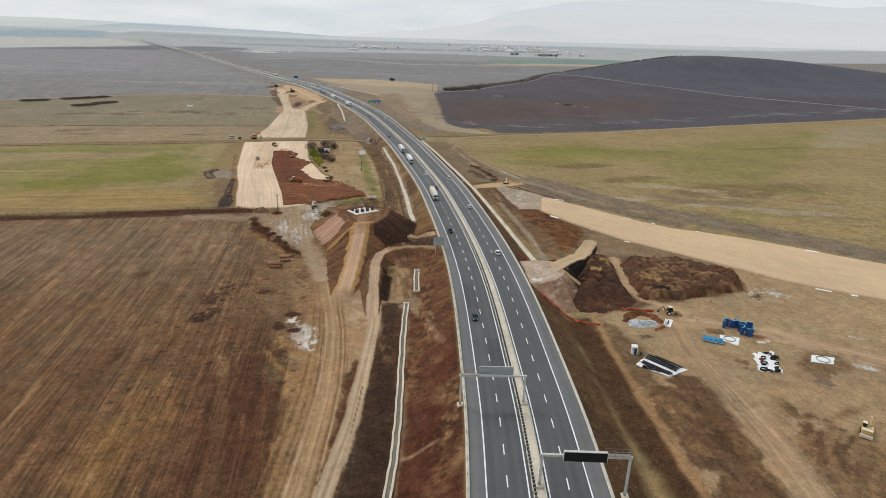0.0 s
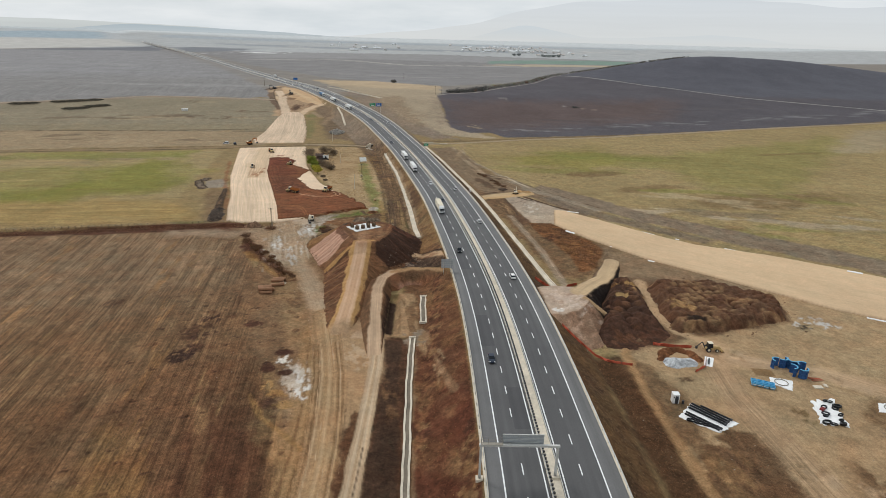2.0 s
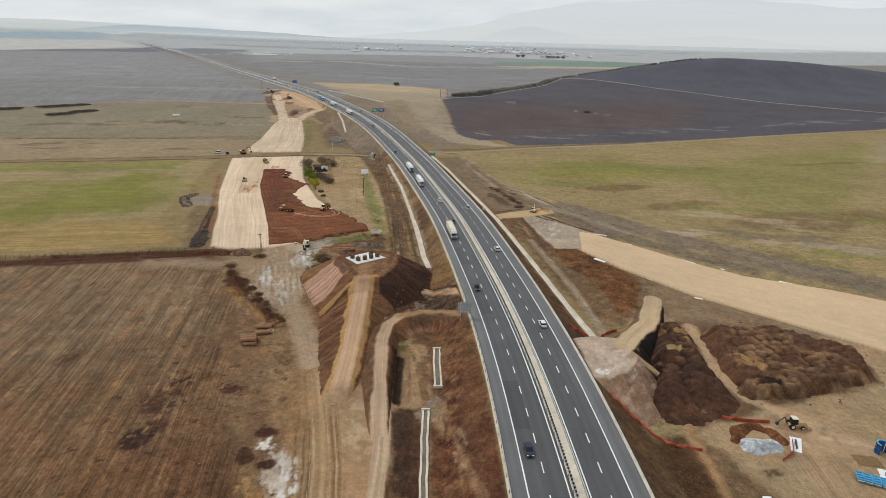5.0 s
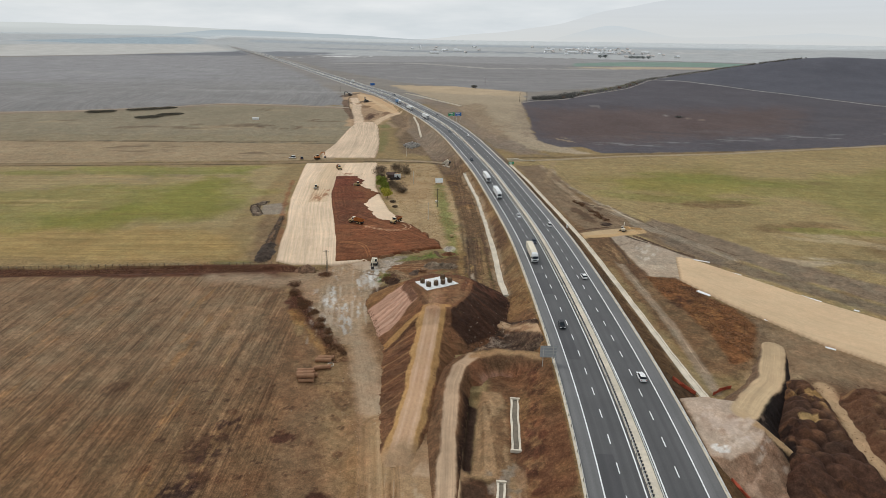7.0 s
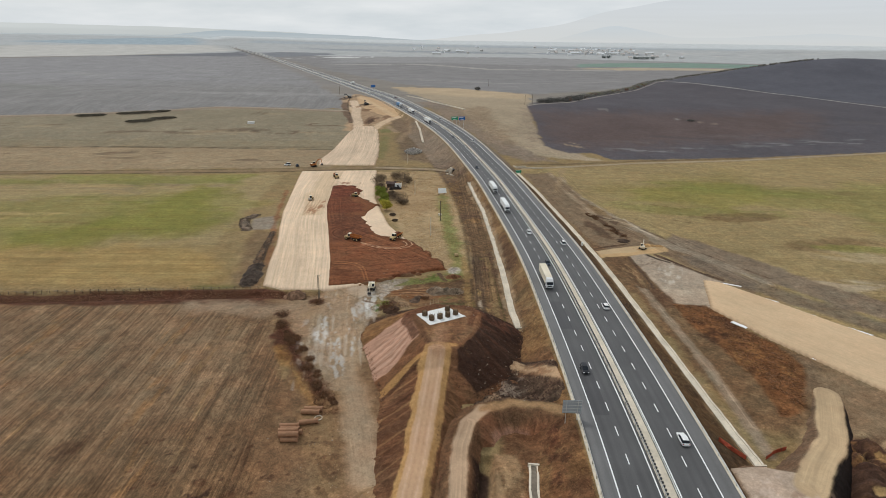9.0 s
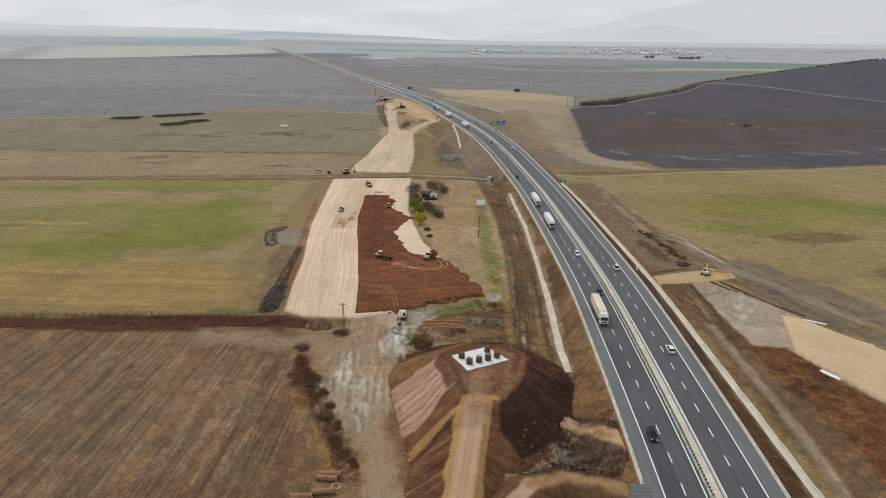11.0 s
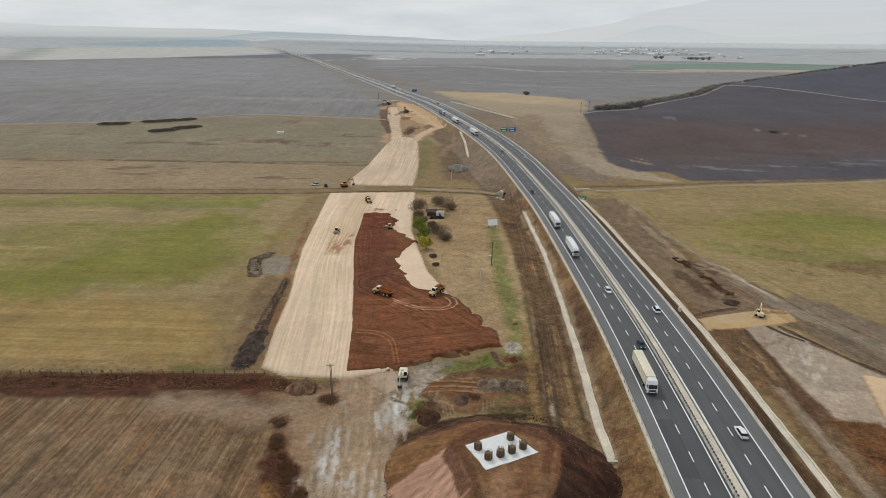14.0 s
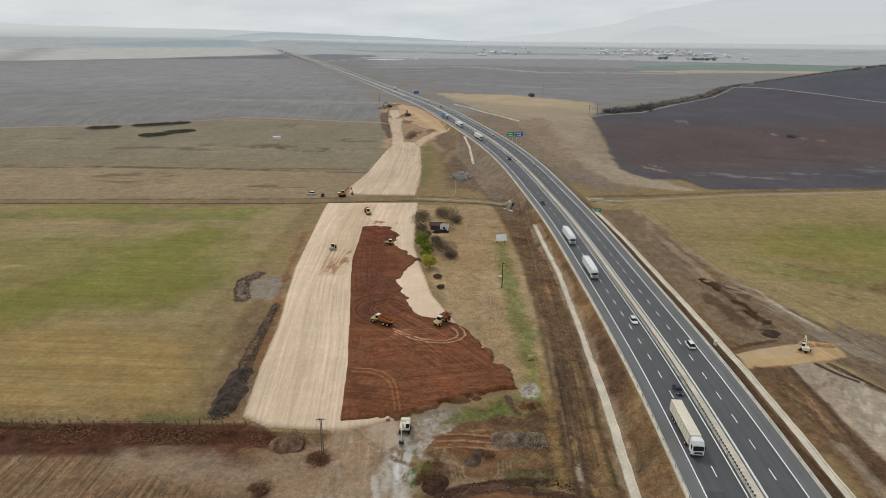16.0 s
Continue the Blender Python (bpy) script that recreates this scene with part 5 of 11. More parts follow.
def trail_paint(p):
    """Broad sandy trail, pale hard lane, dark weeds between lane and drain."""
    p.zone(((-36, 133), (-21, 132), (-14, 110), (-16, 66), (-38, 66), (-34, 112)), rgb(84, 56, 40), (0.8, 0, 0.5), 2.5, 3.0, 0.7, 5.0)
    p.zone(((-5.7, 170), (9.2, 168.6), (7.5, 151), (3.2, 135), (-1.8, 129), (-5.8, 142)), rgb(160, 130, 98), (0, 0, 0.15), 0.8, 0.8, 0.95)
    p.dust(2, 160, 5, 8, rgb(180, 156, 128), 0.7, 10, 1.4, 2.0, 0.05, 171)
    p.lane(((-19, 66), (-14.4, 95), (-12.4, 112), (-11.4, 130), (-11.0, 154), (-11.5, 178)), 5.0, rgb(146, 114, 80), (0.2, 0, 0.2), 1.2, 1.0, 0.75)
    p.lane(TRAIL, 7.6, rgb(152, 121, 89), (0, 0, 0.05), 0.9, 0.6, 0.95)
    p.lane([(x - 0.2, y) for x, y in TRAIL], 3.2, rgb(164, 135, 102), (0, 0, 0), 1.0, 0.5, 0.8)
    for k, (dx, tone) in enumerate(((-3.1, (116, 88, 62)), (-2.2, (186, 158, 124)), (2.3, (124, 96, 68)), (2.9, (180, 150, 114)), (3.4, (118, 90, 64)), (-4.3, (112, 84, 58)), (-5.4, (158, 126, 90)), (-6.3, (112, 82, 58)), (-7.2, (150, 118, 84)))):
        p.lane([(x + dx * (1.15 - 0.0028 * (y - 66)), y) for x, y in TRAIL[:7]], 0.42, rgb(*tone), None, 0.18, 0.16, 0.75)
    for dx, tone in ((-0.9, (160, 128, 92)), (0.8, (154, 122, 88)), (0.0, (186, 156, 120))):
        p.lane([(x + dx, y) for x, y in TRAIL], 0.5, rgb(*tone), None, 0.25, 0.15, 0.6)
    # rust weeds between trail and lane
    p.zone(((-4.2, 66), (-2.6, 109), (-0.6, 121), (1.6, 134), (0.2, 136), (-2.6, 124), (-4.4, 110), (-9.0, 80)), rgb(86, 58, 40), (0, 0, 0.7), 0.4, 0.9, 0.9, 3.0)
    p.zone(((9.2, 168), (13.6, 166), (10.8, 140), (9.0, 120), (7.6, 107), (4, 80), (-2, 66), (-8, 66), (0.6, 108), (3.3, 121), (5.5, 134.5), (8.3, 151)), rgb(64, 47, 36), (0, 0, 0.8), 0.5, 0.7, 0.95, 4.0)
    p.dust(6, 118, 3, 22, rgb(52, 44, 32), 0.7, 8, 1.4, 4.0, 0.0, 173)
    p.dust(8, 140, 2.4, 16, rgb(108, 80, 56), 0.6, 8, 1.2, 3.0, 0.0, 175)
    p.lane(PALE_LANE, 3.5, rgb(172, 147, 119), (0, 0, 0), 0.22, 0.25)
    for dx, tone in ((-0.75, (200, 178, 150)), (0.7, (198, 176, 148)), (0.0, (164, 138, 108))):
        p.lane([(x + dx, y) for x, y in PALE_LANE], 0.5, rgb(*tone), None, 0.2, 0.12, 0.6)
    p.lane(((-1.2, 105), (0.8, 116), (1.8, 122.5)), 0.22, rgb(84, 66, 52), None, 0.12, 0.1, 0.8)
    # chalk tipped beside the trail, with earth in it
    p.dust(-13.4, 151, 3.4, 9, rgb(190, 176, 160), 0.85, 4, 1.1, 2.2, 0.1, 177)
    p.dust(-12.4, 147, 2.4, 7, rgb(214, 208, 200), 0.9, 4, 0.8, 2.5, 0.05, 179)
    p.dust(-17.8, 159.5, 1.8, 2.0, rgb(216, 208, 196), 0.9, 0, 0.9, 1.0, 0.15, 181)
    for cx, cy, rx, ry in ((-17.8, 164.2, 2.8, 1.9), (-20.8, 156.4, 2.2, 2.4), (-16.4, 154.2, 2.0, 2.0), (-28, 182.2, 3.2, 2.4)):
        p.dust(cx, cy, rx, ry, rgb(70, 46, 36), 0.95, 0, 1.2, 1.0, 0.35, 183)
    p.dust(-19.5, 147, 2.2, 4, rgb(168, 130, 84), 0.7, 20, 1.0, 1.5, 0.1, 185)
    p.lane(((-24, 145), (-20.4, 136), (-15, 129.4), (-11, 124)), 1.1, rgb(150, 114, 72), None, 0.5, 0.4, 0.6)
    # black ash on the stubble
    p.dust(-42.2, 187, 4.6, 4.8, rgb(58, 40, 34), 0.85, 0, 1.2, 1.6, 0.1, 187)
    p.dust(-42.0, 178, 4.0, 4.4, rgb(60, 42, 35), 0.8, 0, 1.2, 1.6, 0.1, 189)
    p.dust(-44.2, 166, 3.6, 5.0, rgb(52, 36, 31), 0.9, -20, 1.1, 1.5, 0.2, 191)
    for k in range(150):
        a, b = -14 - 44 * ((k * 0.754877) % 1.0), 100 + 112 * ((k * 0.569840) % 1.0)
        p.dust(a, b, 0.7 + 0.25 * (k % 4), 0.6 + 0.3 * (k % 3), rgb(*((78, 54, 40), (64, 44, 34), (92, 64, 46))[k % 3]), 0.7, 0, 0.8, 1.0, 0.1, 193 + k % 7)
    # the motorway's bank: straw and burnt patches, a trodden path down it
    for k in range(64):
        b = 86 + 118 * ((k * 0.618034) % 1.0)
        a = float(road_x(b)) - 14 - 11 * ((k * 0.381966 + 0.3) % 1.0)
        if a > 13.5 - 0.09 * (170 - b):
            p.dust(a, b, 1.6 + k % 3, 2.4 + k % 4, rgb(*((140, 108, 76), (70, 46, 35), (122, 84, 58), (84, 54, 40))[k % 4]), 0.7, -15, 1.3, 1.6, 0.05, 231 + k % 6)
    p.lane(((20.7, 171), (21.5, 159), (22.3, 145), (23.4, 135.6)), 1.1, rgb(140, 110, 84), None, 0.4, 0.6, 0.7)
    p.dust(22, 150, 1.6, 9, rgb(150, 122, 94), 0.7, -6, 1.0, 2.5, 0.0, 237)
    p.streaks(TRAIL, 9.5, 0.45, 1.2)
    p.streaks(PALE_LANE, 4.0, 0.6, 0.6)


def trail_rise(x, y):
    d = along(x, y, TRAIL)[0]
    e = along(x, y, PALE_LANE)[0]
    return 0.05 * np.sin(d * 4.2) * (1 - smooth(3.5, 6.5, d)) + 0.18 * (1 - smooth(1.7, 2.3, e)) + 0.07 * fbm(x, y, 1.6, 201, 3) * smooth(2.5, 5, np.minimum(d, e))


fine_ground("works_ground", (-58, 35, 72, 206), 0.36, trail_paint, trail_rise, "trampled earth with rutted sandy trails beside the stubble", 14.0)

def junction_paint(p):
    """Trodden ground where the farm track meets the works: chalk, mud benches and green remnants."""
    p.zone(((-14, 292), (-4.7, 292.6), (-7, 284), (-15.4, 278.5), (-18, 282)), rgb(138, 126, 110), (0, 0, 0.5), 0.8, 1.2, 0.85)
    p.dust(-11, 287, 5, 7, rgb(164, 154, 142), 0.7, 20, 1.2, 2.0, 0.0, 251)
    p.zone(((-24.8, 284.2), (-19.8, 286.9), (-18.6, 278.2), (-21.7, 276.2), (-24.2, 280.6)), rgb(176, 156, 134), (0, 0, 0.1), 0.3, 0.5)
    p.lane(((-34, 264), (-29.5, 274), (-28, 281), (-30, 286)), 5.5, rgb(158, 130, 101), (0, 0, 0.1), 1.2, 0.8, 0.8)
    p.lane(((-30.6, 287), (-28.1, 279.5), (-26.2, 275.9)), 1.3, rgb(186, 150, 104), None, 0.4, 0.5, 0.7)
    p.dust(-29.6, 273, 1.6, 6, rgb(190, 180, 168), 0.7, 18, 0.8, 4.0, 0.0, 287)
    for k in range(7):
        p.lane(((-31.5 + 1.3 * k, 262), (-30.5 + 1.2 * k, 270), (-29.5 + 0.9 * k, 277), (-29.8 + 0.6 * k, 283)), 0.4, rgb(*((190, 168, 142), (140, 116, 92))[k % 2]), None, 0.2, 0.2, 0.55)
    p.zone(((-10.7, 281.4), (-6.5, 283.6), (-0.3, 283.2), (4.7, 282.6), (8, 278), (2, 275), (-6.3, 276.6)), rgb(118, 82, 55), (0, 0, 0.4), 0.4, 0.8, 0.95)
    for k in range(9):
        p.lane(((-11.5 + 0.5 * k, 277 + 0.8 * k), (-4, 278 + 0.72 * k), (3.6, 277.4 + 0.7 * k)), 0.32, rgb(*((90, 64, 47), (162, 128, 94), (108, 80, 58))[k % 3]), None, 0.14, 0.3, 0.75)
    for k in range(4):
        p.lane(((1.0 + 0.8 * k, 279.5), (3.4 + 0.8 * k, 275), (3.2 + 0.9 * k, 270.8), (1 + k, 268)), 0.35, rgb(150, 128, 104), None, 0.15, 0.2, 0.7)
    p.zone(((-9, 286.4), (-4, 290.8), (2.5, 291.4), (6.6, 297), (6.8, 292), (0, 288.6)), rgb(112, 112, 66), (0, 0, 0.6), 0.6, 0.9, 0.85)
    p.dust(4.6, 294.4, 2.4, 3.4, rgb(96, 108, 52), 0.85, 0, 1.0, 1.0, 0.25, 253)
    p.dust(-13.8, 268.6, 1.5, 2.4, rgb(92, 106, 50), 0.95, 0, 0.9, 1.0, 0.35, 255)
    p.zone(((5.2, 271.5), (10.9, 273), (15, 271), (14, 267), (6, 266.6)), rgb(92, 88, 60), (0, 0, 0.8), 0.7, 1.0, 0.85)
    p.dust(9, 276, 5, 3, rgb(104, 104, 64), 0.6, 0, 1.2, 1.0, 0.0, 257)
    p.dust(12.0, 301, 2.8, 4.0, rgb(176, 166, 152), 0.9, 0, 0.9, 1.0, 0.25, 285)
    p.lane(((6.4, 297.7), (7.5, 293.4), (8.8, 291)), 1.1, rgb(84, 66, 52), None, 0.25, 0.4, 0.9)
    # chalk spilt along the digger's way
    p.dust(-15.4, 274, 4.6, 9, rgb(178, 170, 158), 0.75, 6, 1.4, 2.0, 0.05, 259)
    p.dust(-16.6, 270, 2.4, 11, rgb(190, 186, 178), 0.85, 2, 0.9, 4.0, 0.1, 289)
    p.dust(-16.7, 268, 1.4, 7, rgb(212, 209, 203), 0.8, 3, 0.7, 4.0, 0.0, 261)
    p.lane(((-29, 284.3), (-24, 279.3), (-20.4, 275.3), (-17.8, 273.8), (-14.6, 272.4)), 0.9, rgb(104, 84, 66), (0, 0, 0.5), 0.25, 0.5, 0.85)
    p.lane(((-28, 281.6), (-23.6, 277.6), (-20.6, 273.8)), 1.6, rgb(140, 118, 94), None, 0.4, 0.5, 0.7)
    for cx, cy, rx, ry in ((-10.2, 268.2, 3.4, 3.0), (-9.8, 273.0, 2.0, 1.6), (-33.2, 273.2, 3.4, 2.6), (-43, 264, 2.4, 2.2)):
        p.dust(cx, cy, rx, ry, rgb(78, 52, 41), 0.9, 0, 1.1, 1.0, 0.35, 263)
    p.lane(((-7.5, 264), (-2.7, 267), (5.1, 268.3), (11.8, 269.6), (15.8, 268.6)), 1.8, rgb(66, 50, 40), (0, 0, 0.8), 0.4, 0.7, 0.85)
    # pale trodden track drawn into long wheel streaks, grey with spilt chalk
    p.zone(((-31, 284), (-22, 282), (-17.5, 264), (-15.5, 240), (-16, 222), (-23, 222), (-30, 240), (-33, 262)), rgb(154, 132, 108), (0, 0, 0.15), 1.5, 1.5, 0.6)
    for k in range(34):
        a = -33 + 0.55 * k
        b = 228 + 38 * ((k * 0.618034) % 1.0)
        p.lane(((a + 3.0, b - 10), (a + 1.6, b), (a + 0.6, b + 9), (a, b + 18)), 0.3 + 0.15 * (k % 3), rgb(*((190, 178, 162), (124, 102, 80), (172, 154, 132), (138, 116, 92))[k % 4]), None, 0.25, 0.5, 0.35)
    for k, (cx, cy, rx, ry, tone) in enumerate(((-28.8, 252, 2.2, 7, 196), (-28.2, 258, 1.2, 5, 184), (-24, 245, 2.0, 9, 186), (-19.6, 248, 1.4, 9, 182), (-20.3, 262, 1.2, 8, 186), (-22, 236, 2.4, 9, 178))):
        p.dust(cx, cy, rx, ry, rgb(tone, tone - 6, tone - 14), 0.75, 10, 1.1, 3.0, 0.05, 293 + k)
    p.streaks(((-19, 222), (-24, 248), (-26.6, 266), (-29, 284)), 15, 0.2, 2)
    # verge of the strip: dark wheel ruts, straw and a green edge along the drain
    p.lane(((16.2, 318), (16.4, 296), (15.8, 280), (15.2, 268)), 2.6, rgb(140, 114, 76), (0, 0, 0.7), 0.8, 1.0, 0.7)
    p.lane(((21.8, 318), (20.6, 288), (19.7, 275), (19.0, 258)), 4.0, rgb(94, 76, 58), (0, 0, 0.5), 0.7, 0.8, 0.85)
    p.lane(((25.8, 318), (25.0, 289), (24.0, 272), (24.4, 258)), 2.4, rgb(138, 114, 80), (0, 0, 0.7), 0.6, 1.0, 0.6)
    p.lane(((23.2, 300), (22.6, 286), (22.0, 272)), 0.8, rgb(112, 88, 62), (0, 0, 0.7), 0.3, 0.5, 0.7)
    p.lane(((27.2, 300), (26.6, 280), (26.4, 258)), 1.6, rgb(86, 78, 48), (0, 0, 0.7), 0.5, 0.6, 0.8)
    p.dust(19.6, 271, 1.1, 5, rgb(156, 142, 124), 0.85, 2, 0.8, 3.0, 0.05, 299)
    for k in range(12):
        p.dust(15 + 10 * ((k * 0.618034) % 1.0), 262 + 4.6 * k, 1.2, 3.5, rgb(*((80, 62, 46), (154, 126, 84), (112, 94, 58))[k % 3]), 0.6, 2, 0.9, 3.0, 0.0, 301 + k % 5)
    # wheel tracks of the dark dirt road beside the strip
    for dx in (-1.1, 1.0):
        p.lane(((21.4 + dx, 318), (20.4 + dx, 288), (19.6 + dx, 274), (19.0 + dx, 258)), 0.7, rgb(78, 62, 49), None, 0.3, 0.4, 0.8)


def far_paint(p):
    """Pale hauling tracks winding round raw heaps at the end of the new bed."""
    p.zone(((-86, 833), (-58, 764), (-41, 722), (-23, 660), (-21, 640), (-30, 630), (-44, 612), (-40, 594), (-62, 590), (-64, 640), (-72, 690), (-80, 740)), rgb(158, 132, 105), (0, 0, 0.4), 1.2, 1.4)
    p.zone(((-80, 800), (-58, 762), (-41, 721), (-22, 652), (-25, 638), (-44, 656), (-57, 675), (-66, 704)), rgb(190, 158, 122), (0, 0, 0.2), 0.8, 1.4)
    p.lane(((-30, 650), (-46, 690), (-62, 740), (-82, 800)), 7, rgb(198, 170, 136), None, 1.5, 0.9, 0.7)
    p.zone(((-81, 722), (-72.6, 664), (-61, 619), (-66, 619), (-78, 664), (-86, 720)), rgb(110, 90, 74), (0, 0, 0.5), 0.8, 1.2)
    p.lane(((-82, 756), (-80, 722), (-72.8, 668), (-61.5, 620)), 1.6, rgb(74, 58, 48), None, 0.5, 0.6, 0.85)
    p.lane(((-76, 735), (-66.2, 682), (-63.7, 649), (-58.6, 622), (-56, 600), (-54, 588)), 8.5, rgb(200, 176, 150), None, 0.9, 0.5)
    p.lane(((-22.5, 645), (-32.8, 630), (-38.3, 616), (-42, 600), (-44, 590)), 6.5, rgb(196, 170, 140), None, 0.9, 0.5)
    for cx, cy, rx, ry, tone in ((-47.5, 629, 5.5, 17, (112, 86, 68)), (-48, 622, 3, 8, (84, 64, 52)), (-35, 641, 3.5, 11, (130, 102, 80)), (-56, 672, 6, 6, (126, 96, 72)), (-66, 690, 3, 8, (150, 120, 92)), (-60, 705, 7, 12, (88, 70, 58)), (-84, 770, 7, 30, (86, 70, 60)), (-52, 690, 4, 6, (172, 140, 106))):
        p.dust(cx, cy, rx, ry, rgb(*tone), 0.9, -12, 2.5, 2.0, 0.3, 265)
    p.zone(((-28.4, 631), (-20, 636), (-13, 622), (-14, 590), (-20, 580), (-26, 610)), rgb(122, 102, 82), (0, 0, 0.6), 1.5, 1.5, 0.85)
    p.lane(((-31, 606), (-24, 588), (-19, 568)), 5, rgb(156, 134, 110), None, 1.5, 1.0, 0.7)
    p.zone(((-38.6, 594), (-31, 597), (-27, 585), (-36, 585)), rgb(116, 116, 76), (0, 0, 0.5), 1.5, 1.5, 0.7)


def east_paint(p):
    """Stripped clay, a sand causeway and a dark trench east of the motorway."""
    p.zone(((94, 354), (98, 345), (99.4, 332), (108.7, 317), (122, 290), (127, 284), (122, 300), (112, 323), (105, 337), (100, 356)), rgb(138, 124, 106), (0, 0, 0.4), 0.8, 1.2)
    p.lane(((100, 352), (104.5, 342), (107.8, 329), (112.6, 323), (120, 308), (127, 294)), 1.2, rgb(96, 78, 62), (0, 0, 0.6), 0.4, 0.7, 0.8)
    p.zone(((83, 316), (90.7, 319.6), (98, 311.5), (103, 300), (110, 288), (98, 284), (84.7, 284), (84.6, 298), (83.1, 310)), rgb(160, 144, 126), (0, 0, 0.4), 0.5, 1.0)
    p.dust(93, 298, 6, 12, rgb(188, 176, 160), 0.7, -20, 1.3, 3.0, 0.0, 271)
    p.dust(90, 308, 6, 8, rgb(128, 112, 96), 0.6, -30, 1.3, 3.0, 0.0, 273)
    p.zone(((72.4, 316), (81.6, 314), (83, 305), (82.2, 284), (76.4, 284), (73.6, 302)), rgb(106, 82, 60), (0, 0, 0.7), 0.6, 1.0)
    p.dust(78, 298, 3, 12, rgb(140, 114, 84), 0.7, 6, 1.2, 3.0, 0.0, 275)
    p.lane(((82.4, 315), (82, 303), (82, 294), (81, 284)), 1.0, rgb(76, 60, 48), None, 0.3, 0.5, 0.8)
    p.lane(((90.7, 317.8), (93.2, 313.2), (96.5, 309.6)), 1.3, rgb(58, 46, 38), None, 0.25, 0.3, 0.95)
    p.lane(((97.6, 308.2), (100.1, 304.3), (104, 298), (109, 290)), 0.8, rgb(84, 68, 55), None, 0.3, 0.4, 0.8)
    p.zone(((70.7, 321.8), (78.4, 325.3), (89.1, 327.9), (96.8, 330.7), (102, 329), (91.7, 323.9), (85.5, 320.8), (72.2, 318.2)), rgb(188, 162, 126), (0, 0, 0.1), 0.3, 0.4)
    p.dust(90, 325, 3, 2, rgb(160, 122, 76), 0.8, 0, 0.9, 1.0, 0.1, 277)
    p.lane(((70, 324), (78, 328), (86, 330.4)), 1.2, rgb(84, 62, 46), None, 0.3, 0.5, 0.85)
    p.dust(87, 335, 3, 3.6, rgb(70, 58, 50), 0.9, 40, 1.2, 1.0, 0.3, 279)
    p.dust(86.5, 345, 2.6, 8, rgb(96, 68, 48), 0.85, 20, 1.3, 1.5, 0.1, 281)
    p.lane(((84, 368), (86.6, 353), (88.4, 344)), 3.2, rgb(80, 58, 43), (0, 0, 0.9), 0.6, 1.2, 0.8)
    p.lane(((97, 368), (99, 352), (103, 340)), 1.0, rgb(172, 158, 138), None, 0.4, 0.6, 0.7)


fine_ground("junction_ground", (-47, 27, 222, 316), 0.32, junction_paint, lambda x, y: 0.1 * fbm(x, y, 1.4, 291, 4), "trampled earth and spilt chalk where farm tracks meet")
fine_ground("far_diggings", (-98, 4, 584, 812), 0.75, far_paint, lambda x, y: 0.05 + 1.3 * (np.exp(-((x + 47.5) / 5) ** 2 - ((y - 630) / 13) ** 2) + 0.7 * np.exp(-((x + 35) / 3) ** 2 - ((y - 641) / 9) ** 2)), "raw diggings with pale winding haul tracks")
fine_ground("stripped_ground", (70, 130, 283, 370), 0.42, east_paint, lambda x, y: 0.08 * fbm(x, y, 1.6, 293, 4), "stripped clay with a sand causeway and a trench")

ribbon("hill_track", ((338, 990), (356, 962), (383, 901), (422, 830), (461, 778), (495, 722), (560, 690), (640, 650), (720, 620)), 3.2, rgb(142, 138, 134), "pale farm track crossing the dark ploughland", "track")
ribbon("hedge_track", ((106, 718), (121, 734), (159, 750), (209, 811), (278, 890), (336, 975), (352, 986)), 3.0, rgb(146, 138, 130), "pale farm track below the long hedge", "track")
ribbon("field_track", ((-620, 604), (-381, 634), (-312, 645), (-242, 663), (-200, 681), (-166, 679), (-73, 667)), 3.6, rgb(156, 142, 126), "pale farm track between pasture and ploughland", "track")
ribbon("farm_track_east", CROSS_TRACK_EAST, 3.2, rgb(156, 140, 116), "pale farm track along the foot of the hill", "track")
# ------------------------------------------------------------ earthworks on the ground
def relief(name, span, step, height, paint, label, category, kind="structure", group=""):
    """Earth heaped on the ground: height gives metres above it, negative outside."""
    x0, x1, y0, y1 = span
    hx, hy = np.arange(x0, x1 + step, step), np.arange(y0, y1 + step, step)
    px, py = np.meshgrid(hx, hy)
    px, py = px.ravel(), py.ravel()
    h = height(px, py)
    z = ground_z(px, py) + np.where(h > 0, h, np.maximum(h, -0.4))
    return tagged(sheet_mesh(name, hx, hy, z, paint(px, py), h > 0), label, category, group, kind)


def lumps(x, y, size, seed):
    """Tipped loads: rounded domes side by side, 0 to 1."""
    gx, gy = x / size, y / size
    best = np.full(np.shape(x), 9.0)
    for i in (-1, 0, 1):
        for j in (-1, 0, 1):
            cx, cy = np.floor(gx) + i, np.floor(gy) + j
            ox = np.sin(cx * 127.1 + cy * 311.7 + seed) * 43758.5453
            oy = np.sin(cx * 269.5 + cy * 183.3 + seed) * 24634.6345
            d = np.hypot(gx - cx - 0.2 - 0.6 * (ox - np.floor(ox)), gy - cy - 0.2 - 0.6 * (oy - np.floor(oy)))
            best = np.minimum(best, d)
    return np.sqrt(np.clip(1 - (best * 1.2) ** 2, 0, 1))


RAMP = ((-3.6, 168, 0.0), (-3.2, 174, 0.7), (0.1, 193, 3.0), (4.4, 229, 5.6), (6.0, 240, 7.6), (6.4, 246, 8.0))
PLATEAU = ((-3.0, 250), (0.2, 238), (2.6, 229), (9.2, 229), (14.6, 238), (17.2, 250), (14, 254), (4, 255))


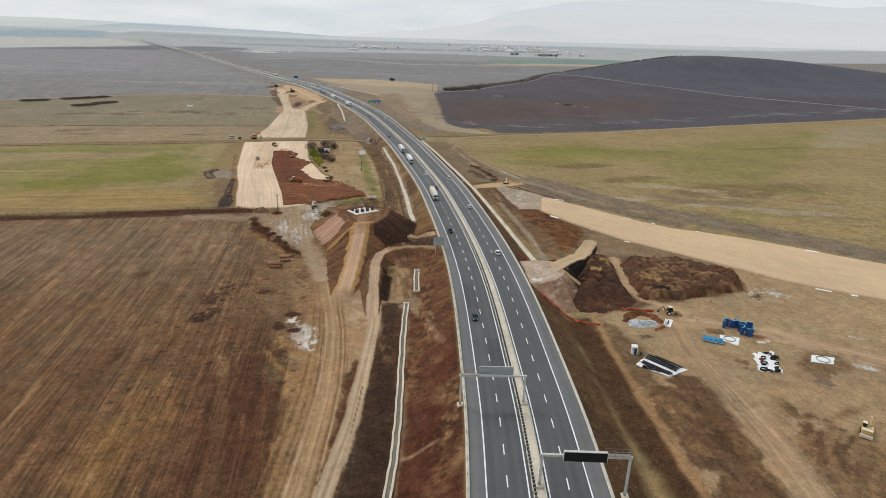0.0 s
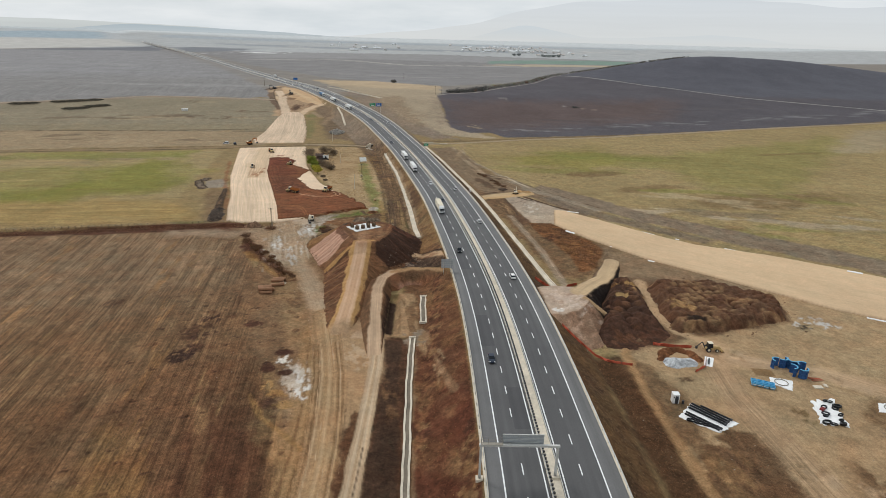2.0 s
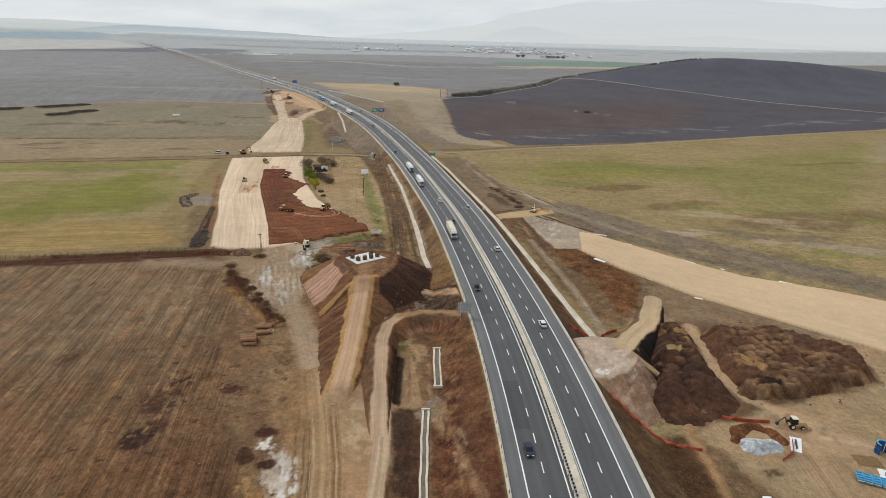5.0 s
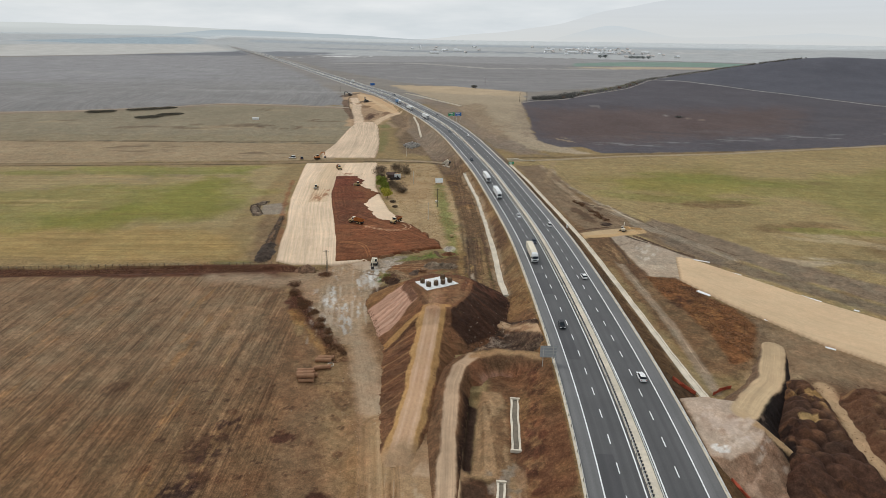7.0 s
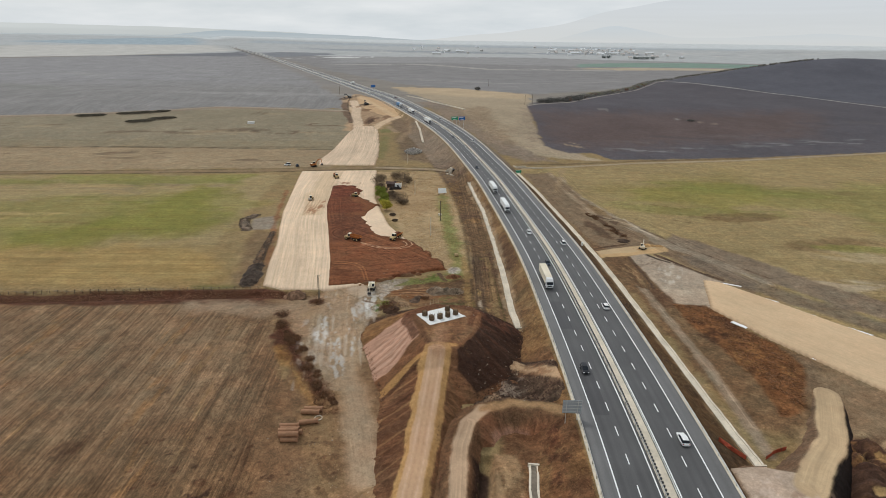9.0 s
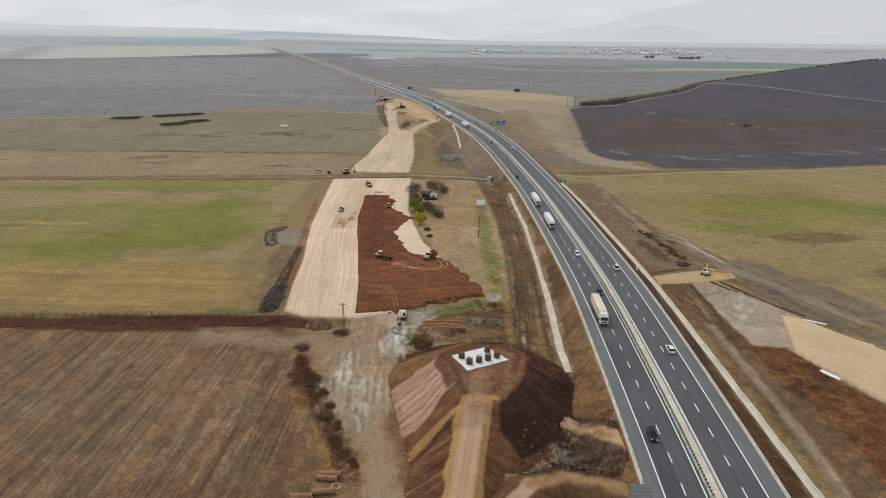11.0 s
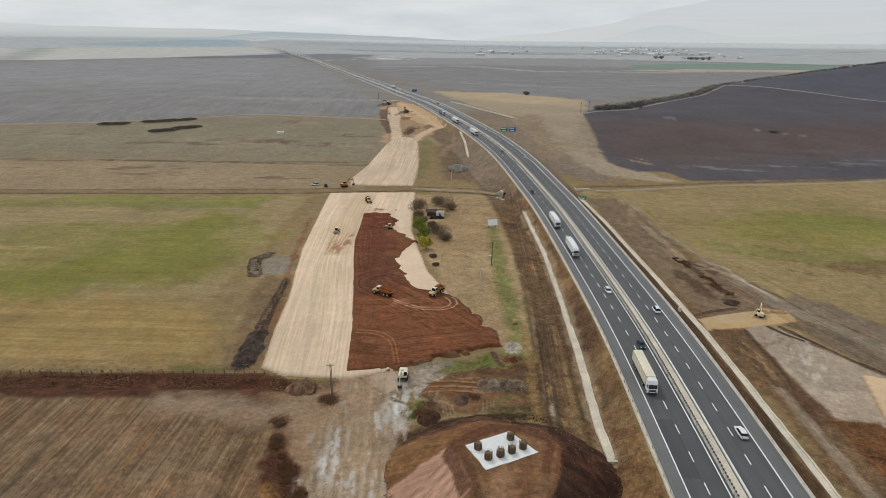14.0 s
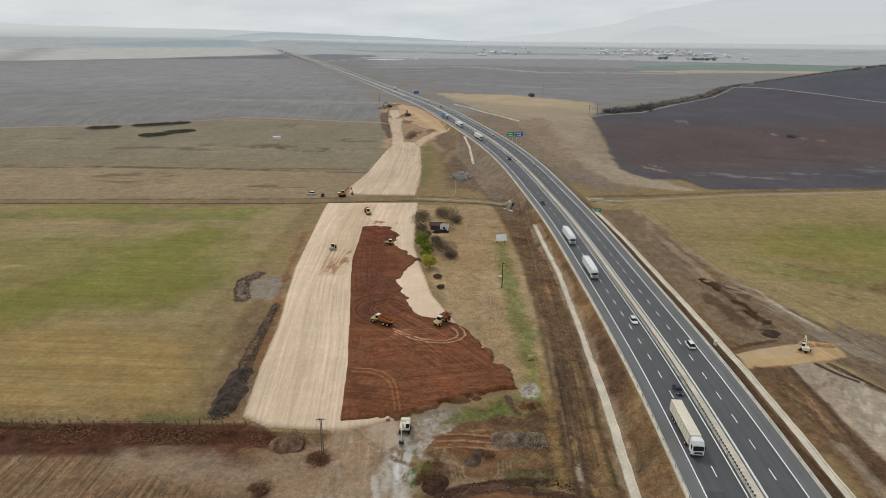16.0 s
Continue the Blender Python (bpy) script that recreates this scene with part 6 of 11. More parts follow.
def ramp_h(x, y):
    d, s = along(x, y, RAMP)
    c = np.array(RAMP)
    run = np.concatenate(((0,), np.cumsum(np.hypot(*np.diff(c[:, :2], axis=0).T))))
    crest = np.interp(s, run / run[-1], c[:, 2])
    mid = np.interp(y, c[:, 1], c[:, 0])
    slope = np.where(x < mid, 0.46, 0.85)
    ridge = crest - slope * np.maximum(d - 2.2, 0)
    flat = 8.0 - np.where(x < 5, 0.56, 0.62) * np.maximum(outline(x, y, PLATEAU), 0)
    rough = 0.2 * fbm(x, y, 1.6, 41, 4) + 0.16 * vnoise(np.arctan2(y - 245, x - 6) * 14 * (y > 230) + (y + 0.45 * x) * (y <= 230), x * 0, 1.1, 43)
    wide = np.interp(y, (166, 178), (1.0, 0.0))
    ridge = ridge * (1 - wide) + np.minimum(ridge, 0.35 - 0.1 * np.maximum(d - 3, 0)) * wide
    end = smooth(165, 178, y)
    return (np.maximum(ridge, flat) + np.where(np.minimum(d - 2, outline(x, y, PLATEAU)) > 0, rough, 0.05 * rough)) * end - 0.35 * (1 - end)


def ramp_paint(x, y):
    p = Paint(x, y, rgb(118, 84, 60), (0, 0, 0.35))
    p.gullies((6, 245), RAMP, 230, 0.55, 2.2)
    # washed and slumped flanks: brown clay, a pale smooth slump on the west, dark spoil on the east
    p.zone(((2.5, 224), (-7, 217), (-11, 205), (-9, 188), (-4, 180), (0, 196)), rgb(98, 68, 49), (0, 0, 0.4), 0.8, 1.0, 0.85)
    for k in range(16):
        top, low = -0.4 + 0.2 * k, 226 - 2.9 * k
        p.lane(((2.4 - 0.2 * k, low), (-2.5 - 0.12 * k, low - 2.2), (-8.5, low - 4.6)), 0.5 + 0.2 * (k % 3), rgb(*((82, 56, 42), (142, 108, 76), (126, 92, 66))[k % 3]), None, 0.2, 0.35, 0.7)
    p.zone(((-3, 250), (-15, 244), (-14.5, 233), (-11, 226), (-6.5, 229), (0, 238)), rgb(176, 138, 116), (0, 0, 0.15), 0.25, 0.9)
    for k in range(9):
        p.lane(((-2.2 - 0.1 * k, 248 - 1.5 * k), (-7, 243.5 - 1.6 * k), (-13.5, 238.6 - 1.3 * k)), 0.35 + 0.15 * (k % 2), rgb(*((150, 112, 92), (192, 156, 134))[k % 2]), None, 0.15, 0.25, 0.65)
    p.zone(((-3, 250), (-1.5, 243), (0, 238), (-1.8, 236), (-5, 247)), rgb(92, 62, 46), (0, 0, 0.4), 0.2, 0.6, 0.85)
    p.zone(((-2, 254), (-4, 250), (-15.5, 245), (-18, 258), (-4, 262)), rgb(122, 90, 60), (0, 0, 0.3), 0.4, 0.8, 0.9)
    p.lane(((2.2, 229.4), (-2.5, 226), (-8.6, 220.4)), 1.7, rgb(170, 130, 84), (0, 0, 0.3), 0.2, 0.6, 0.95)
    p.lane(((1.6, 227.4), (-3, 223.6), (-8.4, 218)), 1.0, rgb(84, 58, 43), (0, 0, 0.3), 0.25, 0.4, 0.85)
    # dark spoil colour also carries the east flank's painted shade
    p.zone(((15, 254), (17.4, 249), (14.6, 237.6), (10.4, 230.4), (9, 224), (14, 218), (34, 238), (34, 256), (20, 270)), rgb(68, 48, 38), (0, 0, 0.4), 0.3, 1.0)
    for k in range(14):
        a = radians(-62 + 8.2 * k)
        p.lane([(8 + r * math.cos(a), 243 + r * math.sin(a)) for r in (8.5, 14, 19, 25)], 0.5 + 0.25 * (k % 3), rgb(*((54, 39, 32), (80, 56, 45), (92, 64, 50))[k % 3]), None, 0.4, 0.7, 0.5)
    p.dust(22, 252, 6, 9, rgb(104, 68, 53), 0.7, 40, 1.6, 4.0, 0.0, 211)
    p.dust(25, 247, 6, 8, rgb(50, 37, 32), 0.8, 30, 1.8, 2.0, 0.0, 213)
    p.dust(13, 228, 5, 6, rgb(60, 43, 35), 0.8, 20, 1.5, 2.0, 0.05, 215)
    p.zone(((6.6, 226), (5.4, 205), (3.4, 190), (1.4, 176), (6, 180), (9, 200), (10, 216)), rgb(112, 82, 58), (0, 0, 0.6), 0.6, 0.8)
    # shadow behind the mound put into its back slope's colour
    p.zone(((-14, 258), (0, 261), (14, 261), (24, 256), (22, 280), (-14, 280)), rgb(84, 62, 48), (0, 0, 0.8), 1.0, 1.5)
    p.zone(PLATEAU, rgb(124, 92, 67), (0, 0, 0.4), 0.2, 0.7)
    p.dust(6, 238, 5, 6, rgb(146, 112, 78), 0.5, 10, 1.0, 2.0, 0.0, 33)
    p.lane(((-2.6, 249.4), (4, 253.6), (10, 255), (16.4, 250.6), (15, 243)), 3.0, rgb(100, 66, 48), (0, 0, 0.4), 0.5, 0.8, 0.8)
    p.lane(((-1.6, 247), (0.6, 240), (2.4, 233)), 2.0, rgb(92, 64, 46), (0, 0, 0.4), 0.5, 0.8, 0.75)
    for k in range(26):
        p.dust(2 + 11 * ((k * 0.618034) % 1.0), 230 + 12 * ((k * 0.754877) % 1.0), 0.8, 1.4, rgb(*((86, 64, 44), (144, 112, 76), (104, 84, 54))[k % 3]), 0.6, 20, 0.6, 2.0, 0.0, 307 + k % 5)
    p.dust(9, 236, 4, 4, rgb(98, 70, 52), 0.7, 10, 1.2, 1.5, 0.0, 217)
    p.lane(((0.4, 238), (2.7, 229.6)), 0.9, rgb(94, 66, 48), None, 0.25, 0.4, 0.7)
    p.lane(((10.4, 231), (14.6, 238), (17, 249)), 1.0, rgb(132, 94, 68), None, 0.2, 0.5, 0.8)
    p.lane(((2.2, 230.4), (4.4, 231.2), (9.2, 231)), 1.8, rgb(176, 136, 88), None, 0.2, 0.7, 0.85)
    p.lane(RAMP[1:4], 7.2, rgb(174, 136, 90), (0, 0, 0.3), 0.22, 0.8)
    p.lane(RAMP[:4], 4.5, rgb(188, 154, 122), (0, 0, 0.05), 0.18, 0.3)
    for dx in (-1.2, -0.5, 0.6, 1.3):
        p.lane([(q[0] + dx, q[1]) for q in RAMP[:4]], 0.32, rgb(*((204, 172, 148) if dx * dx > 0.6 else (174, 138, 112))), None, 0.15, 0.12, 0.6)
    p.zone(((-9, 164), (3, 164), (3, 174), (-1.5, 179), (-7, 176)), rgb(162, 133, 104), (0, 0, 0.2), 3.0, 1)
    p.lane(((4.4, 229), (6, 240)), 4.0, rgb(152, 118, 92), (0.2, 0, 0.2), 1.5, 0.6, 0.7)
    return p


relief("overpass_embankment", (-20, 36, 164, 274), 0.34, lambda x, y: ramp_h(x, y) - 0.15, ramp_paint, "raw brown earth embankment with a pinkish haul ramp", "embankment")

HAUL = ((6.0, 158, 0.0), (6.4, 166, 0.9), (7.4, 182, 2.2), (9.0, 198, 3.2), (11, 205, 3.4), (14.5, 210, 3.4), (21.5, 212.5, 3.4), (28, 210.5, 3.6), (33, 208, 3.8))


def haul_h(x, y):
    d, s = along(x, y, HAUL)
    c = np.array(HAUL)
    run = np.concatenate(((0,), np.cumsum(np.hypot(*np.diff(c[:, :2], axis=0).T))))
    crest = np.interp(s, run / run[-1], c[:, 2])
    slope = np.where((x > np.interp(y, c[:5, 1], c[:5, 0])) & (y < 201), 1.7, 0.78)
    z = crest - slope * np.maximum(d - 1.9, 0) + 0.12 * fbm(x, y, 2.5, 43, 3)
    return z - np.maximum(ground_z(x, y) - 0.3, 0) * 1.0


def haul_paint(x, y):
    p = Paint(x, y, rgb(112, 84, 62), (0, 0, 0.5))
    p.gullies((22, 160), HAUL, 400, 0.7, 1.9)
    p.zone(((13, 208), (33, 206), (33, 196), (13, 196)), rgb(128, 90, 66), (0, 0, 0.4), 1.0, 1.0)
    p.spot(20, 203.5, 4.5, 4, rgb(156, 118, 98), (0, 0, 0.3), 0.9, 0, 0.6)
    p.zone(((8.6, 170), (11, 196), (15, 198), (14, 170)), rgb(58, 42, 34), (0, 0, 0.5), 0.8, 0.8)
    p.zone(((14, 213), (34, 210), (36, 226), (22, 236), (12, 224)), rgb(70, 56, 48), (0, 0, 0.8), 1.5, 1.5)
    p.lane(HAUL[:6], 3.6, rgb(184, 156, 128), (0, 0, 0.05), 0.3, 0.5)
    p.streaks(HAUL[:5], 3.6, 0.6, 0.8)
    p.lane(HAUL[5:], 2.6, rgb(158, 126, 92), (0, 0, 0.2), 0.8, 0.5)
    return p


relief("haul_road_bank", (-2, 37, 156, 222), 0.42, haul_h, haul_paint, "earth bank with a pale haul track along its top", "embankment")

# broken ground between the two banks, with a slanting path over it
SLANT = ((20, 237, 2.6), (25, 232.5, 3.0), (31, 226.5, 3.2), (35, 219, 3.4))


def slant_h(x, y):
    d, s = along(x, y, SLANT)
    z = 1.0 - 0.35 * np.maximum(d - 1.2, 0) + 0.15 * fbm(x, y, 2, 49, 3)
    rubble = 0.3 + 0.6 * fbm(x, y, 2.2, 47, 4) - 0.8 * smooth(-2.0, 1.0, outline(x, y, ((13, 214), (33, 212), (37, 224), (21, 238), (12, 226))))
    return np.where(aside(x, y) < -13.2, np.maximum(z, rubble), -1.0)


def slant_paint(x, y):
    p = Paint(x, y, rgb(86, 70, 58), (0, 0, 0.9))
    p.dust(24, 222, 12, 12, rgb(52, 40, 34), 0.9, 0, 3.0, 1.0, 0.05, 31)
    p.dust(20, 224, 7, 8, rgb(140, 124, 110), 0.8, -30, 1.6, 1.5, 0.0, 33)
    p.dust(30, 218, 6, 5, rgb(122, 100, 82), 0.7, 0, 1.0, 1.0, 0.0, 35)
    p.dust(17, 219, 4, 7, rgb(160, 132, 106), 0.8, -35, 1.2, 3.0, 0.0, 37)
    p.lane(SLANT, 3.6, rgb(180, 150, 118), (0, 0, 0.3), 0.3, 1.0)
    p.dust(28, 229, 3, 9, rgb(126, 94, 70), 0.7, 45, 1.2, 2.0, 0.0, 39)
    return p


relief("rubble_ground", (8, 40, 208, 242), 0.5, slant_h, slant_paint, "dark broken earth and rubble with a beige path", "rubble")

# east side: tipping ramp against the motorway
PAD = ((60.3, 188), (65.5, 188.4), (71.6, 186.5), (73, 177.2), (71, 173.4), (66.9, 169.9), (60.9, 167.4), (58, 169), (58.8, 177))
TIP = ((72, 183, 5.1), (78, 190, 3.9), (86.8, 198.5, 2.4), (93.5, 208.5, 1.2), (97.5, 215, 0.7), (100.4, 220, 0.15))
SPUR = ((72.5, 178, 4.8), (75, 176, 3.4), (77, 174.2, 2.0))


def tip_h(x, y):
    d, s = along(x, y, TIP)
    c = np.array(TIP)
    run = np.concatenate(((0,), np.cumsum(np.hypot(*np.diff(c[:, :2], axis=0).T))))
    ridge = np.interp(s, run / run[-1], c[:, 2]) - 1.1 * np.maximum(d - 2.9, 0)
    d2, s2 = along(x, y, SPUR)
    spur = 4.8 - 2.8 * s2 - 1.0 * np.maximum(d2 - 0.8, 0)
    o = outline(x, y, PAD)
    flat = 5.3 - np.where((y < 175) & (x < 70), 0.42, 0.8) * np.maximum(o, 0)
    steep = smooth(0.2, 1.2, np.minimum(o, d - 2.9))
    h = np.maximum(np.maximum(flat, ridge), spur) + (0.08 + 0.5 * steep) * fbm(x, y, 2.2, 51, 4) - np.maximum(ground_z(x, y), 0)
    return np.where(aside(x, y) > 12.9, h, -1.0)


def tip_paint(x, y):
    p = Paint(x, y, rgb(112, 90, 72), (0, 0, 0.4))
    p.zone(((57, 170), (66, 172), (74, 176), (76, 160), (68, 150), (57, 152)), rgb(138, 110, 90), (0, 0, 0.5), 0.8, 0.8)
    p.dust(66, 164, 4, 8, rgb(176, 146, 124), 0.6, -30, 1.2, 3.0, 0.0, 31)
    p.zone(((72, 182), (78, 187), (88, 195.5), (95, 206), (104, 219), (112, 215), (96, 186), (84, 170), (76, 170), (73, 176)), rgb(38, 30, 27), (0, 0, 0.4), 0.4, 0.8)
    p.zone(PAD, rgb(178, 157, 138), (0, 0, 0.35), 0.4, 0.9)
    for k in range(24):
        p.dust(60 + 16 * ((k * 0.618034) % 1.0), 168 + 16 * ((k * 0.754877) % 1.0), 1.0, 2.4, rgb(*((146, 122, 104), (200, 182, 164), (160, 132, 112))[k % 3]), 0.5, -40, 0.7, 3.0, 0.0, 331 + k % 5)
    p.lane(SPUR, 2.6, rgb(168, 140, 106), (0, 0, 0.2), 0.4, 0.5)
    p.lane(TIP, 6.0, rgb(190, 164, 130), (0, 0, 0.05), 0.4, 0.5)
    p.streaks(TIP, 6.5, 0.4, 1.0)
    p.dust(66, 178, 8, 9, rgb(204, 184, 168), 0.5, -20, 1.8, 1.5, 0.0, 33)
    p.dust(67, 173, 5, 3, rgb(206, 188, 176), 0.6, 0, 1.6, 1.0, 0.0, 35)
    p.dust(60.8, 170.8, 2.0, 1.5, rgb(218, 212, 204), 0.9, 0, 0.7, 1.0, 0.15, 37)
    return p


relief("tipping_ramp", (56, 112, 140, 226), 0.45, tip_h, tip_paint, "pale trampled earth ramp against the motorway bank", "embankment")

BLACK_HEAP = ((74.5, 172), (77, 178.5), (82.5, 188), (91.5, 202), (98.6, 203.4), (99.2, 196), (96.8, 186), (94, 178), (93, 170), (93, 160), (86, 156), (78, 153.5), (70, 156), (69.5, 162.5))
BROWN_HEAP = ((104, 197), (125, 196), (141, 179), (134, 166), (120, 163), (107, 161), (95, 162), (95.8, 172), (98.8, 184), (101.8, 193.5))


def black_paint(x, y):
    p = Paint(x, y, rgb(70, 50, 40), (0, 0, 0.5))
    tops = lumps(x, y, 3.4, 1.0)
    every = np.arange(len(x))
    # shade painted into hollows between lumps, highlights on patches of their tops
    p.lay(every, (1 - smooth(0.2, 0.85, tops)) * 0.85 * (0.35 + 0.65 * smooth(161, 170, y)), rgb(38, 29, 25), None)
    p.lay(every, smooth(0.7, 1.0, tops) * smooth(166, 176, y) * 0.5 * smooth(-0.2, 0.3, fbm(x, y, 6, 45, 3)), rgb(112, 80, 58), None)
    p.dust(93.4, 193.6, 4.0, 2.6, rgb(156, 122, 80), 0.9, 0, 1.4, 1.0, 0.2, 31)
    p.zone(((85.2, 183.0), (89.4, 182.6), (89.8, 184.8), (85.6, 185.2)), rgb(172, 142, 98), (0, 0, 0.4), 0.2, 0.4)
    p.dust(95.2, 188, 2.2, 2.4, rgb(150, 116, 78), 0.85, 0, 1.2, 1.0, 0.15, 35)
    p.dust(78, 160, 9, 6, rgb(92, 64, 47), 0.8, 30, 1.2, 2.0, 0.05, 37)
    p.dust(86, 160, 7, 5, rgb(78, 53, 40), 0.8, 10, 1.2, 1.5, 0.05, 39)
    p.dust(78, 176, 3, 9, rgb(24, 19, 18), 0.85, -35, 1.6, 2.0, 0.1, 41)
    p.dust(90, 197, 5, 5, rgb(120, 88, 58), 0.7, 0, 1.6, 1.0, 0.0, 43)
    return p


def brown_paint(x, y):
    p = Paint(x, y, rgb(92, 66, 50), (0, 0, 0.45))
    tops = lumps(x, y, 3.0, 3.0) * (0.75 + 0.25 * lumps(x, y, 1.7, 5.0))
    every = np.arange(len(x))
    # painted shade darkens the hollows between the tipped loads
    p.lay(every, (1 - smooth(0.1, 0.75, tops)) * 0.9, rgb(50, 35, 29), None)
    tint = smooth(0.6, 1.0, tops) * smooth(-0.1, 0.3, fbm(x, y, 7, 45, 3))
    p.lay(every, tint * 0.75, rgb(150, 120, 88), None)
    p.dust(104, 176, 4, 6, rgb(150, 118, 80), 0.8, 0, 2.2, 1.0, 0.1, 31)
    p.spot(102.5, 166, 3.2, 2.2, rgb(34, 28, 26), (0, 0, 0.3), 0.9, 0, 0.5)
    return p


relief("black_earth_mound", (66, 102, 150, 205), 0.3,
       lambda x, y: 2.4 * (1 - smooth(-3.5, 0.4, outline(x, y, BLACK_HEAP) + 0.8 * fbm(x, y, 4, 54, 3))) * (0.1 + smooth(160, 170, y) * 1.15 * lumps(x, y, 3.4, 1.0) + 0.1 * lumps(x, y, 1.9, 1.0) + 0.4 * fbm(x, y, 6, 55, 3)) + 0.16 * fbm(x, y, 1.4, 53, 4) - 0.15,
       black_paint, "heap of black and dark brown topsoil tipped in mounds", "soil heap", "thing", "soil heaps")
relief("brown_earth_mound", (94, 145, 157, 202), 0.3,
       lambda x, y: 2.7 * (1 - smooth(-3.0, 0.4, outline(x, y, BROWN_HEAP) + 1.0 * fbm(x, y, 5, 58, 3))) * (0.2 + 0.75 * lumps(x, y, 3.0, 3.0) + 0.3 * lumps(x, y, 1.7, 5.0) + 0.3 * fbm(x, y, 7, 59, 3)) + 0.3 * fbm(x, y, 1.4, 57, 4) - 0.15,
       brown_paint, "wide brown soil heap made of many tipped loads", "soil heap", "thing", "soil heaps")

# roadbed layers of the new slip road
BED_WEST = ((-54.5, 286.5), (-47.5, 283), (-31, 282.5), (-19.5, 287), (-9, 296), (2, 317), (-6.7, 335.5), (-15.6, 356), (-21.2, 381), (-26, 404), (-27.6, 424), (-30.5, 473), (-77.8, 469), (-75.6, 445), (-72.9, 420), (-70.6, 398), (-68.6, 378), (-64.2, 352), (-60.4, 332), (-57.6, 307))
RED_BED = ((-32.0, 285), (-19.5, 287.6), (-6.8, 294.9), (9.8, 301), (1.8, 320), (-6, 335), (-19, 342), (-24, 353), (-29, 366), (-26, 376), (-23, 388), (-29, 396), (-35, 408), (-34, 418), (-38, 428), (-46, 431), (-52.3, 429), (-50.2, 405), (-49.2, 389), (-46.4, 371), (-39.4, 333), (-35.2, 309))
BED_NORTH = ((-69.5, 485), (-33, 486), (-33, 520), (-34.5, 545), (-39, 593), (-44, 606), (-58, 606), (-62, 585), (-67.5, 528), (-72, 500))
BED_EAST = ((94, 268), (102, 246.5), (115, 222), (130.5, 203), (156, 171), (178, 153), (240, 108), (280, 130), (208, 184), (168, 221), (145, 236), (133, 250), (117, 275), (107, 290), (102, 292))


def bed(name, corners, thick, colour, till, step, label, extra=None, rough=0.5, group="roadbed layers", edge=0.9):
    c = np.array(corners)
    span = (c[:, 0].min() - 2, c[:, 0].max() + 2, c[:, 1].min() - 2, c[:, 1].max() + 2)

    def height(x, y):
        amount = rough(x, y) if callable(rough) else rough
        d = outline(x, y, corners) + amount * fbm(x, y, 4, 61, 3)
        return (thick + 0.12) * (1 - smooth(-edge, edge * 0.6, d)) - 0.12 + 0.012 * fbm(x, y, 2.5, 63, 2)

    def paint(x, y):
        p = Paint(x, y, colour, till)
        d = outline(x, y, corners)
        # shadow of the bed's low step painted along its rim
        p.lay(np.arange(len(x)), smooth(-0.6, 0.2, d) * 0.7, rgb(124, 98, 74), None)
        if extra:
            extra(p)
        return p

    return relief(name, span, step, height, paint, label, "roadbed", "structure", group)


def bed_west_extra(p):
    p.streaks(((-43, 282), (-48, 318), (-56, 362), (-62, 420), (-62, 470)), 60, 0.4, 2)
    for k in range(9):
        a = -51 + k * 2.0
        p.lane(((a, 284), (a - 6, 330), (a - 13, 380), (a - 16, 430), (a - 17, 468)), 0.7, rgb(192, 166, 134), None, 0.5, 0.2, 0.4)
    p.zone(((-49, 370), (-58, 370), (-62, 404), (-64, 468), (-52, 468), (-50, 405)), rgb(196, 170, 138), None, 2.0, 1.5, 0.6)
    p.dust(-52, 384, 4.6, 14, rgb(150, 104, 76), 0.8, -8, 1.5, 3.0, 0.1, 31)
    for k in range(5):
        p.lane(((-57.5 + 1.3 * k, 371), (-58.5 + 1.5 * k, 384), (-59 + 1.7 * k, 398)), 0.6, rgb(158, 122, 92), None, 0.3, 0.2, 0.7)
    p.dust(-47, 437, 5, 6, rgb(132, 86, 62), 0.8, 0, 1.6, 1.0, 0.0, 33)
    p.dust(-38, 436, 3, 3, rgb(132, 86, 62), 0.7, 0, 1.6, 1.0, 0.0, 35)


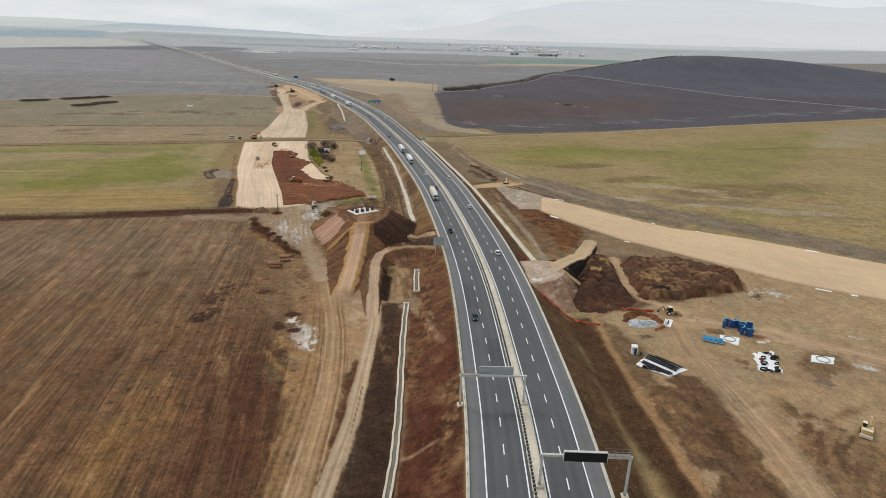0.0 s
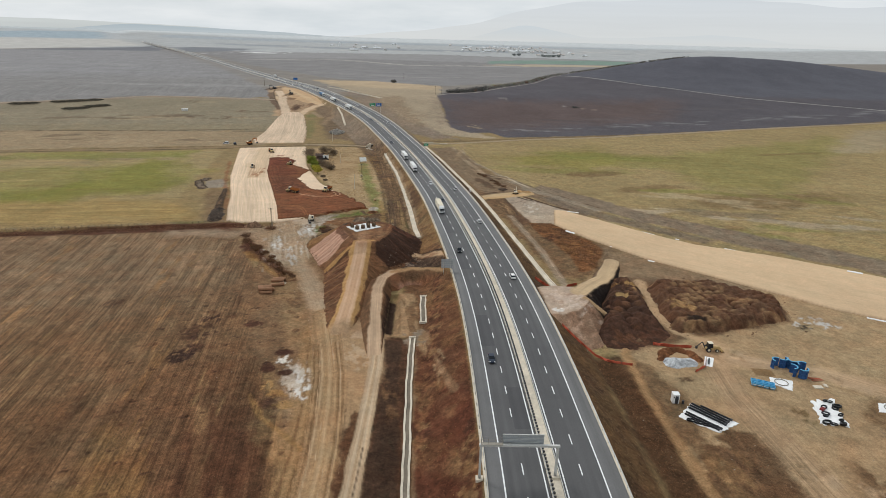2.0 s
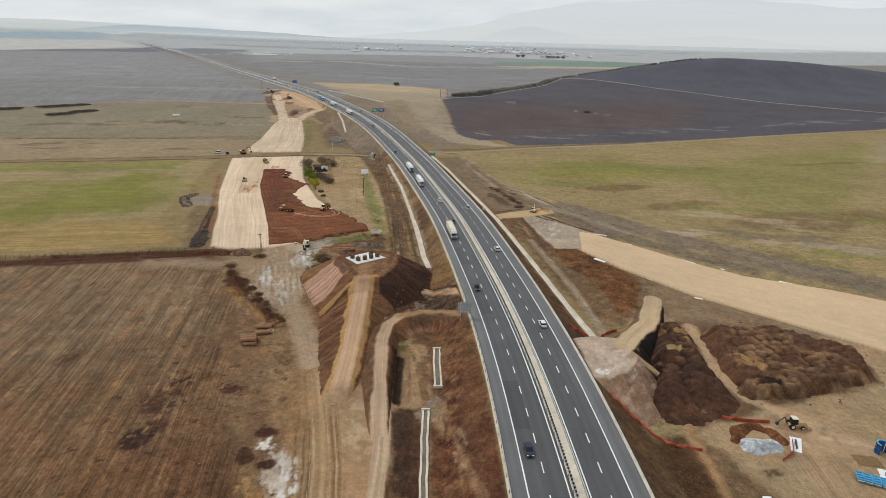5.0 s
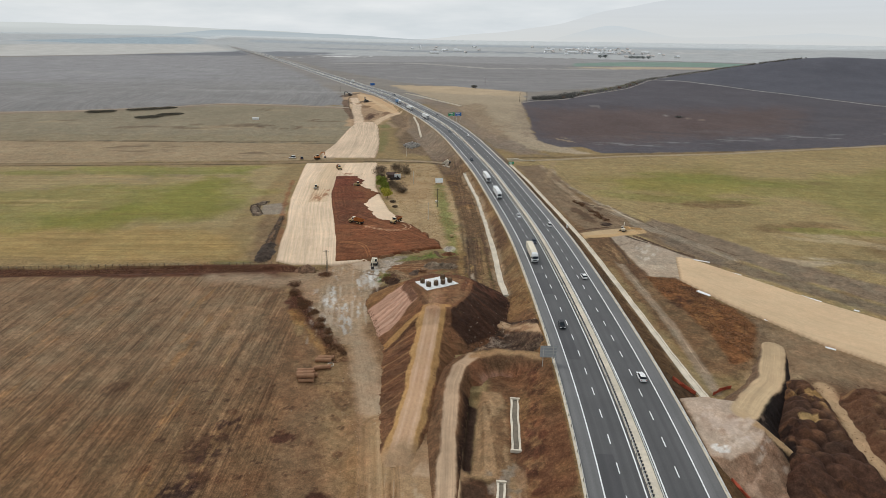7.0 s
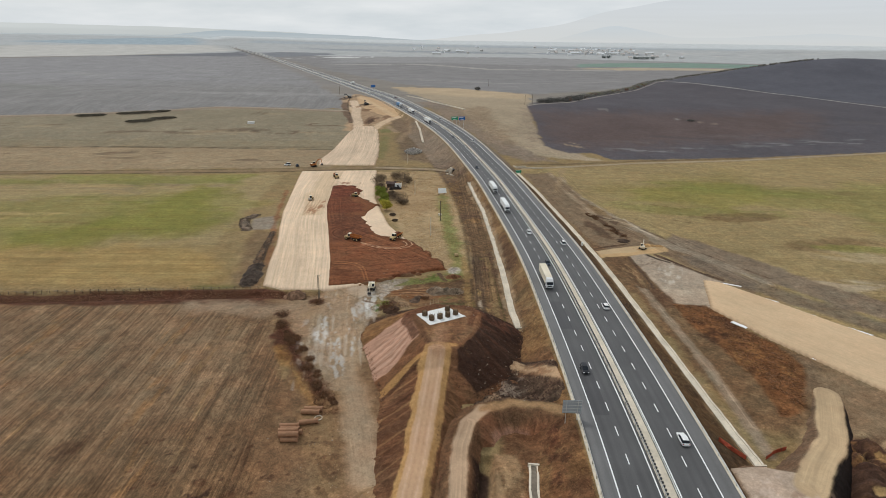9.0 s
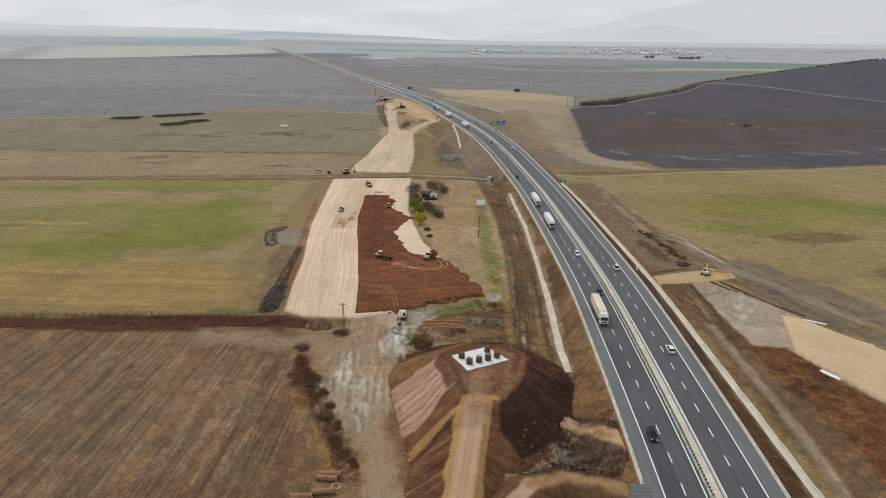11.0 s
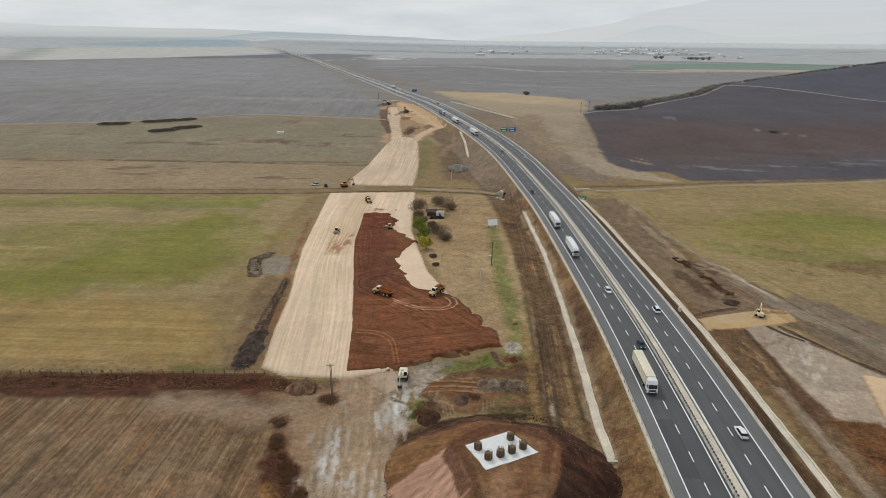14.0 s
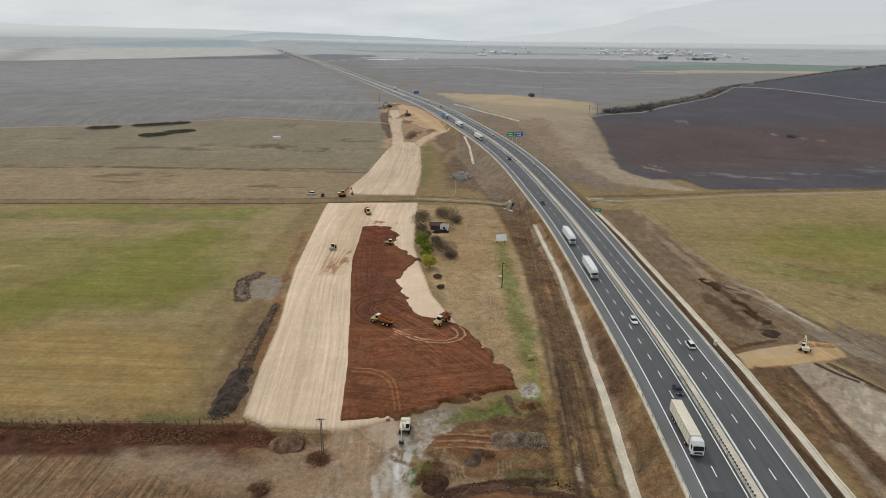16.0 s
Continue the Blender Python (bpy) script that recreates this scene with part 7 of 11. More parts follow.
def red_extra(p):
    p.streaks(((-34, 286), (-37, 330), (-45, 372), (-50, 410)), 14, 0.55, 2)
    p.streaks(((-30, 343), (-12, 326), (6, 303)), 26, 1.0, 3)
    p.streaks(((-30, 300), (-15, 297), (6, 299)), 16, 0.7, 3)
    p.zone(((-51, 402), (-36, 404), (-34, 418), (-38, 430), (-52, 433)), rgb(106, 60, 44), (0, 0, 1.0), 0.8, 1.0, 0.9)
    p.zone(((-49, 372), (-28, 374), (-30, 388), (-40, 402), (-50, 402)), rgb(104, 62, 44), (0, 0.6, 0.2), 1.5, 1.5, 0.9)
    p.zone(((-46, 369), (-28, 371), (-24, 353), (-19, 343), (-38, 330)), rgb(98, 62, 46), (0, 0.3, 0.3), 2, 2, 0.7)
    p.lane(((-32.6, 285), (-36, 306), (-40.2, 333), (-47.2, 371)), 1.5, rgb(158, 112, 70), (0, 0, 0.2), 0.6, 0.4, 0.8)
    for line in (((-25.4, 329.6), (-20, 325.8), (-16.5, 323.9), (-12.5, 323.2), (-9.2, 323.5), (-6.8, 325.2), (-6.1, 327), (-6.6, 329.4), (-7.9, 331.2)), ((-24.6, 327.8), (-20, 324.3), (-16.4, 322.7), (-12.5, 321.8), (-9.1, 322.0), (-5.4, 324.0), (-4.0, 327), (-4.5, 330), (-5.8, 332))):
        p.lane(line, 0.42, rgb(214, 176, 142), None, 0.16, 0.08, 0.95)
    for line in (((-33, 307.4), (-28, 307), (-24.8, 305.7), (-22, 302.6), (-20.7, 299), (-18.7, 289.6)), ((-33, 305.6), (-28, 305.2), (-25.3, 304), (-23, 301.4), (-21.7, 298.4), (-19.8, 289.6))):
        p.lane(line, 0.42, rgb(172, 116, 76), None, 0.18, 0.1, 0.9)
    for k in range(22):
        b = 288 + 1.9 * k
        p.lane(((-33 - 0.14 * (b - 288), b), (-18, b + 2.5 - 0.05 * k), (4 - 0.4 * k, b + 7.5 - 0.1 * k)), 0.3, rgb(*((150, 98, 66), (84, 46, 33), (134, 80, 54))[k % 3]), None, 0.16, 0.3, 0.5)
    for k in range(8):
        p.lane(((-28 + k, 322 + 1.2 * k), (-22 + k, 325 + 1.4 * k), (-15 + k, 326 + 1.6 * k)), 0.35, rgb(156, 108, 80), None, 0.16, 0.2, 0.45)
    for k in range(9):
        p.lane(((-30 + k, 311 + k * 1.8), (-20 + 2 * k, 317 + k * 1.1), (-12 + k * 1.6, 316 + k * 0.7)), 0.6, rgb(*((146, 94, 64) if k % 2 else (92, 50, 36))), None, 0.5, 0.3, 0.5)
    for k in range(7):
        p.lane(((-33, 289 + 2.6 * k), (-20, 288.5 + 2.4 * k), (-4 + k, 297 + 2.0 * k)), 0.7, rgb(*((140, 88, 58) if k % 2 else (96, 54, 38))), None, 0.5, 0.3, 0.45)


bed("sand_bed_west", BED_WEST, 0.55, rgb(218, 193, 165), (0, 0, 0.05), 0.7, "levelled beige sand bed combed by grader tracks", bed_west_extra, 0.25)
bed("red_clay_layer", RED_BED, 1.0, rgb(118, 76, 52), (0, 0.2, 0.2), 0.34, "freshly spread reddish-brown clay layer over sand", red_extra, lambda x, y: 0.2 + 2.4 * smooth(4, 9, x - np.interp(y, (287, 333, 372, 405), (-31.4, -39.4, -46.6, -50.2))))
bed("sand_bed_north", BED_NORTH, 0.6, rgb(206, 182, 156), (0, 0, 0.1), 1.0, "beige sand bed of the unfinished slip road", lambda p: p.streaks(((-52, 484), (-50, 520), (-50, 560), (-52, 600)), 50, 0.6, 2))
bed("sand_bed_east", BED_EAST, 0.5, rgb(204, 176, 142), (0, 0, 0.03), 0.9, "smooth beige sand bed edged with white sheeting", lambda p: p.streaks(((98, 280), (125, 235), (167, 195), (210, 160), (262, 118)), 60, 0.12, 2), 0.25)

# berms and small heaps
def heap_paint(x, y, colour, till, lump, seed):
    """Earth of one colour, with light painted on the tops of its lumps and shade between them."""
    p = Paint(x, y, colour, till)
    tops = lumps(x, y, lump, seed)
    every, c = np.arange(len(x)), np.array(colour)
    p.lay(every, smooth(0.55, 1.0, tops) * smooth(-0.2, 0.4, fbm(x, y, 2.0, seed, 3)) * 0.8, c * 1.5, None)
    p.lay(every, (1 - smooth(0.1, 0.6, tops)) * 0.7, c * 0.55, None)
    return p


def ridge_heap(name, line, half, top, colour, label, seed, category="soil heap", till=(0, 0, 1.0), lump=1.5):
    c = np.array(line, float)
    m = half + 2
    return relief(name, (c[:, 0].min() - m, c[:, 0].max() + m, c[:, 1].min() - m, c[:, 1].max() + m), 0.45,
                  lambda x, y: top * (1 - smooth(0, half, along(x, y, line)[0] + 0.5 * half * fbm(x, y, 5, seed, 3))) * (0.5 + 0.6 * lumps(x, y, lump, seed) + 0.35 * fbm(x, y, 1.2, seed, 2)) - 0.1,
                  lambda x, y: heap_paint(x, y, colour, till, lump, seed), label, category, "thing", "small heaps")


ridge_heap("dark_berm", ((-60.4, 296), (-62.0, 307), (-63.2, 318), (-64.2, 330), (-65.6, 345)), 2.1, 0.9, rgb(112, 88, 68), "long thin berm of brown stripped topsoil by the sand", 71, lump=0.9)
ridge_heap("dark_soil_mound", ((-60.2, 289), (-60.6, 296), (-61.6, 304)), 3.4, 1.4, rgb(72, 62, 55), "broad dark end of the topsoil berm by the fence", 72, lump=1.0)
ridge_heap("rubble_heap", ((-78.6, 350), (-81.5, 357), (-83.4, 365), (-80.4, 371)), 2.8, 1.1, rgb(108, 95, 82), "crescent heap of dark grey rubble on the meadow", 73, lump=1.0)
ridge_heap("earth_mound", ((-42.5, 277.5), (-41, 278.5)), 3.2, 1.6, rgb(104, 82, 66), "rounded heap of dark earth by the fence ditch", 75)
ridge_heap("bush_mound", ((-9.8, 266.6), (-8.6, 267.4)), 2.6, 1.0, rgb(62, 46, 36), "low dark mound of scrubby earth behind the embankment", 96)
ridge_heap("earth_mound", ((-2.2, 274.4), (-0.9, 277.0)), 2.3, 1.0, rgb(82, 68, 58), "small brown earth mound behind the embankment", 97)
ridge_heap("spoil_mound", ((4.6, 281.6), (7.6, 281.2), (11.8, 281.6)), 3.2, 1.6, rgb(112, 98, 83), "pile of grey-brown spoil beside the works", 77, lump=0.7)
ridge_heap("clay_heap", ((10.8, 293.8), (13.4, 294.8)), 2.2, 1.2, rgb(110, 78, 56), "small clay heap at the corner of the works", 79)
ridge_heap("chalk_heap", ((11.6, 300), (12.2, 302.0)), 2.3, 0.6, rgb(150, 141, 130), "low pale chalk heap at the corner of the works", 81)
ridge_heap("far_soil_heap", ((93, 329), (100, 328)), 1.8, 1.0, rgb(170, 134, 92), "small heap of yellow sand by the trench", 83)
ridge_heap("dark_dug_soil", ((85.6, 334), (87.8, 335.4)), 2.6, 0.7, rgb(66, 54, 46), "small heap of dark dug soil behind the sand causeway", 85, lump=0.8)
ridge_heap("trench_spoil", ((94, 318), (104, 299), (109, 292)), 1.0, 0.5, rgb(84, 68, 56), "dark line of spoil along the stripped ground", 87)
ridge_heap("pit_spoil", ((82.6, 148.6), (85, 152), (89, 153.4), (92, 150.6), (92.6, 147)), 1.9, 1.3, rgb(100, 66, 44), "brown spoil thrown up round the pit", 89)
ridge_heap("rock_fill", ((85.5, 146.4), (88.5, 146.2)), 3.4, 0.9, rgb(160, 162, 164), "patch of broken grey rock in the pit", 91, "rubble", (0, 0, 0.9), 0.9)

# ------------------------------------------------------------ the motorway
STATIONS = np.concatenate((np.concatenate((np.arange(-700, 30, 20.0), np.arange(30, 620, 4.0))), np.geomspace(620, 3300, 90)))


def sweep(name, profile, ys, material, parent=None, label="", lat=False, closed=True, slots=None):
    """Carries a cross-section, given as (aside, height above the road), along the motorway."""
    k, verts, lats = len(profile), [], []
    for y in ys:
        a, cx, z = float(road_turn(y)), float(road_x(y)), float(road_z(y))
        for u, h in profile:
            verts.append((cx + u * math.cos(a), y - u * math.sin(a), z + h))
            lats.append(u)
    faces, which = [], []
    for i in range(len(ys) - 1):
        for j in range(k if closed else k - 1):
            b = (j + 1) % k
            faces.append((i * k + j, i * k + b, (i + 1) * k + b, (i + 1) * k + j))
            which.append(slots[j] if slots else 0)
    if closed:
        faces.append(tuple(range(k))[::-1])
        faces.append(tuple((len(ys) - 1) * k + j for j in range(k)))
        which += [0, 0]
    me = bpy.data.meshes.new(name)
    me.from_pydata(verts, [], faces)
    for m in material if isinstance(material, (list, tuple)) else (material,):
        me.materials.append(m)
    me.polygons.foreach_set("material_index", which)
    if lat:
        layer = me.attributes.new("lat", "FLOAT", "POINT")
        layer.data.foreach_set("value", np.array(lats))
    bm = fresh()
    bm.from_mesh(me)
    bmesh.ops.recalc_face_normals(bm, faces=bm.faces)
    bm.to_mesh(me)
    bm.free()
    ob = new(name, me)
    if parent is not None:
        ob.parent = parent
    if label:
        ob["label"] = label
    return ob


road = tagged(new("road"), "two-carriageway asphalt motorway curving away over its bank", "motorway", kind="structure")
sweep("carriageway", ((-12.0, -0.4), (-12.0, 0.0), (-9.15, 0.0), (-5.3, 0.0), (-1.1, 0.0), (-1.1, -0.4)), STATIONS, (LANE, SHOULDER), road, "southbound asphalt carriageway", True, True, (1, 1, 0, 0, 0, 0))
sweep("carriageway", ((1.1, -0.4), (1.1, 0.0), (5.3, 0.0), (9.15, 0.0), (12.3, 0.0), (12.3, -0.4)), STATIONS, (LANE, SHOULDER), road, "northbound asphalt carriageway", True, True, (0, 0, 0, 1, 1, 1))
sweep("verge", ((12.3, -0.5), (12.3, 0.03), (12.95, 0.02), (13.1, -0.5)), STATIONS, CONCRETE, road, "pale gravel verge")
sweep("verge", ((-12.7, -0.5), (-12.6, 0.02), (-12.0, 0.03), (-12.0, -0.5)), STATIONS, CONCRETE, road, "pale concrete gutter")
sweep("median_strip", ((-1.1, -0.4), (-1.1, 0.02), (-0.75, 0.14), (1.0, 0.14), (1.1, 0.02), (1.1, -0.4)), STATIONS, CONCRETE, road, "beige concrete median strip")
for u in (-9.1, 9.1, -1.75, 1.75):
    sweep("edge_line", ((u - 0.13, 0.004), (u - 0.13, 0.014), (u + 0.13, 0.014), (u + 0.13, 0.004)), STATIONS, MARKING, road)


def dash_mesh():
    bm = fresh()
    box(bm, 0, 0, 0, 0.22, 3.0, 0.012)
    me = bpy.data.meshes.new("lane_mark")
    bm.to_mesh(me)
    bm.free()
    me.materials.append(MARKING)
    return me


DASH, DASH_STEP = dash_mesh(), 8.62
far_marks = fresh()
for u in (-5.35, 5.35):
    y = 62.0
    while y < 1700:
        x, yy1, z = on_road(y, u, 0.012)
        if y < 640:
            mark = new("lane_mark", DASH)
            mark.parent = road
            mark.matrix_world = pose(x, yy1, z, 0, 0, -math.degrees(float(road_turn(y))))
        else:
            box(far_marks, x, yy1, z, 0.25, 3.0, 0.012, -math.degrees(float(road_turn(y))))
        y += DASH_STEP * math.cos(float(road_turn(y)))
tagged(part("far_lane_marks", far_marks, MARKING, road), kind="stuff")

for y0, y1, u0, u1 in ((150, 168, -9.0, -5.5), (204, 223, -8.9, -5.5), (116, 133, -5.2, -1.9), (244, 262, -9.0, -5.5)):
    sweep("asphalt_patch", ((u0, 0.002), (u0, 0.008), (u1, 0.008), (u1, 0.002)), np.arange(y0, y1 + 0.1, 3.0), PATCH, road, "darker asphalt repair", True)

# guard rails
RAIL = ((0.0, 0.45), (0.05, 0.5), (0.0, 0.56), (0.0, 0.62), (0.05, 0.68), (0.0, 0.75), (-0.05, 0.75), (-0.05, 0.45))


def rail_post():
    bm = fresh()
    box(bm, 0, 0, 0.25, 0.12, 0.1, 0.95)
    box(bm, 0.08, 0, 0.6, 0.14, 0.08, 0.16)
    me = bpy.data.meshes.new("post")
    bm.to_mesh(me)
    bm.free()
    me.materials.append(STEEL_OLD)
    return me


POST = rail_post()


def guard_rail(u, label, step, y1):
    rail = thing("guard_rail", pose(0, 0, 0), label, "guard rail", "guard rails", "structure")
    side = 1 if u < 0 else -1
    sweep("beam", [(u + 0.1 * side + side * a, h + 0.02) for a, h in RAIL], STATIONS, STEEL, rail)
    y = 64.0
    while y < y1:
        x, yp, z = on_road(y, u)
        one = new("post", POST)
        one.parent = rail
        one.matrix_world = pose(x, yp, z, 0, 0, -math.degrees(float(road_turn(y))) + (0 if side > 0 else 180))
        y += step
    return rail


guard_rail(-12.35, "galvanised steel guard rail along the western verge", 4.0, 560)
guard_rail(12.6, "galvanised steel guard rail along the eastern verge", 4.0, 560)
west_median = guard_rail(-1.15, "steel median guard rail with dark anti-glare blades", 4.0, 560)
guard_rail(1.15, "galvanised steel guard rail along the median", 4.0, 560)

bm = fresh()
box(bm, 0, 0, 0.34, 0.5, 0.26, 0.4, 12)
BLADE = bpy.data.meshes.new("blade")
bm.to_mesh(BLADE)
bm.free()
BLADE.materials.append(DARK)
y = 66.0
while y < 355:
    x, yp, z = on_road(y, -0.8, 0.12)
    blade = new("blade", BLADE)
    blade.parent = west_median
    blade.matrix_world = pose(x, yp, z, 0, 0, -math.degrees(float(road_turn(y))))
    y += 0.97
bm = fresh()
while y < 900:
    x, yp, z = on_road(y, -0.8, 0.12)
    box(bm, x, yp, z + 0.32, 0.5, 0.4, 0.4, 12)
    y += 1.3
tagged(part("far_blades", bm, DARK, west_median), kind="stuff")

# ------------------------------------------------------------ concrete drains
def drain(line, width, label, lift=0.22, z_of=ground_z, heads=True, floor=CONCRETE):
    """An open concrete channel along a line of places: two side walls over a floor."""
    c = np.array(line, float)
    run = np.concatenate(((0,), np.cumsum(np.hypot(*np.diff(c, axis=0).T))))
    n = max(2, int(run[-1] / 2))
    s = np.linspace(0, run[-1], n)
    px, py = np.interp(s, run, c[:, 0]), np.interp(s, run, c[:, 1])
    tx, ty = np.gradient(px), np.gradient(py)
    norm = np.hypot(tx, ty)
    nx, ny = ty / norm, -tx / norm
    root = thing("drain_channel", pose(0, 0, 0), label, "drain", "concrete drains", "structure")
    for name, a, b, top, low, mat in (("side_wall", -width / 2, -width / 2 + 0.45, 0.35, -0.6, CONCRETE), ("side_wall", width / 2 - 0.45, width / 2, 0.3, -0.6, CONCRETE),
                                      ("channel_floor", -width / 2 + 0.4, width / 2 - 0.4, 0.12, -0.5, floor)):
        verts, faces = [], []
        for i in range(n):
            wob = 0.07 * math.sin(i * 0.9) + 0.06 * math.sin(i * 2.1)
            for o, h in ((a, low), (a, top), (b, top), (b, low)):
                x, y = px[i] + nx[i] * (o + wob), py[i] + ny[i] * (o + wob)
                verts.append((x, y, float(z_of(np.array(px[i]), np.array(py[i]))) + lift + h))
        for i in range(n - 1):
            for j in range(4):
                faces.append((i * 4 + j, i * 4 + (j + 1) % 4, i * 4 + 4 + (j + 1) % 4, i * 4 + 4 + j))
        faces += [(3, 2, 1, 0), tuple((n - 1) * 4 + j for j in range(4))]
        me = bpy.data.meshes.new(name)
        me.from_pydata(verts, [], faces)
        me.materials.append(mat)
        bm = fresh()
        bm.from_mesh(me)
        bmesh.ops.recalc_face_normals(bm, faces=bm.faces)
        bm.to_mesh(me)
        bm.free()
        new(name, me).parent = root
    if heads:
        for i in (0, n - 1):
            bm = fresh()
            box(bm, px[i], py[i], float(z_of(np.array(px[i]), np.array(py[i]))) + 0.1 + lift, width + 0.3, 0.4, 0.9, math.degrees(math.atan2(ty[i], tx[i])) + 90)
            part("end_wall", bm, CONCRETE, root)
    return root


drain(((-28, -60), (-13, 10), (0.6, 64), (5.6, 87), (8.0, 100), (10.2, 116), (12.0, 131), (14.0, 147), (17.0, 167.5)), 1.7, "concrete drain with pale side walls at the bank's foot", floor=CONCRETE_DARK)
drain(((21.2, 176.5), (22.5, 187), (23.6, 195)), 2.0, "short length of concrete drain in bare earth", floor=CONCRETE_DARK)
drain(((29.3, 254), (28.9, 268), (29.9, 295), (30.4, 332), (29.9, 376), (26.6, 430)), 2.0, "long pale concrete drain below the western bank")
drain(((-7.5, 607), (-4, 585), (-1.0, 553)), 1.6, "short pale concrete drain on the slope")
drain(((69.5, 194), (69.0, 224), (68.7, 268), (69.0, 312), (67.4, 358), (63.6, 418), (58.0, 456)), 2.1, "long concrete drain along the eastern foot of the bank")
drain(((-21, 794), (7.7, 733), (38.5, 678)), 2.2, "pale concrete drain beyond the far motorway bank")
# ------------------------------------------------------------ gantries, signs, portal, slab
def surface_z(x, y):
    """Top of the ground or of the earthworks at a place."""
    px, py = np.array([float(x)]), np.array([float(y)])
    best = float(ground_z(px, py)[0])
    for h in (lambda a, b: ramp_h(a, b) - 0.15, haul_h, slant_h, tip_h):
        v = float(h(px, py)[0])
        if v > 0:
            best = max(best, float(ground_z(px, py)[0]) + v)
    for corners, thick in ((BED_WEST, 0.55), (RED_BED, 1.0), (BED_NORTH, 0.6), (BED_EAST, 0.5)):
        if float(outline(px, py, corners)[0]) < -1.2:
            best = max(best, float(ground_z(px, py)[0]) + thick)
    return best


def foot(x, y, turn=0.0, sink=0.0):
    return pose(x, y, surface_z(x, y) - sink, 0, 0, turn)


def gantry(name, y, u0, u1, panel0, panel1, panel_high, face, label, panel_label, boxy):
    """A sign bridge over one carriageway, from u0 to u1, with its panel between panel0 and panel1."""
    a = float(road_turn(y))
    x, yy2, z = on_road(y, 0.0)
    root = thing(name, pose(x, yy2, z, 0, 0, -math.degrees(a)), label, "sign gantry", "sign gantries")
    top = 6.9
    for u in (u0, u1):
        drop = float(ground_z(np.array(on_road(y, u)[0]), np.array(on_road(y, u)[1]))) - z if abs(u) > 3 else 0.1
        bm = fresh()
        box(bm, u, 0, (drop + top) / 2, 0.42, 0.42, top - drop, 0, 0.04)
        for k in range(4):
            box(bm, u, 0, drop + 0.6 + 0.25 * (k % 2), 0.5 if k < 2 else 0.3, 0.3 if k < 2 else 0.5, 0.9)
        part("post", bm, STEEL, root)
        bm = fresh()
        box(bm, u, 0, drop + 0.15, 1.3, 1.3, 0.7, 0, 0.05)
        part("footing", bm, CONCRETE, root)
    bm = fresh()
    box(bm, (u0 + u1) / 2, 0, top, u1 - u0 + 0.7, 0.45, 0.42, 0, 0.04)
    for k in range(4):
        box(bm, u0 + (u1 - u0) * (k + 0.5) / 4, 0, top, 0.12, 0.56, 0.54)
    part("beam", bm, STEEL, root)
    bm = fresh()
    w = panel1 - panel0
    mid = top + (0.4 if boxy else 0.7)
    box(bm, (panel0 + panel1) / 2, face * 0.62, mid, w, 0.42 if boxy else 0.1, panel_high, 0, 0.03)
    panel = part("panel", bm, BLACK if boxy else SIGN_BACK, root, panel_label)
    bm = fresh()
    if boxy:
        box(bm, (panel0 + panel1) / 2, face * 0.62, mid + panel_high / 2 + 0.05, w + 0.1, 0.5, 0.1)
        for s in (-1, 1):
            box(bm, (panel0 + panel1) / 2 + s * (w / 2 + 0.04), face * 0.62, mid, 0.08, 0.5, panel_high)
        part("panel_rim", bm, STEEL, panel)
    else:
        for k in range(8):
            box(bm, (panel0 + panel1) / 2, face * 0.555, mid - panel_high / 2 + 0.12 + k * (panel_high - 0.24) / 7, w - 0.05, 0.05, 0.03)
        box(bm, (panel0 + panel1) / 2, face * 0.6, mid + panel_high / 2 + 0.03, w + 0.06, 0.16, 0.07)
        part("rib", bm, STEEL, panel)
    # walkway with a railing beside the panel
    lo, hi = (u0, panel0) if boxy is False else (panel1, u1)
    bm = fresh()
    box(bm, (lo + hi) / 2, -face * 0.1, top + 0.36, hi - lo, 0.7, 0.05)
    for k in range(4):
        p = lo + (hi - lo) * k / 3
        for dy in (-0.4, 0.4):
            tube(bm, (p, dy, top + 0.3), (p, dy, top + 1.4), 0.025, seg=5)
    for h in (0.8, 1.4):
        for dy in (-0.4, 0.4):
            tube(bm, (lo, dy, top + h), (hi, dy, top + h), 0.025, seg=5)
    part("walkway", bm, STEEL_OLD, root)
    return root


gantry("sign_gantry", 102.2, -13.4, 0.15, -9.6, -2.3, 2.3, 1, "galvanised steel sign gantry over the western carriageway", "grey ribbed back of a road sign", False)
gantry("sign_gantry", 77.9, 0.15, 15.2, 3.7, 11.0, 1.9, -1, "galvanised steel gantry over the eastern carriageway with message board", "black message board, switched off", True)


def sign_board(x, y, turn, w, h, clear, material, back, label, posts=2):
    root = thing("road_sign", foot(x, y, turn), label, "road sign", "road signs")
    for k in range(posts):
        px = (k / (posts - 1) - 0.5) * w * 0.6 if posts > 1 else 0
        bm = fresh()
        tube(bm, (px, 0, -0.4), (px, 0, clear + h), 0.07, seg=8)
        part("post", bm, STEEL, root)
    bm = fresh()
    box(bm, 0, -0.1, clear + h / 2, w, 0.06, h, 0, 0.02)
    panel = part("panel", bm, material, root)
    bm = fresh()
    for k in range(4):
        box(bm, 0, -0.05, clear + h * (k + 0.5) / 4, w * 0.98, 0.05, 0.07)
    part("rib", bm, back, panel)
    return root


def sign_bars(root, w, h, clear, rows):
    bm = fresh()
    for k in range(rows):
        box(bm, -w * 0.08 * (k % 2), -0.14, clear + h * (k + 0.6) / (rows + 0.2), w * (0.55 + 0.1 * (k % 3)), 0.012, h * 0.13)
    part("lettering_bar", bm, MARKING, root)


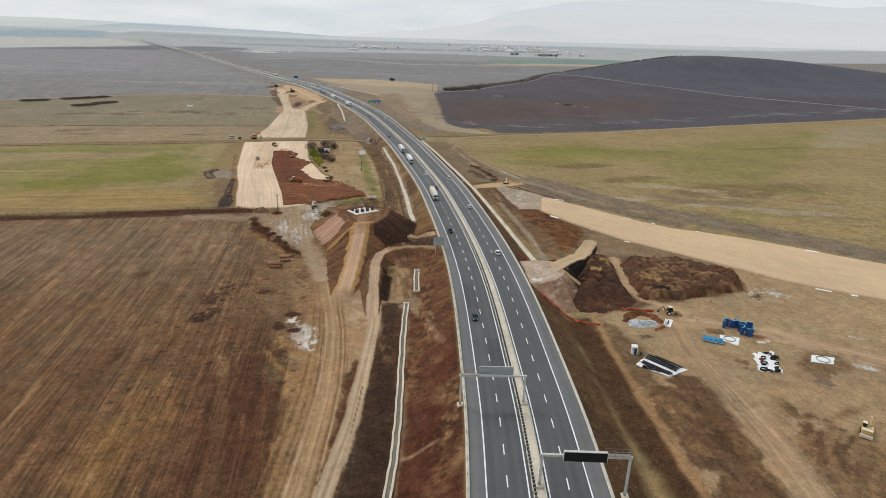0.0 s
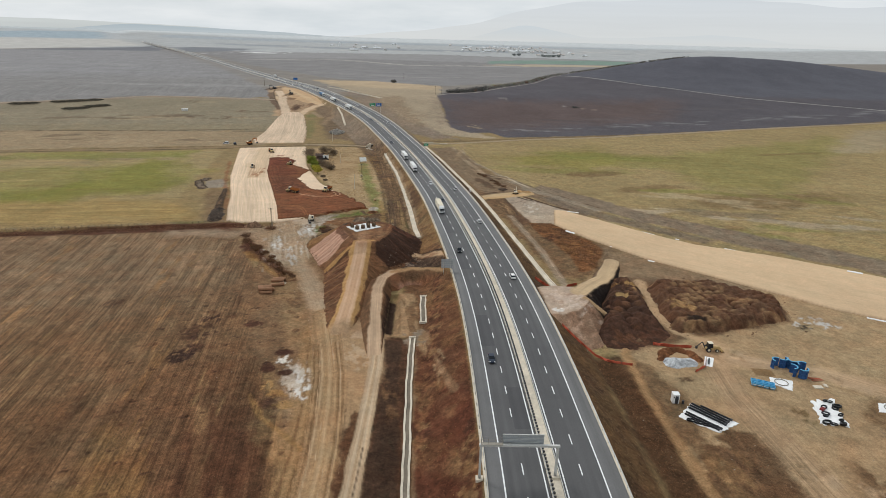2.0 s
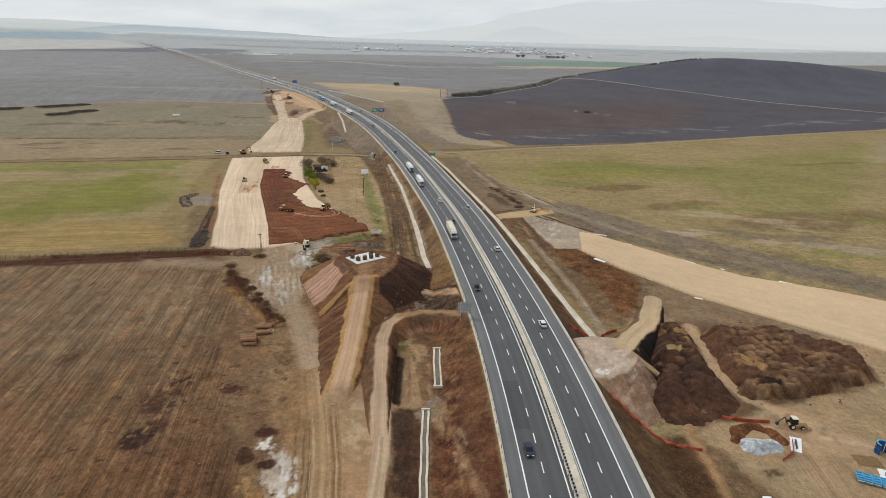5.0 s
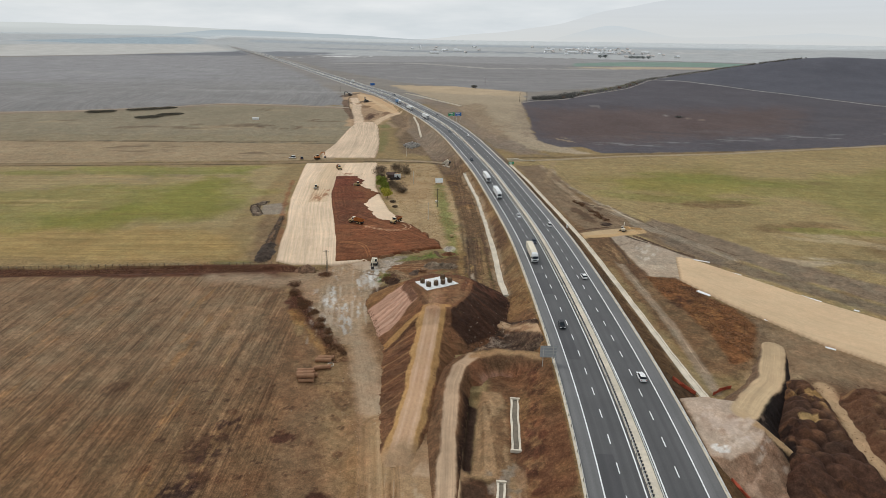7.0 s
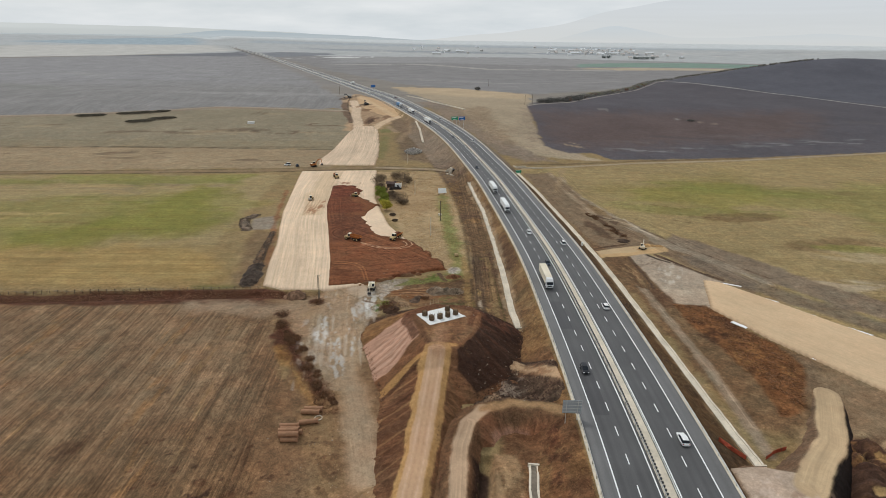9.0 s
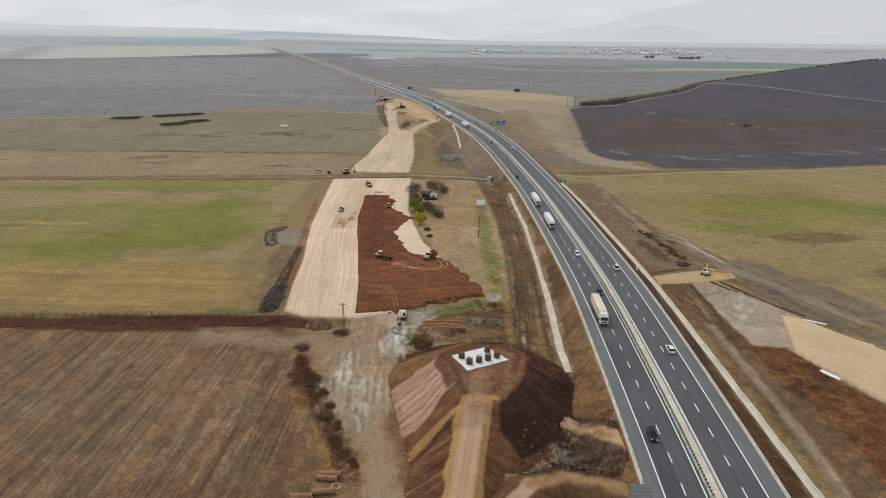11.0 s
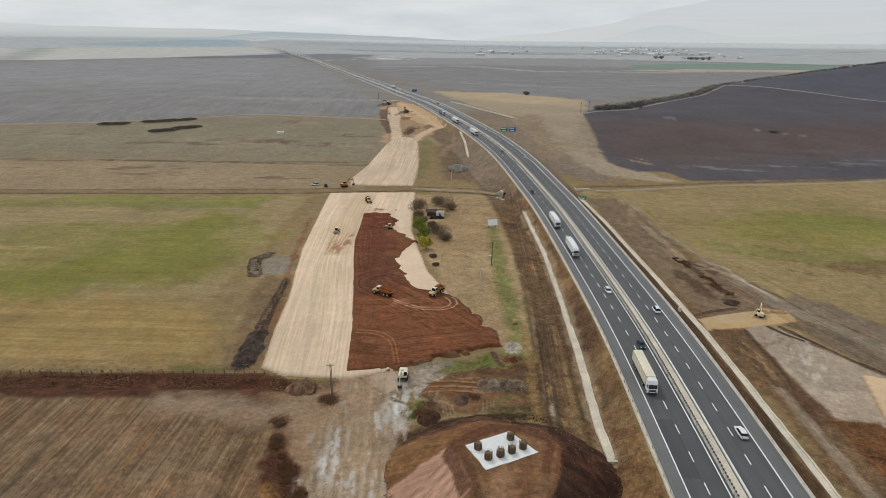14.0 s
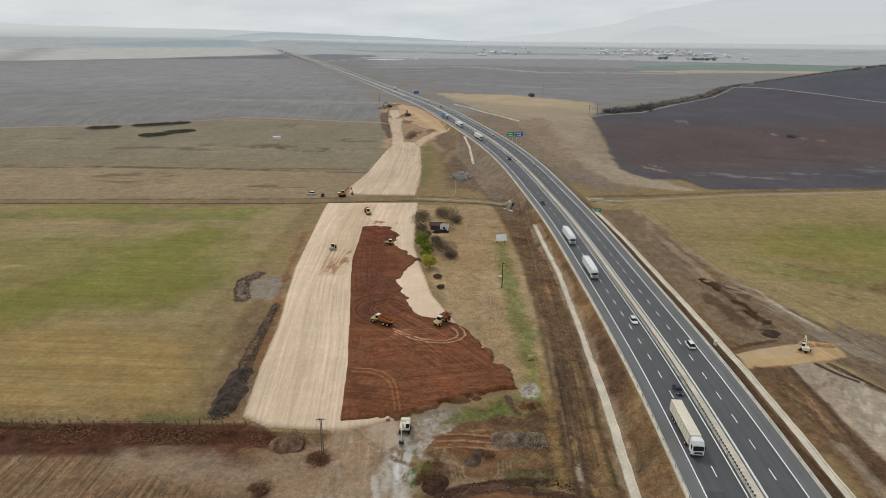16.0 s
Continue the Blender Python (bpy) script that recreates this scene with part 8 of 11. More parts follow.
sx, sy, _ = on_road(202.5, -14.0)
sign_board(sx, sy, 180 - math.degrees(float(road_turn(202))), 4.0, 3.2, 2.2, SIGN_BACK, STEEL, "large road sign seen from its grey back, two posts")
sx, sy, _ = on_road(441, 15.5)
g1 = sign_board(sx, sy, -8, 3.2, 1.7, 2.0, GREEN, STEEL, "green motorway direction sign on two steel posts")
sign_bars(g1, 3.2, 1.7, 2.0, 2)
sx, sy, _ = on_road(590, 13.8)
g2 = sign_board(sx, sy, 14, 5.6, 3.0, 3.4, GREEN, STEEL, "green direction sign beside a blue one at the motorway's edge")
sign_bars(g2, 5.6, 3.0, 3.4, 2)
tx, ty, _ = on_road(588.6, 19.6)
lower = surface_z(sx, sy) - surface_z(tx, ty)
g3 = sign_board(tx, ty, 14, 5.4, 3.0, 3.4 + lower, SIGN_BLUE, STEEL, "blue motorway information sign on two tall steel posts")
sign_bars(g3, 5.4, 3.0, 3.4 + lower, 2)
sx, sy, _ = on_road(905, 14.0)
sign_board(sx, sy, 20, 6.0, 3.0, 2.4, SIGN_BLUE, STEEL, "far blue sign beside the motorway")
sx, sy, _ = on_road(322, 16.6)
root = thing("junction_cabinet", foot(sx, sy, 20), "small white roadside cabinet on the eastern verge", "cabinet")
bm = fresh()
box(bm, 0, 0, 0.7, 0.8, 0.6, 1.5, 0, 0.04)
body = part("body", bm, WHITE, root)
bm = fresh()
box(bm, 0, -0.31, 0.75, 0.66, 0.03, 1.2, 0, 0.01)
part("door", bm, STEEL, body)

# underpass of the farm track
px0, py0, _ = on_road(471.5, -19.8)
portal = thing("underpass_portal", pose(px0, py0, float(land(np.array(px0), np.array(py0))) - 0.2, 0, 0, 90 - math.degrees(float(road_turn(473)))) @ Matrix.Scale(0.62, 4), "pale concrete portal of the farm-track underpass", "underpass", kind="structure")
bm = fresh()
box(bm, -3.4, 0, 2.2, 1.2, 0.6, 5.0, 0, 0.05)
box(bm, 3.4, 0, 2.2, 1.2, 0.6, 5.0, 0, 0.05)
box(bm, 0, 0, 4.9, 8.2, 0.7, 1.2, 0, 0.05)
part("headwall", bm, CONCRETE, portal)
# black block put in for the shade inside the passage
bm = fresh()
box(bm, 0, -1.8, 2.0, 5.6, 3.0, 4.6)
part("passage", bm, BLACK, portal, "black block filling the mouth as the passage's shade")
for s in (-1, 1):
    bm = fresh()
    hull(bm, [[(s * 4.0, 0.2, -0.5), (s * 4.4, 0.2, -0.5), (s * 4.4, 0.2, 5.2), (s * 4.0, 0.2, 5.2)], [(s * 6.6, 5.5, -0.5), (s * 7.0, 5.5, -0.5), (s * 7.0, 5.5, 1.0), (s * 6.6, 5.5, 1.0)]])
    part("wing_wall", bm, CONCRETE, portal)
bm = fresh()
box(bm, 0, -0.2, 5.9, 8.4, 0.1, 0.1)
for k in range(7):
    box(bm, -4 + k * 8 / 6, -0.2, 5.6, 0.08, 0.08, 0.8)
part("railing", bm, STEEL, portal)

# eastern mouth of the underpass
root = thing("underpass_headwall", foot(64.5, 482.4, 8), "low pale concrete headwall on the underpass's eastern side", "headwall", kind="structure")
for x, y, w, d, h, t in ((0, 0, 7.0, 0.6, 1.6, 0), (-3.6, 2.4, 0.5, 5.0, 1.1, 0), (5.6, -1.0, 6.0, 0.5, 0.9, -16), (11.5, -2.4, 6.0, 0.4, 0.6, -10)):
    bm = fresh()
    box(bm, x, y, h / 2 - 0.2, w, d, h, t, 0.04)
    part("wall", bm, CONCRETE, root)
root = thing("culvert_slab", foot(15.8, 464.6, -30), "broken pale concrete slab by the farm track", "slab")
for x, y, w, t in ((0, 0, 3.4, 0), (4.4, -1.8, 5.0, -8)):
    bm = fresh()
    box(bm, x, y, 0.15, w, 1.3, 0.45, t, 0.05)
    part("block", bm, CONCRETE, root)

# pier slab on the embankment
slab = thing("foundation_slab", pose(5.6, 247.3, 7.92), "white blinding slab on the embankment's top", "slab", kind="structure")
slab.matrix_world = pose(0, 0, surface_z(5.5, 247.3) - 0.02)
bm = fresh()
SLAB = ((-0.9, 248.3), (7.9, 253.0), (12.9, 246.9), (2.9, 241.6))
edge = random.Random(12)
rim = []
for (ax, ay), (cx, cy) in zip(SLAB, SLAB[1:] + SLAB[:1]):
    for k in range(7):
        rim.append((ax + (cx - ax) * k / 7 + edge.uniform(-0.09, 0.09), ay + (cy - ay) * k / 7 + edge.uniform(-0.09, 0.09)))
low = [bm.verts.new((x, y, -0.25)) for x, y in rim]
high = [bm.verts.new((x, y, 0.16)) for x, y in rim]
bm.faces.new(high)
bm.faces.new(low[::-1])
for i in range(len(rim)):
    bm.faces.new((low[i], low[i - 1], high[i - 1], high[i]))
bmesh.ops.recalc_face_normals(bm, faces=bm.faces)
part("slab", bm, BLINDING, slab)


def pile_head(rnd):
    """A bored pile's head: a rough stub of concrete inside a cage of upright bars."""
    root = thing("pile_head", pose(0, 0, 0), "broken-out bored pile head with rusty upright bars", "pile", "pile heads")
    bm = fresh()
    rings = []
    for k in range(7):
        r = (0.74, 0.7, 0.68, 0.66, 0.62, 0.5, 0.3)[k]
        rings.append([(r * math.cos(a) * rnd.uniform(0.86, 1.1), r * math.sin(a) * rnd.uniform(0.86, 1.1), (-0.1, 0.25, 0.6, 0.95, 1.2, 1.45, 1.4)[k] + rnd.uniform(-0.1, 0.1) * (k > 0)) for a in [i * math.tau / 14 for i in range(14)]])
    hull(bm, rings)
    part("stub", bm, PILE, root)
    bm = fresh()
    for i in range(16):
        a = i * math.tau / 16
        tube(bm, (0.76 * math.cos(a), 0.76 * math.sin(a), 0), (0.7 * math.cos(a) + rnd.uniform(-0.08, 0.08), 0.7 * math.sin(a) + rnd.uniform(-0.08, 0.08), 1.6 + rnd.uniform(-0.2, 0.2)), 0.03, seg=4)
    for h in (0.6, 1.1):
        for i in range(16):
            a, b = i * math.tau / 16, (i + 1) * math.tau / 16
            tube(bm, (0.77 * math.cos(a), 0.77 * math.sin(a), h), (0.77 * math.cos(b), 0.77 * math.sin(b), h), 0.02, seg=4)
    part("reinforcement", bm, RUSTY, root)
    return root


rnd = random.Random(4)
pile = pile_head(rnd)
slab_z = surface_z(5.5, 247.3) + 0.12
spots = ((1.5, 247.4), (3.4, 244.7), (5.7, 245.6), (7.9, 246.7), (10.1, 248.0), (7.9, 250.6))
pile.matrix_world = pose(spots[0][0], spots[0][1], slab_z)
for k, (x, y) in enumerate(spots[1:]):
    copy_thing(pile, pose(x, y, slab_z, 0, 0, 40 * k + 20))

# ------------------------------------------------------------ vehicles and machines (each faces +y, its wheels on z = 0)
def wheel(parent, x, y, r, w, rim_material=STEEL, name="wheel"):
    bm = fresh()
    tube(bm, (x - w / 2, y, r), (x + w / 2, y, r), r, seg=14)
    t = part(name, bm, RUBBER, parent)
    bm = fresh()
    tube(bm, (x - w / 2 - 0.02, y, r), (x + w / 2 + 0.02, y, r), r * 0.55, seg=10)
    part("rim", bm, rim_material, t)
    return t


def section(x, z0, z1, y, squeeze=0.0):
    """A rounded cross-section of a car body."""
    b = 0.1
    return [(-x, y, z0 + b), (-x + b, y, z0), (x - b, y, z0), (x, y, z0 + b), (x, y, z1 - b - squeeze), (x - b * 1.5, y, z1), (-x + b * 1.5, y, z1), (-x, y, z1 - b - squeeze)]


def car(paint, label, style="saloon"):
    root = thing("car", pose(0, 0, 0), label, "car", "traffic on the motorway")
    van = style == "van"
    bm = fresh()
    top = 0.98 if van else 0.86
    hull(bm, [section(0.72, 0.32, 0.62, -2.2), section(0.86, 0.24, top, -2.05), section(0.9, 0.2, top + 0.06, -0.6), section(0.9, 0.2, top + 0.02, 0.7), section(0.88, 0.22, 0.8, 1.7), section(0.78, 0.28, 0.62, 2.2)])
    part("body", bm, paint, root, smooth_faces=False)
    bm = fresh()
    h = 1.85 if van else (1.62 if style == "suv" else 1.44)
    back = -2.05 if van else (-1.85 if style != "saloon" else -1.35)
    base = [(0.82, back - 0.1 if not van else back), (0.84, 0.0), (0.8, 1.15)]
    roof = [(0.64, back + (0.25 if style != "saloon" else 0.45)), (0.68, -0.2), (0.62, 0.45)]
    z0 = top - 0.02
    lower = [(-0.82, base[0][1], z0), (0.82, base[0][1], z0), (0.84, 0.0, z0), (0.8, 1.2, z0 - 0.03), (-0.8, 1.2, z0 - 0.03), (-0.84, 0.0, z0)]
    upper = [(-0.64, roof[0][1], h - 0.04), (0.64, roof[0][1], h - 0.04), (0.68, -0.2, h), (0.62, 0.45, h - 0.05), (-0.62, 0.45, h - 0.05), (-0.68, -0.2, h)]
    hull(bm, [lower, upper])
    part("windows", bm, GLASS, root)
    bm = fresh()
    hull(bm, [[(x * 1.02, y, z + 0.005) for x, y, z in upper], [(x * 0.94, y * 0.97, z + 0.05) for x, y, z in upper]])
    part("roof", bm, paint, root)
    for x in (-0.82, 0.82):
        for y in (-1.35, 1.35):
            wheel(root, x, y, 0.32, 0.22)
    for x in (-0.6, 0.6):
        bm = fresh()
        box(bm, x, 2.12, 0.62, 0.36, 0.2, 0.16, 0, 0.03)
        part("headlight", bm, WHITE, root)
        bm = fresh()
        box(bm, x * 1.1, -2.12, 0.72, 0.22, 0.12, 0.18, 0, 0.02)
        part("tail_light", bm, RED_LAMP, root)
    return root


RED_LAMP = plain("red_lamp_lens", rgb(150, 26, 22), 0.3, vary=0.05)
SILVER = plain("silver_paint", rgb(168, 172, 176), 0.35, 0.3, vary=0.05)
DARK_BLUE = plain("dark_blue_paint", rgb(48, 56, 70), 0.35, vary=0.06)
CAR_BLACK = plain("black_paint", rgb(34, 36, 40), 0.3, vary=0.05)
TRUCK_BLUE = plain("truck_blue_paint", rgb(70, 128, 176), 0.4, vary=0.08)


def lorry(trailer_paint, cab_paint, label):
    """An articulated lorry: tractor in front, box trailer behind; 16.4 m in all."""
    root = thing("articulated_lorry", pose(0, 0, 0), label, "lorry", "traffic on the motorway")
    bm = fresh()
    hull(bm, [[(-1.2, y, 0.7), (1.2, y, 0.7), (1.25, y, 1.6), (1.22, y2, z1), (-1.22, y2, z1), (-1.25, y, 1.6)] for y, y2, z1 in ((5.9, 5.9, 3.7), (7.3, 7.2, 3.8), (8.1, 7.7, 3.1))])
    cab = part("cab", bm, cab_paint, root)
    bm = fresh()
    hull(bm, [[(-1.1, 8.14, 1.95), (1.1, 8.14, 1.95), (1.08, 7.86, 2.85), (-1.08, 7.86, 2.85)], [(-1.1, 8.02, 1.93), (1.1, 8.02, 1.93), (1.08, 7.72, 2.87), (-1.08, 7.72, 2.87)]])
    part("windscreen", bm, GLASS, cab)
    for s in (-1, 1):
        bm = fresh()
        box(bm, s * 1.25, 7.2, 2.35, 0.03, 0.8, 0.7)
        part("side_window", bm, GLASS, cab)
        bm = fresh()
        box(bm, s * 1.5, 7.75, 2.4, 0.12, 0.2, 0.7, 0, 0.03)
        part("mirror", bm, BLACK, cab)
        bm = fresh()
        box(bm, s * 0.9, 8.12, 0.95, 0.5, 0.16, 0.24, 0, 0.03)
        part("headlight", bm, SILVER, cab)
    bm = fresh()
    box(bm, 0, 8.12, 1.35, 1.7, 0.1, 0.5, 0, 0.03)
    box(bm, 0, 8.1, 0.65, 2.3, 0.16, 0.35, 0, 0.04)
    part("grille", bm, DARK, cab)
    bm = fresh()
    hull(bm, [[(-1.05, 5.9, 3.7), (1.05, 5.9, 3.7), (1.0, 5.9, 4.0), (-1.0, 5.9, 4.0)], [(-0.95, 7.1, 3.75), (0.95, 7.1, 3.75), (0.9, 7.0, 3.82), (-0.9, 7.0, 3.82)]])
    part("roof_fairing", bm, cab_paint, cab)
    bm = fresh()
    box(bm, 0, -1.3, 2.65, 2.52, 13.5, 2.7, 0, 0.05)
    trailer = part("trailer_box", bm, trailer_paint, root)
    bm = fresh()
    for s in (-1, 1):
        box(bm, s * 1.265, -1.3, 1.32, 0.03, 13.4, 0.1)
        box(bm, s * 1.265, -1.3, 3.94, 0.03, 13.4, 0.1)
        for k in range(8):
            box(bm, s * 1.265, -7.8 + k * 1.86, 2.6, 0.025, 0.07, 2.6)
    part("side_rail", bm, STEEL_OLD, trailer)
    bm = fresh()
    box(bm, 0, 0.5, 0.95, 0.9, 14.0, 0.3)
    box(bm, 0, -2, 0.75, 2.3, 2.5, 0.4, 0, 0.04)
    part("chassis", bm, DARK, root)
    for s in (-1.05, 1.05):
        for y in (7.1, 3.5, -3.9, -5.2, -6.5):
            wheel(root, s, y, 0.5, 0.32)
    for s in (-1, 1):
        bm = fresh()
        box(bm, s * 0.95, -8.06, 1.0, 0.4, 0.05, 0.16)
        part("tail_light", bm, RED_LAMP, root)
    return root


def drive(root, y, u, oncoming):
    x, yy3, z = on_road(y, u, 0.01)
    m = pose(x, yy3, z, 0, 0, -math.degrees(float(road_turn(y))) + (180 if oncoming else 0))
    root.matrix_world = m @ Matrix.Scale(0.9, 4)
    return root


drive(lorry(CREAM, WHITE, "white articulated lorry with a cream curtain trailer"), 278.3, -7.25, True)
lorry_white = drive(lorry(WHITE, WHITE, "white articulated lorry with a plain white box trailer"), 370.0, -7.25, True)


def copy_drive(root, y, u, oncoming):
    x, yy3, z = on_road(y, u, 0.01)
    return copy_thing(root, pose(x, yy3, z, 0, 0, -math.degrees(float(road_turn(y))) + (180 if oncoming else 0)))


copy_drive(lorry_white, 405.0, -7.25, True)
copy_drive(lorry_white, 598.0, -7.25, True)
copy_drive(lorry_white, 648.0, -7.25, True)
drive(lorry(TRUCK_BLUE, WHITE, "articulated lorry with a light blue trailer"), 690.0, -7.25, True)
copy_drive(lorry_white, 1010.0, 7.25, False)
car_white = drive(car(WHITE, "white estate car on the motorway", "estate"), 331.0, -3.6, True)
drive(car(DARK_BLUE, "dark grey-blue saloon car on the motorway"), 294.5, -3.6, True)
drive(car(WHITE, "small white van on the motorway", "van"), 316.5, 7.2, False)
drive(car(CAR_BLACK, "dark sport utility car on the motorway", "suv"), 222.0, -7.2, True)
car_dark = drive(car(DARK_BLUE, "dark blue saloon car on the motorway"), 143.0, -7.2, True)
copy_drive(car_white, 196.0, 7.2, False)
copy_drive(car_white, 258.0, 7.2, False)
copy_drive(car_white, 525.0, 7.2, False)
copy_drive(car_dark, 540.0, -3.6, True)
copy_drive(car_white, 610.0, 7.2, False)
copy_drive(car_dark, 455.0, -7.2, True)
copy_drive(car_white, 830.0, -7.2, True)
copy_drive(car_dark, 760.0, 7.2, False)


def dump_truck(label, loaded):
    """An articulated dump truck, 10 m long."""
    root = thing("dump_truck", pose(0, 0, 0), label, "dump truck", "earthmoving machines")
    bm = fresh()
    hull(bm, [[(-1.2, 2.2, 1.1), (1.2, 2.2, 1.1), (1.1, 2.2, 2.2), (-1.1, 2.2, 2.2)], [(-1.15, 4.2, 1.0), (1.15, 4.2, 1.0), (1.0, 4.2, 1.95), (-1.0, 4.2, 1.95)], [(-0.95, 4.9, 1.0), (0.95, 4.9, 1.0), (0.8, 4.8, 1.7), (-0.8, 4.8, 1.7)]])
    hood = part("hood", bm, YELLOW, root)
    bm = fresh()
    box(bm, 0, 4.88, 1.3, 1.3, 0.08, 0.5)
    part("grille", bm, DARK, hood)
    bm = fresh()
    hull(bm, [[(-0.95, 1.2, 1.9), (0.95, 1.2, 1.9), (0.95, 2.7, 1.9), (-0.95, 2.7, 1.9)], [(-0.85, 1.3, 3.3), (0.85, 1.3, 3.3), (0.85, 2.5, 3.3), (-0.85, 2.5, 3.3)]])
    cab = part("cab", bm, GLASS, root)
    bm = fresh()
    box(bm, 0, 1.9, 3.38, 1.95, 1.5, 0.18, 0, 0.05)
    for sx in (-0.88, 0.88):
        for sy in (1.3, 2.55):
            box(bm, sx, sy, 2.6, 0.1, 0.1, 1.45)
    box(bm, 0, 1.95, 2.0, 1.98, 1.6, 0.35)
    part("cab_frame", bm, CREAM, cab)
    for s in (-1.2, 1.2):
        bm = fresh()
        box(bm, s, 3.4, 1.75, 0.75, 1.7, 0.12, 0, 0.04)
        part("mudguard", bm, YELLOW, root)
    bm = fresh()
    box(bm, 0, -1.2, 1.0, 1.0, 6.8, 0.4)
    part("chassis", bm, DARK, root)
    # open skip: floor, sloped sides, raised tail
    bm = fresh()
    t = 0.1
    outer = [[(-1.0, 0.9, 1.6), (1.0, 0.9, 1.6), (1.4, 0.9, 3.0), (-1.4, 0.9, 3.0)], [(-1.0, -3.2, 1.4), (1.0, -3.2, 1.4), (1.4, -3.2, 2.75), (-1.4, -3.2, 2.75)], [(-0.95, -4.9, 2.0), (0.95, -4.9, 2.0), (1.3, -4.9, 2.6), (-1.3, -4.9, 2.6)]]
    for a, b in zip(outer, outer[1:]):
        for i, j in ((0, 1), (1, 2), (3, 0)):
            vs = [a[i], a[j], b[j], b[i]]
            n = (Vector(vs[1]) - Vector(vs[0])).cross(Vector(vs[3]) - Vector(vs[0])).normalized() * t
            lo = [bm.verts.new(v) for v in vs]
            hi = [bm.verts.new(Vector(v) + n) for v in vs]
            bm.faces.new(lo)
            bm.faces.new(hi[::-1])
            for q in range(4):
                bm.faces.new((lo[q], hi[q], hi[(q + 1) % 4], lo[(q + 1) % 4]))
    box(bm, 0, 0.95, 2.4, 2.6, 0.14, 1.5)
    bmesh.ops.recalc_face_normals(bm, faces=bm.faces)
    skip = part("skip", bm, OCHRE, root, "ochre tipping body")
    if loaded:
        bm = fresh()
        hull(bm, [[(-1.2, 0.7, 2.2), (1.2, 0.7, 2.2), (0.7, 0.3, 3.0), (-0.7, 0.3, 3.0)], [(-1.25, -1.5, 2.2), (1.25, -1.5, 2.2), (0.7, -1.5, 3.5), (-0.7, -1.5, 3.4)], [(-1.15, -4.2, 2.0), (1.15, -4.2, 2.0), (0.5, -3.6, 2.8), (-0.5, -3.6, 2.8)]])
        part("load", bm, CLAY_LOAD, skip, "heaped clay")
    for s in (-1.15, 1.15):
        for y in (3.4, -1.4, -3.2):
            wheel(root, s, y, 0.85, 0.6, YELLOW)
    return root


CLAY_LOAD = plain("clay_load", rgb(116, 70, 48), 0.95, vary=0.25, size=0.4, relief=0.1)


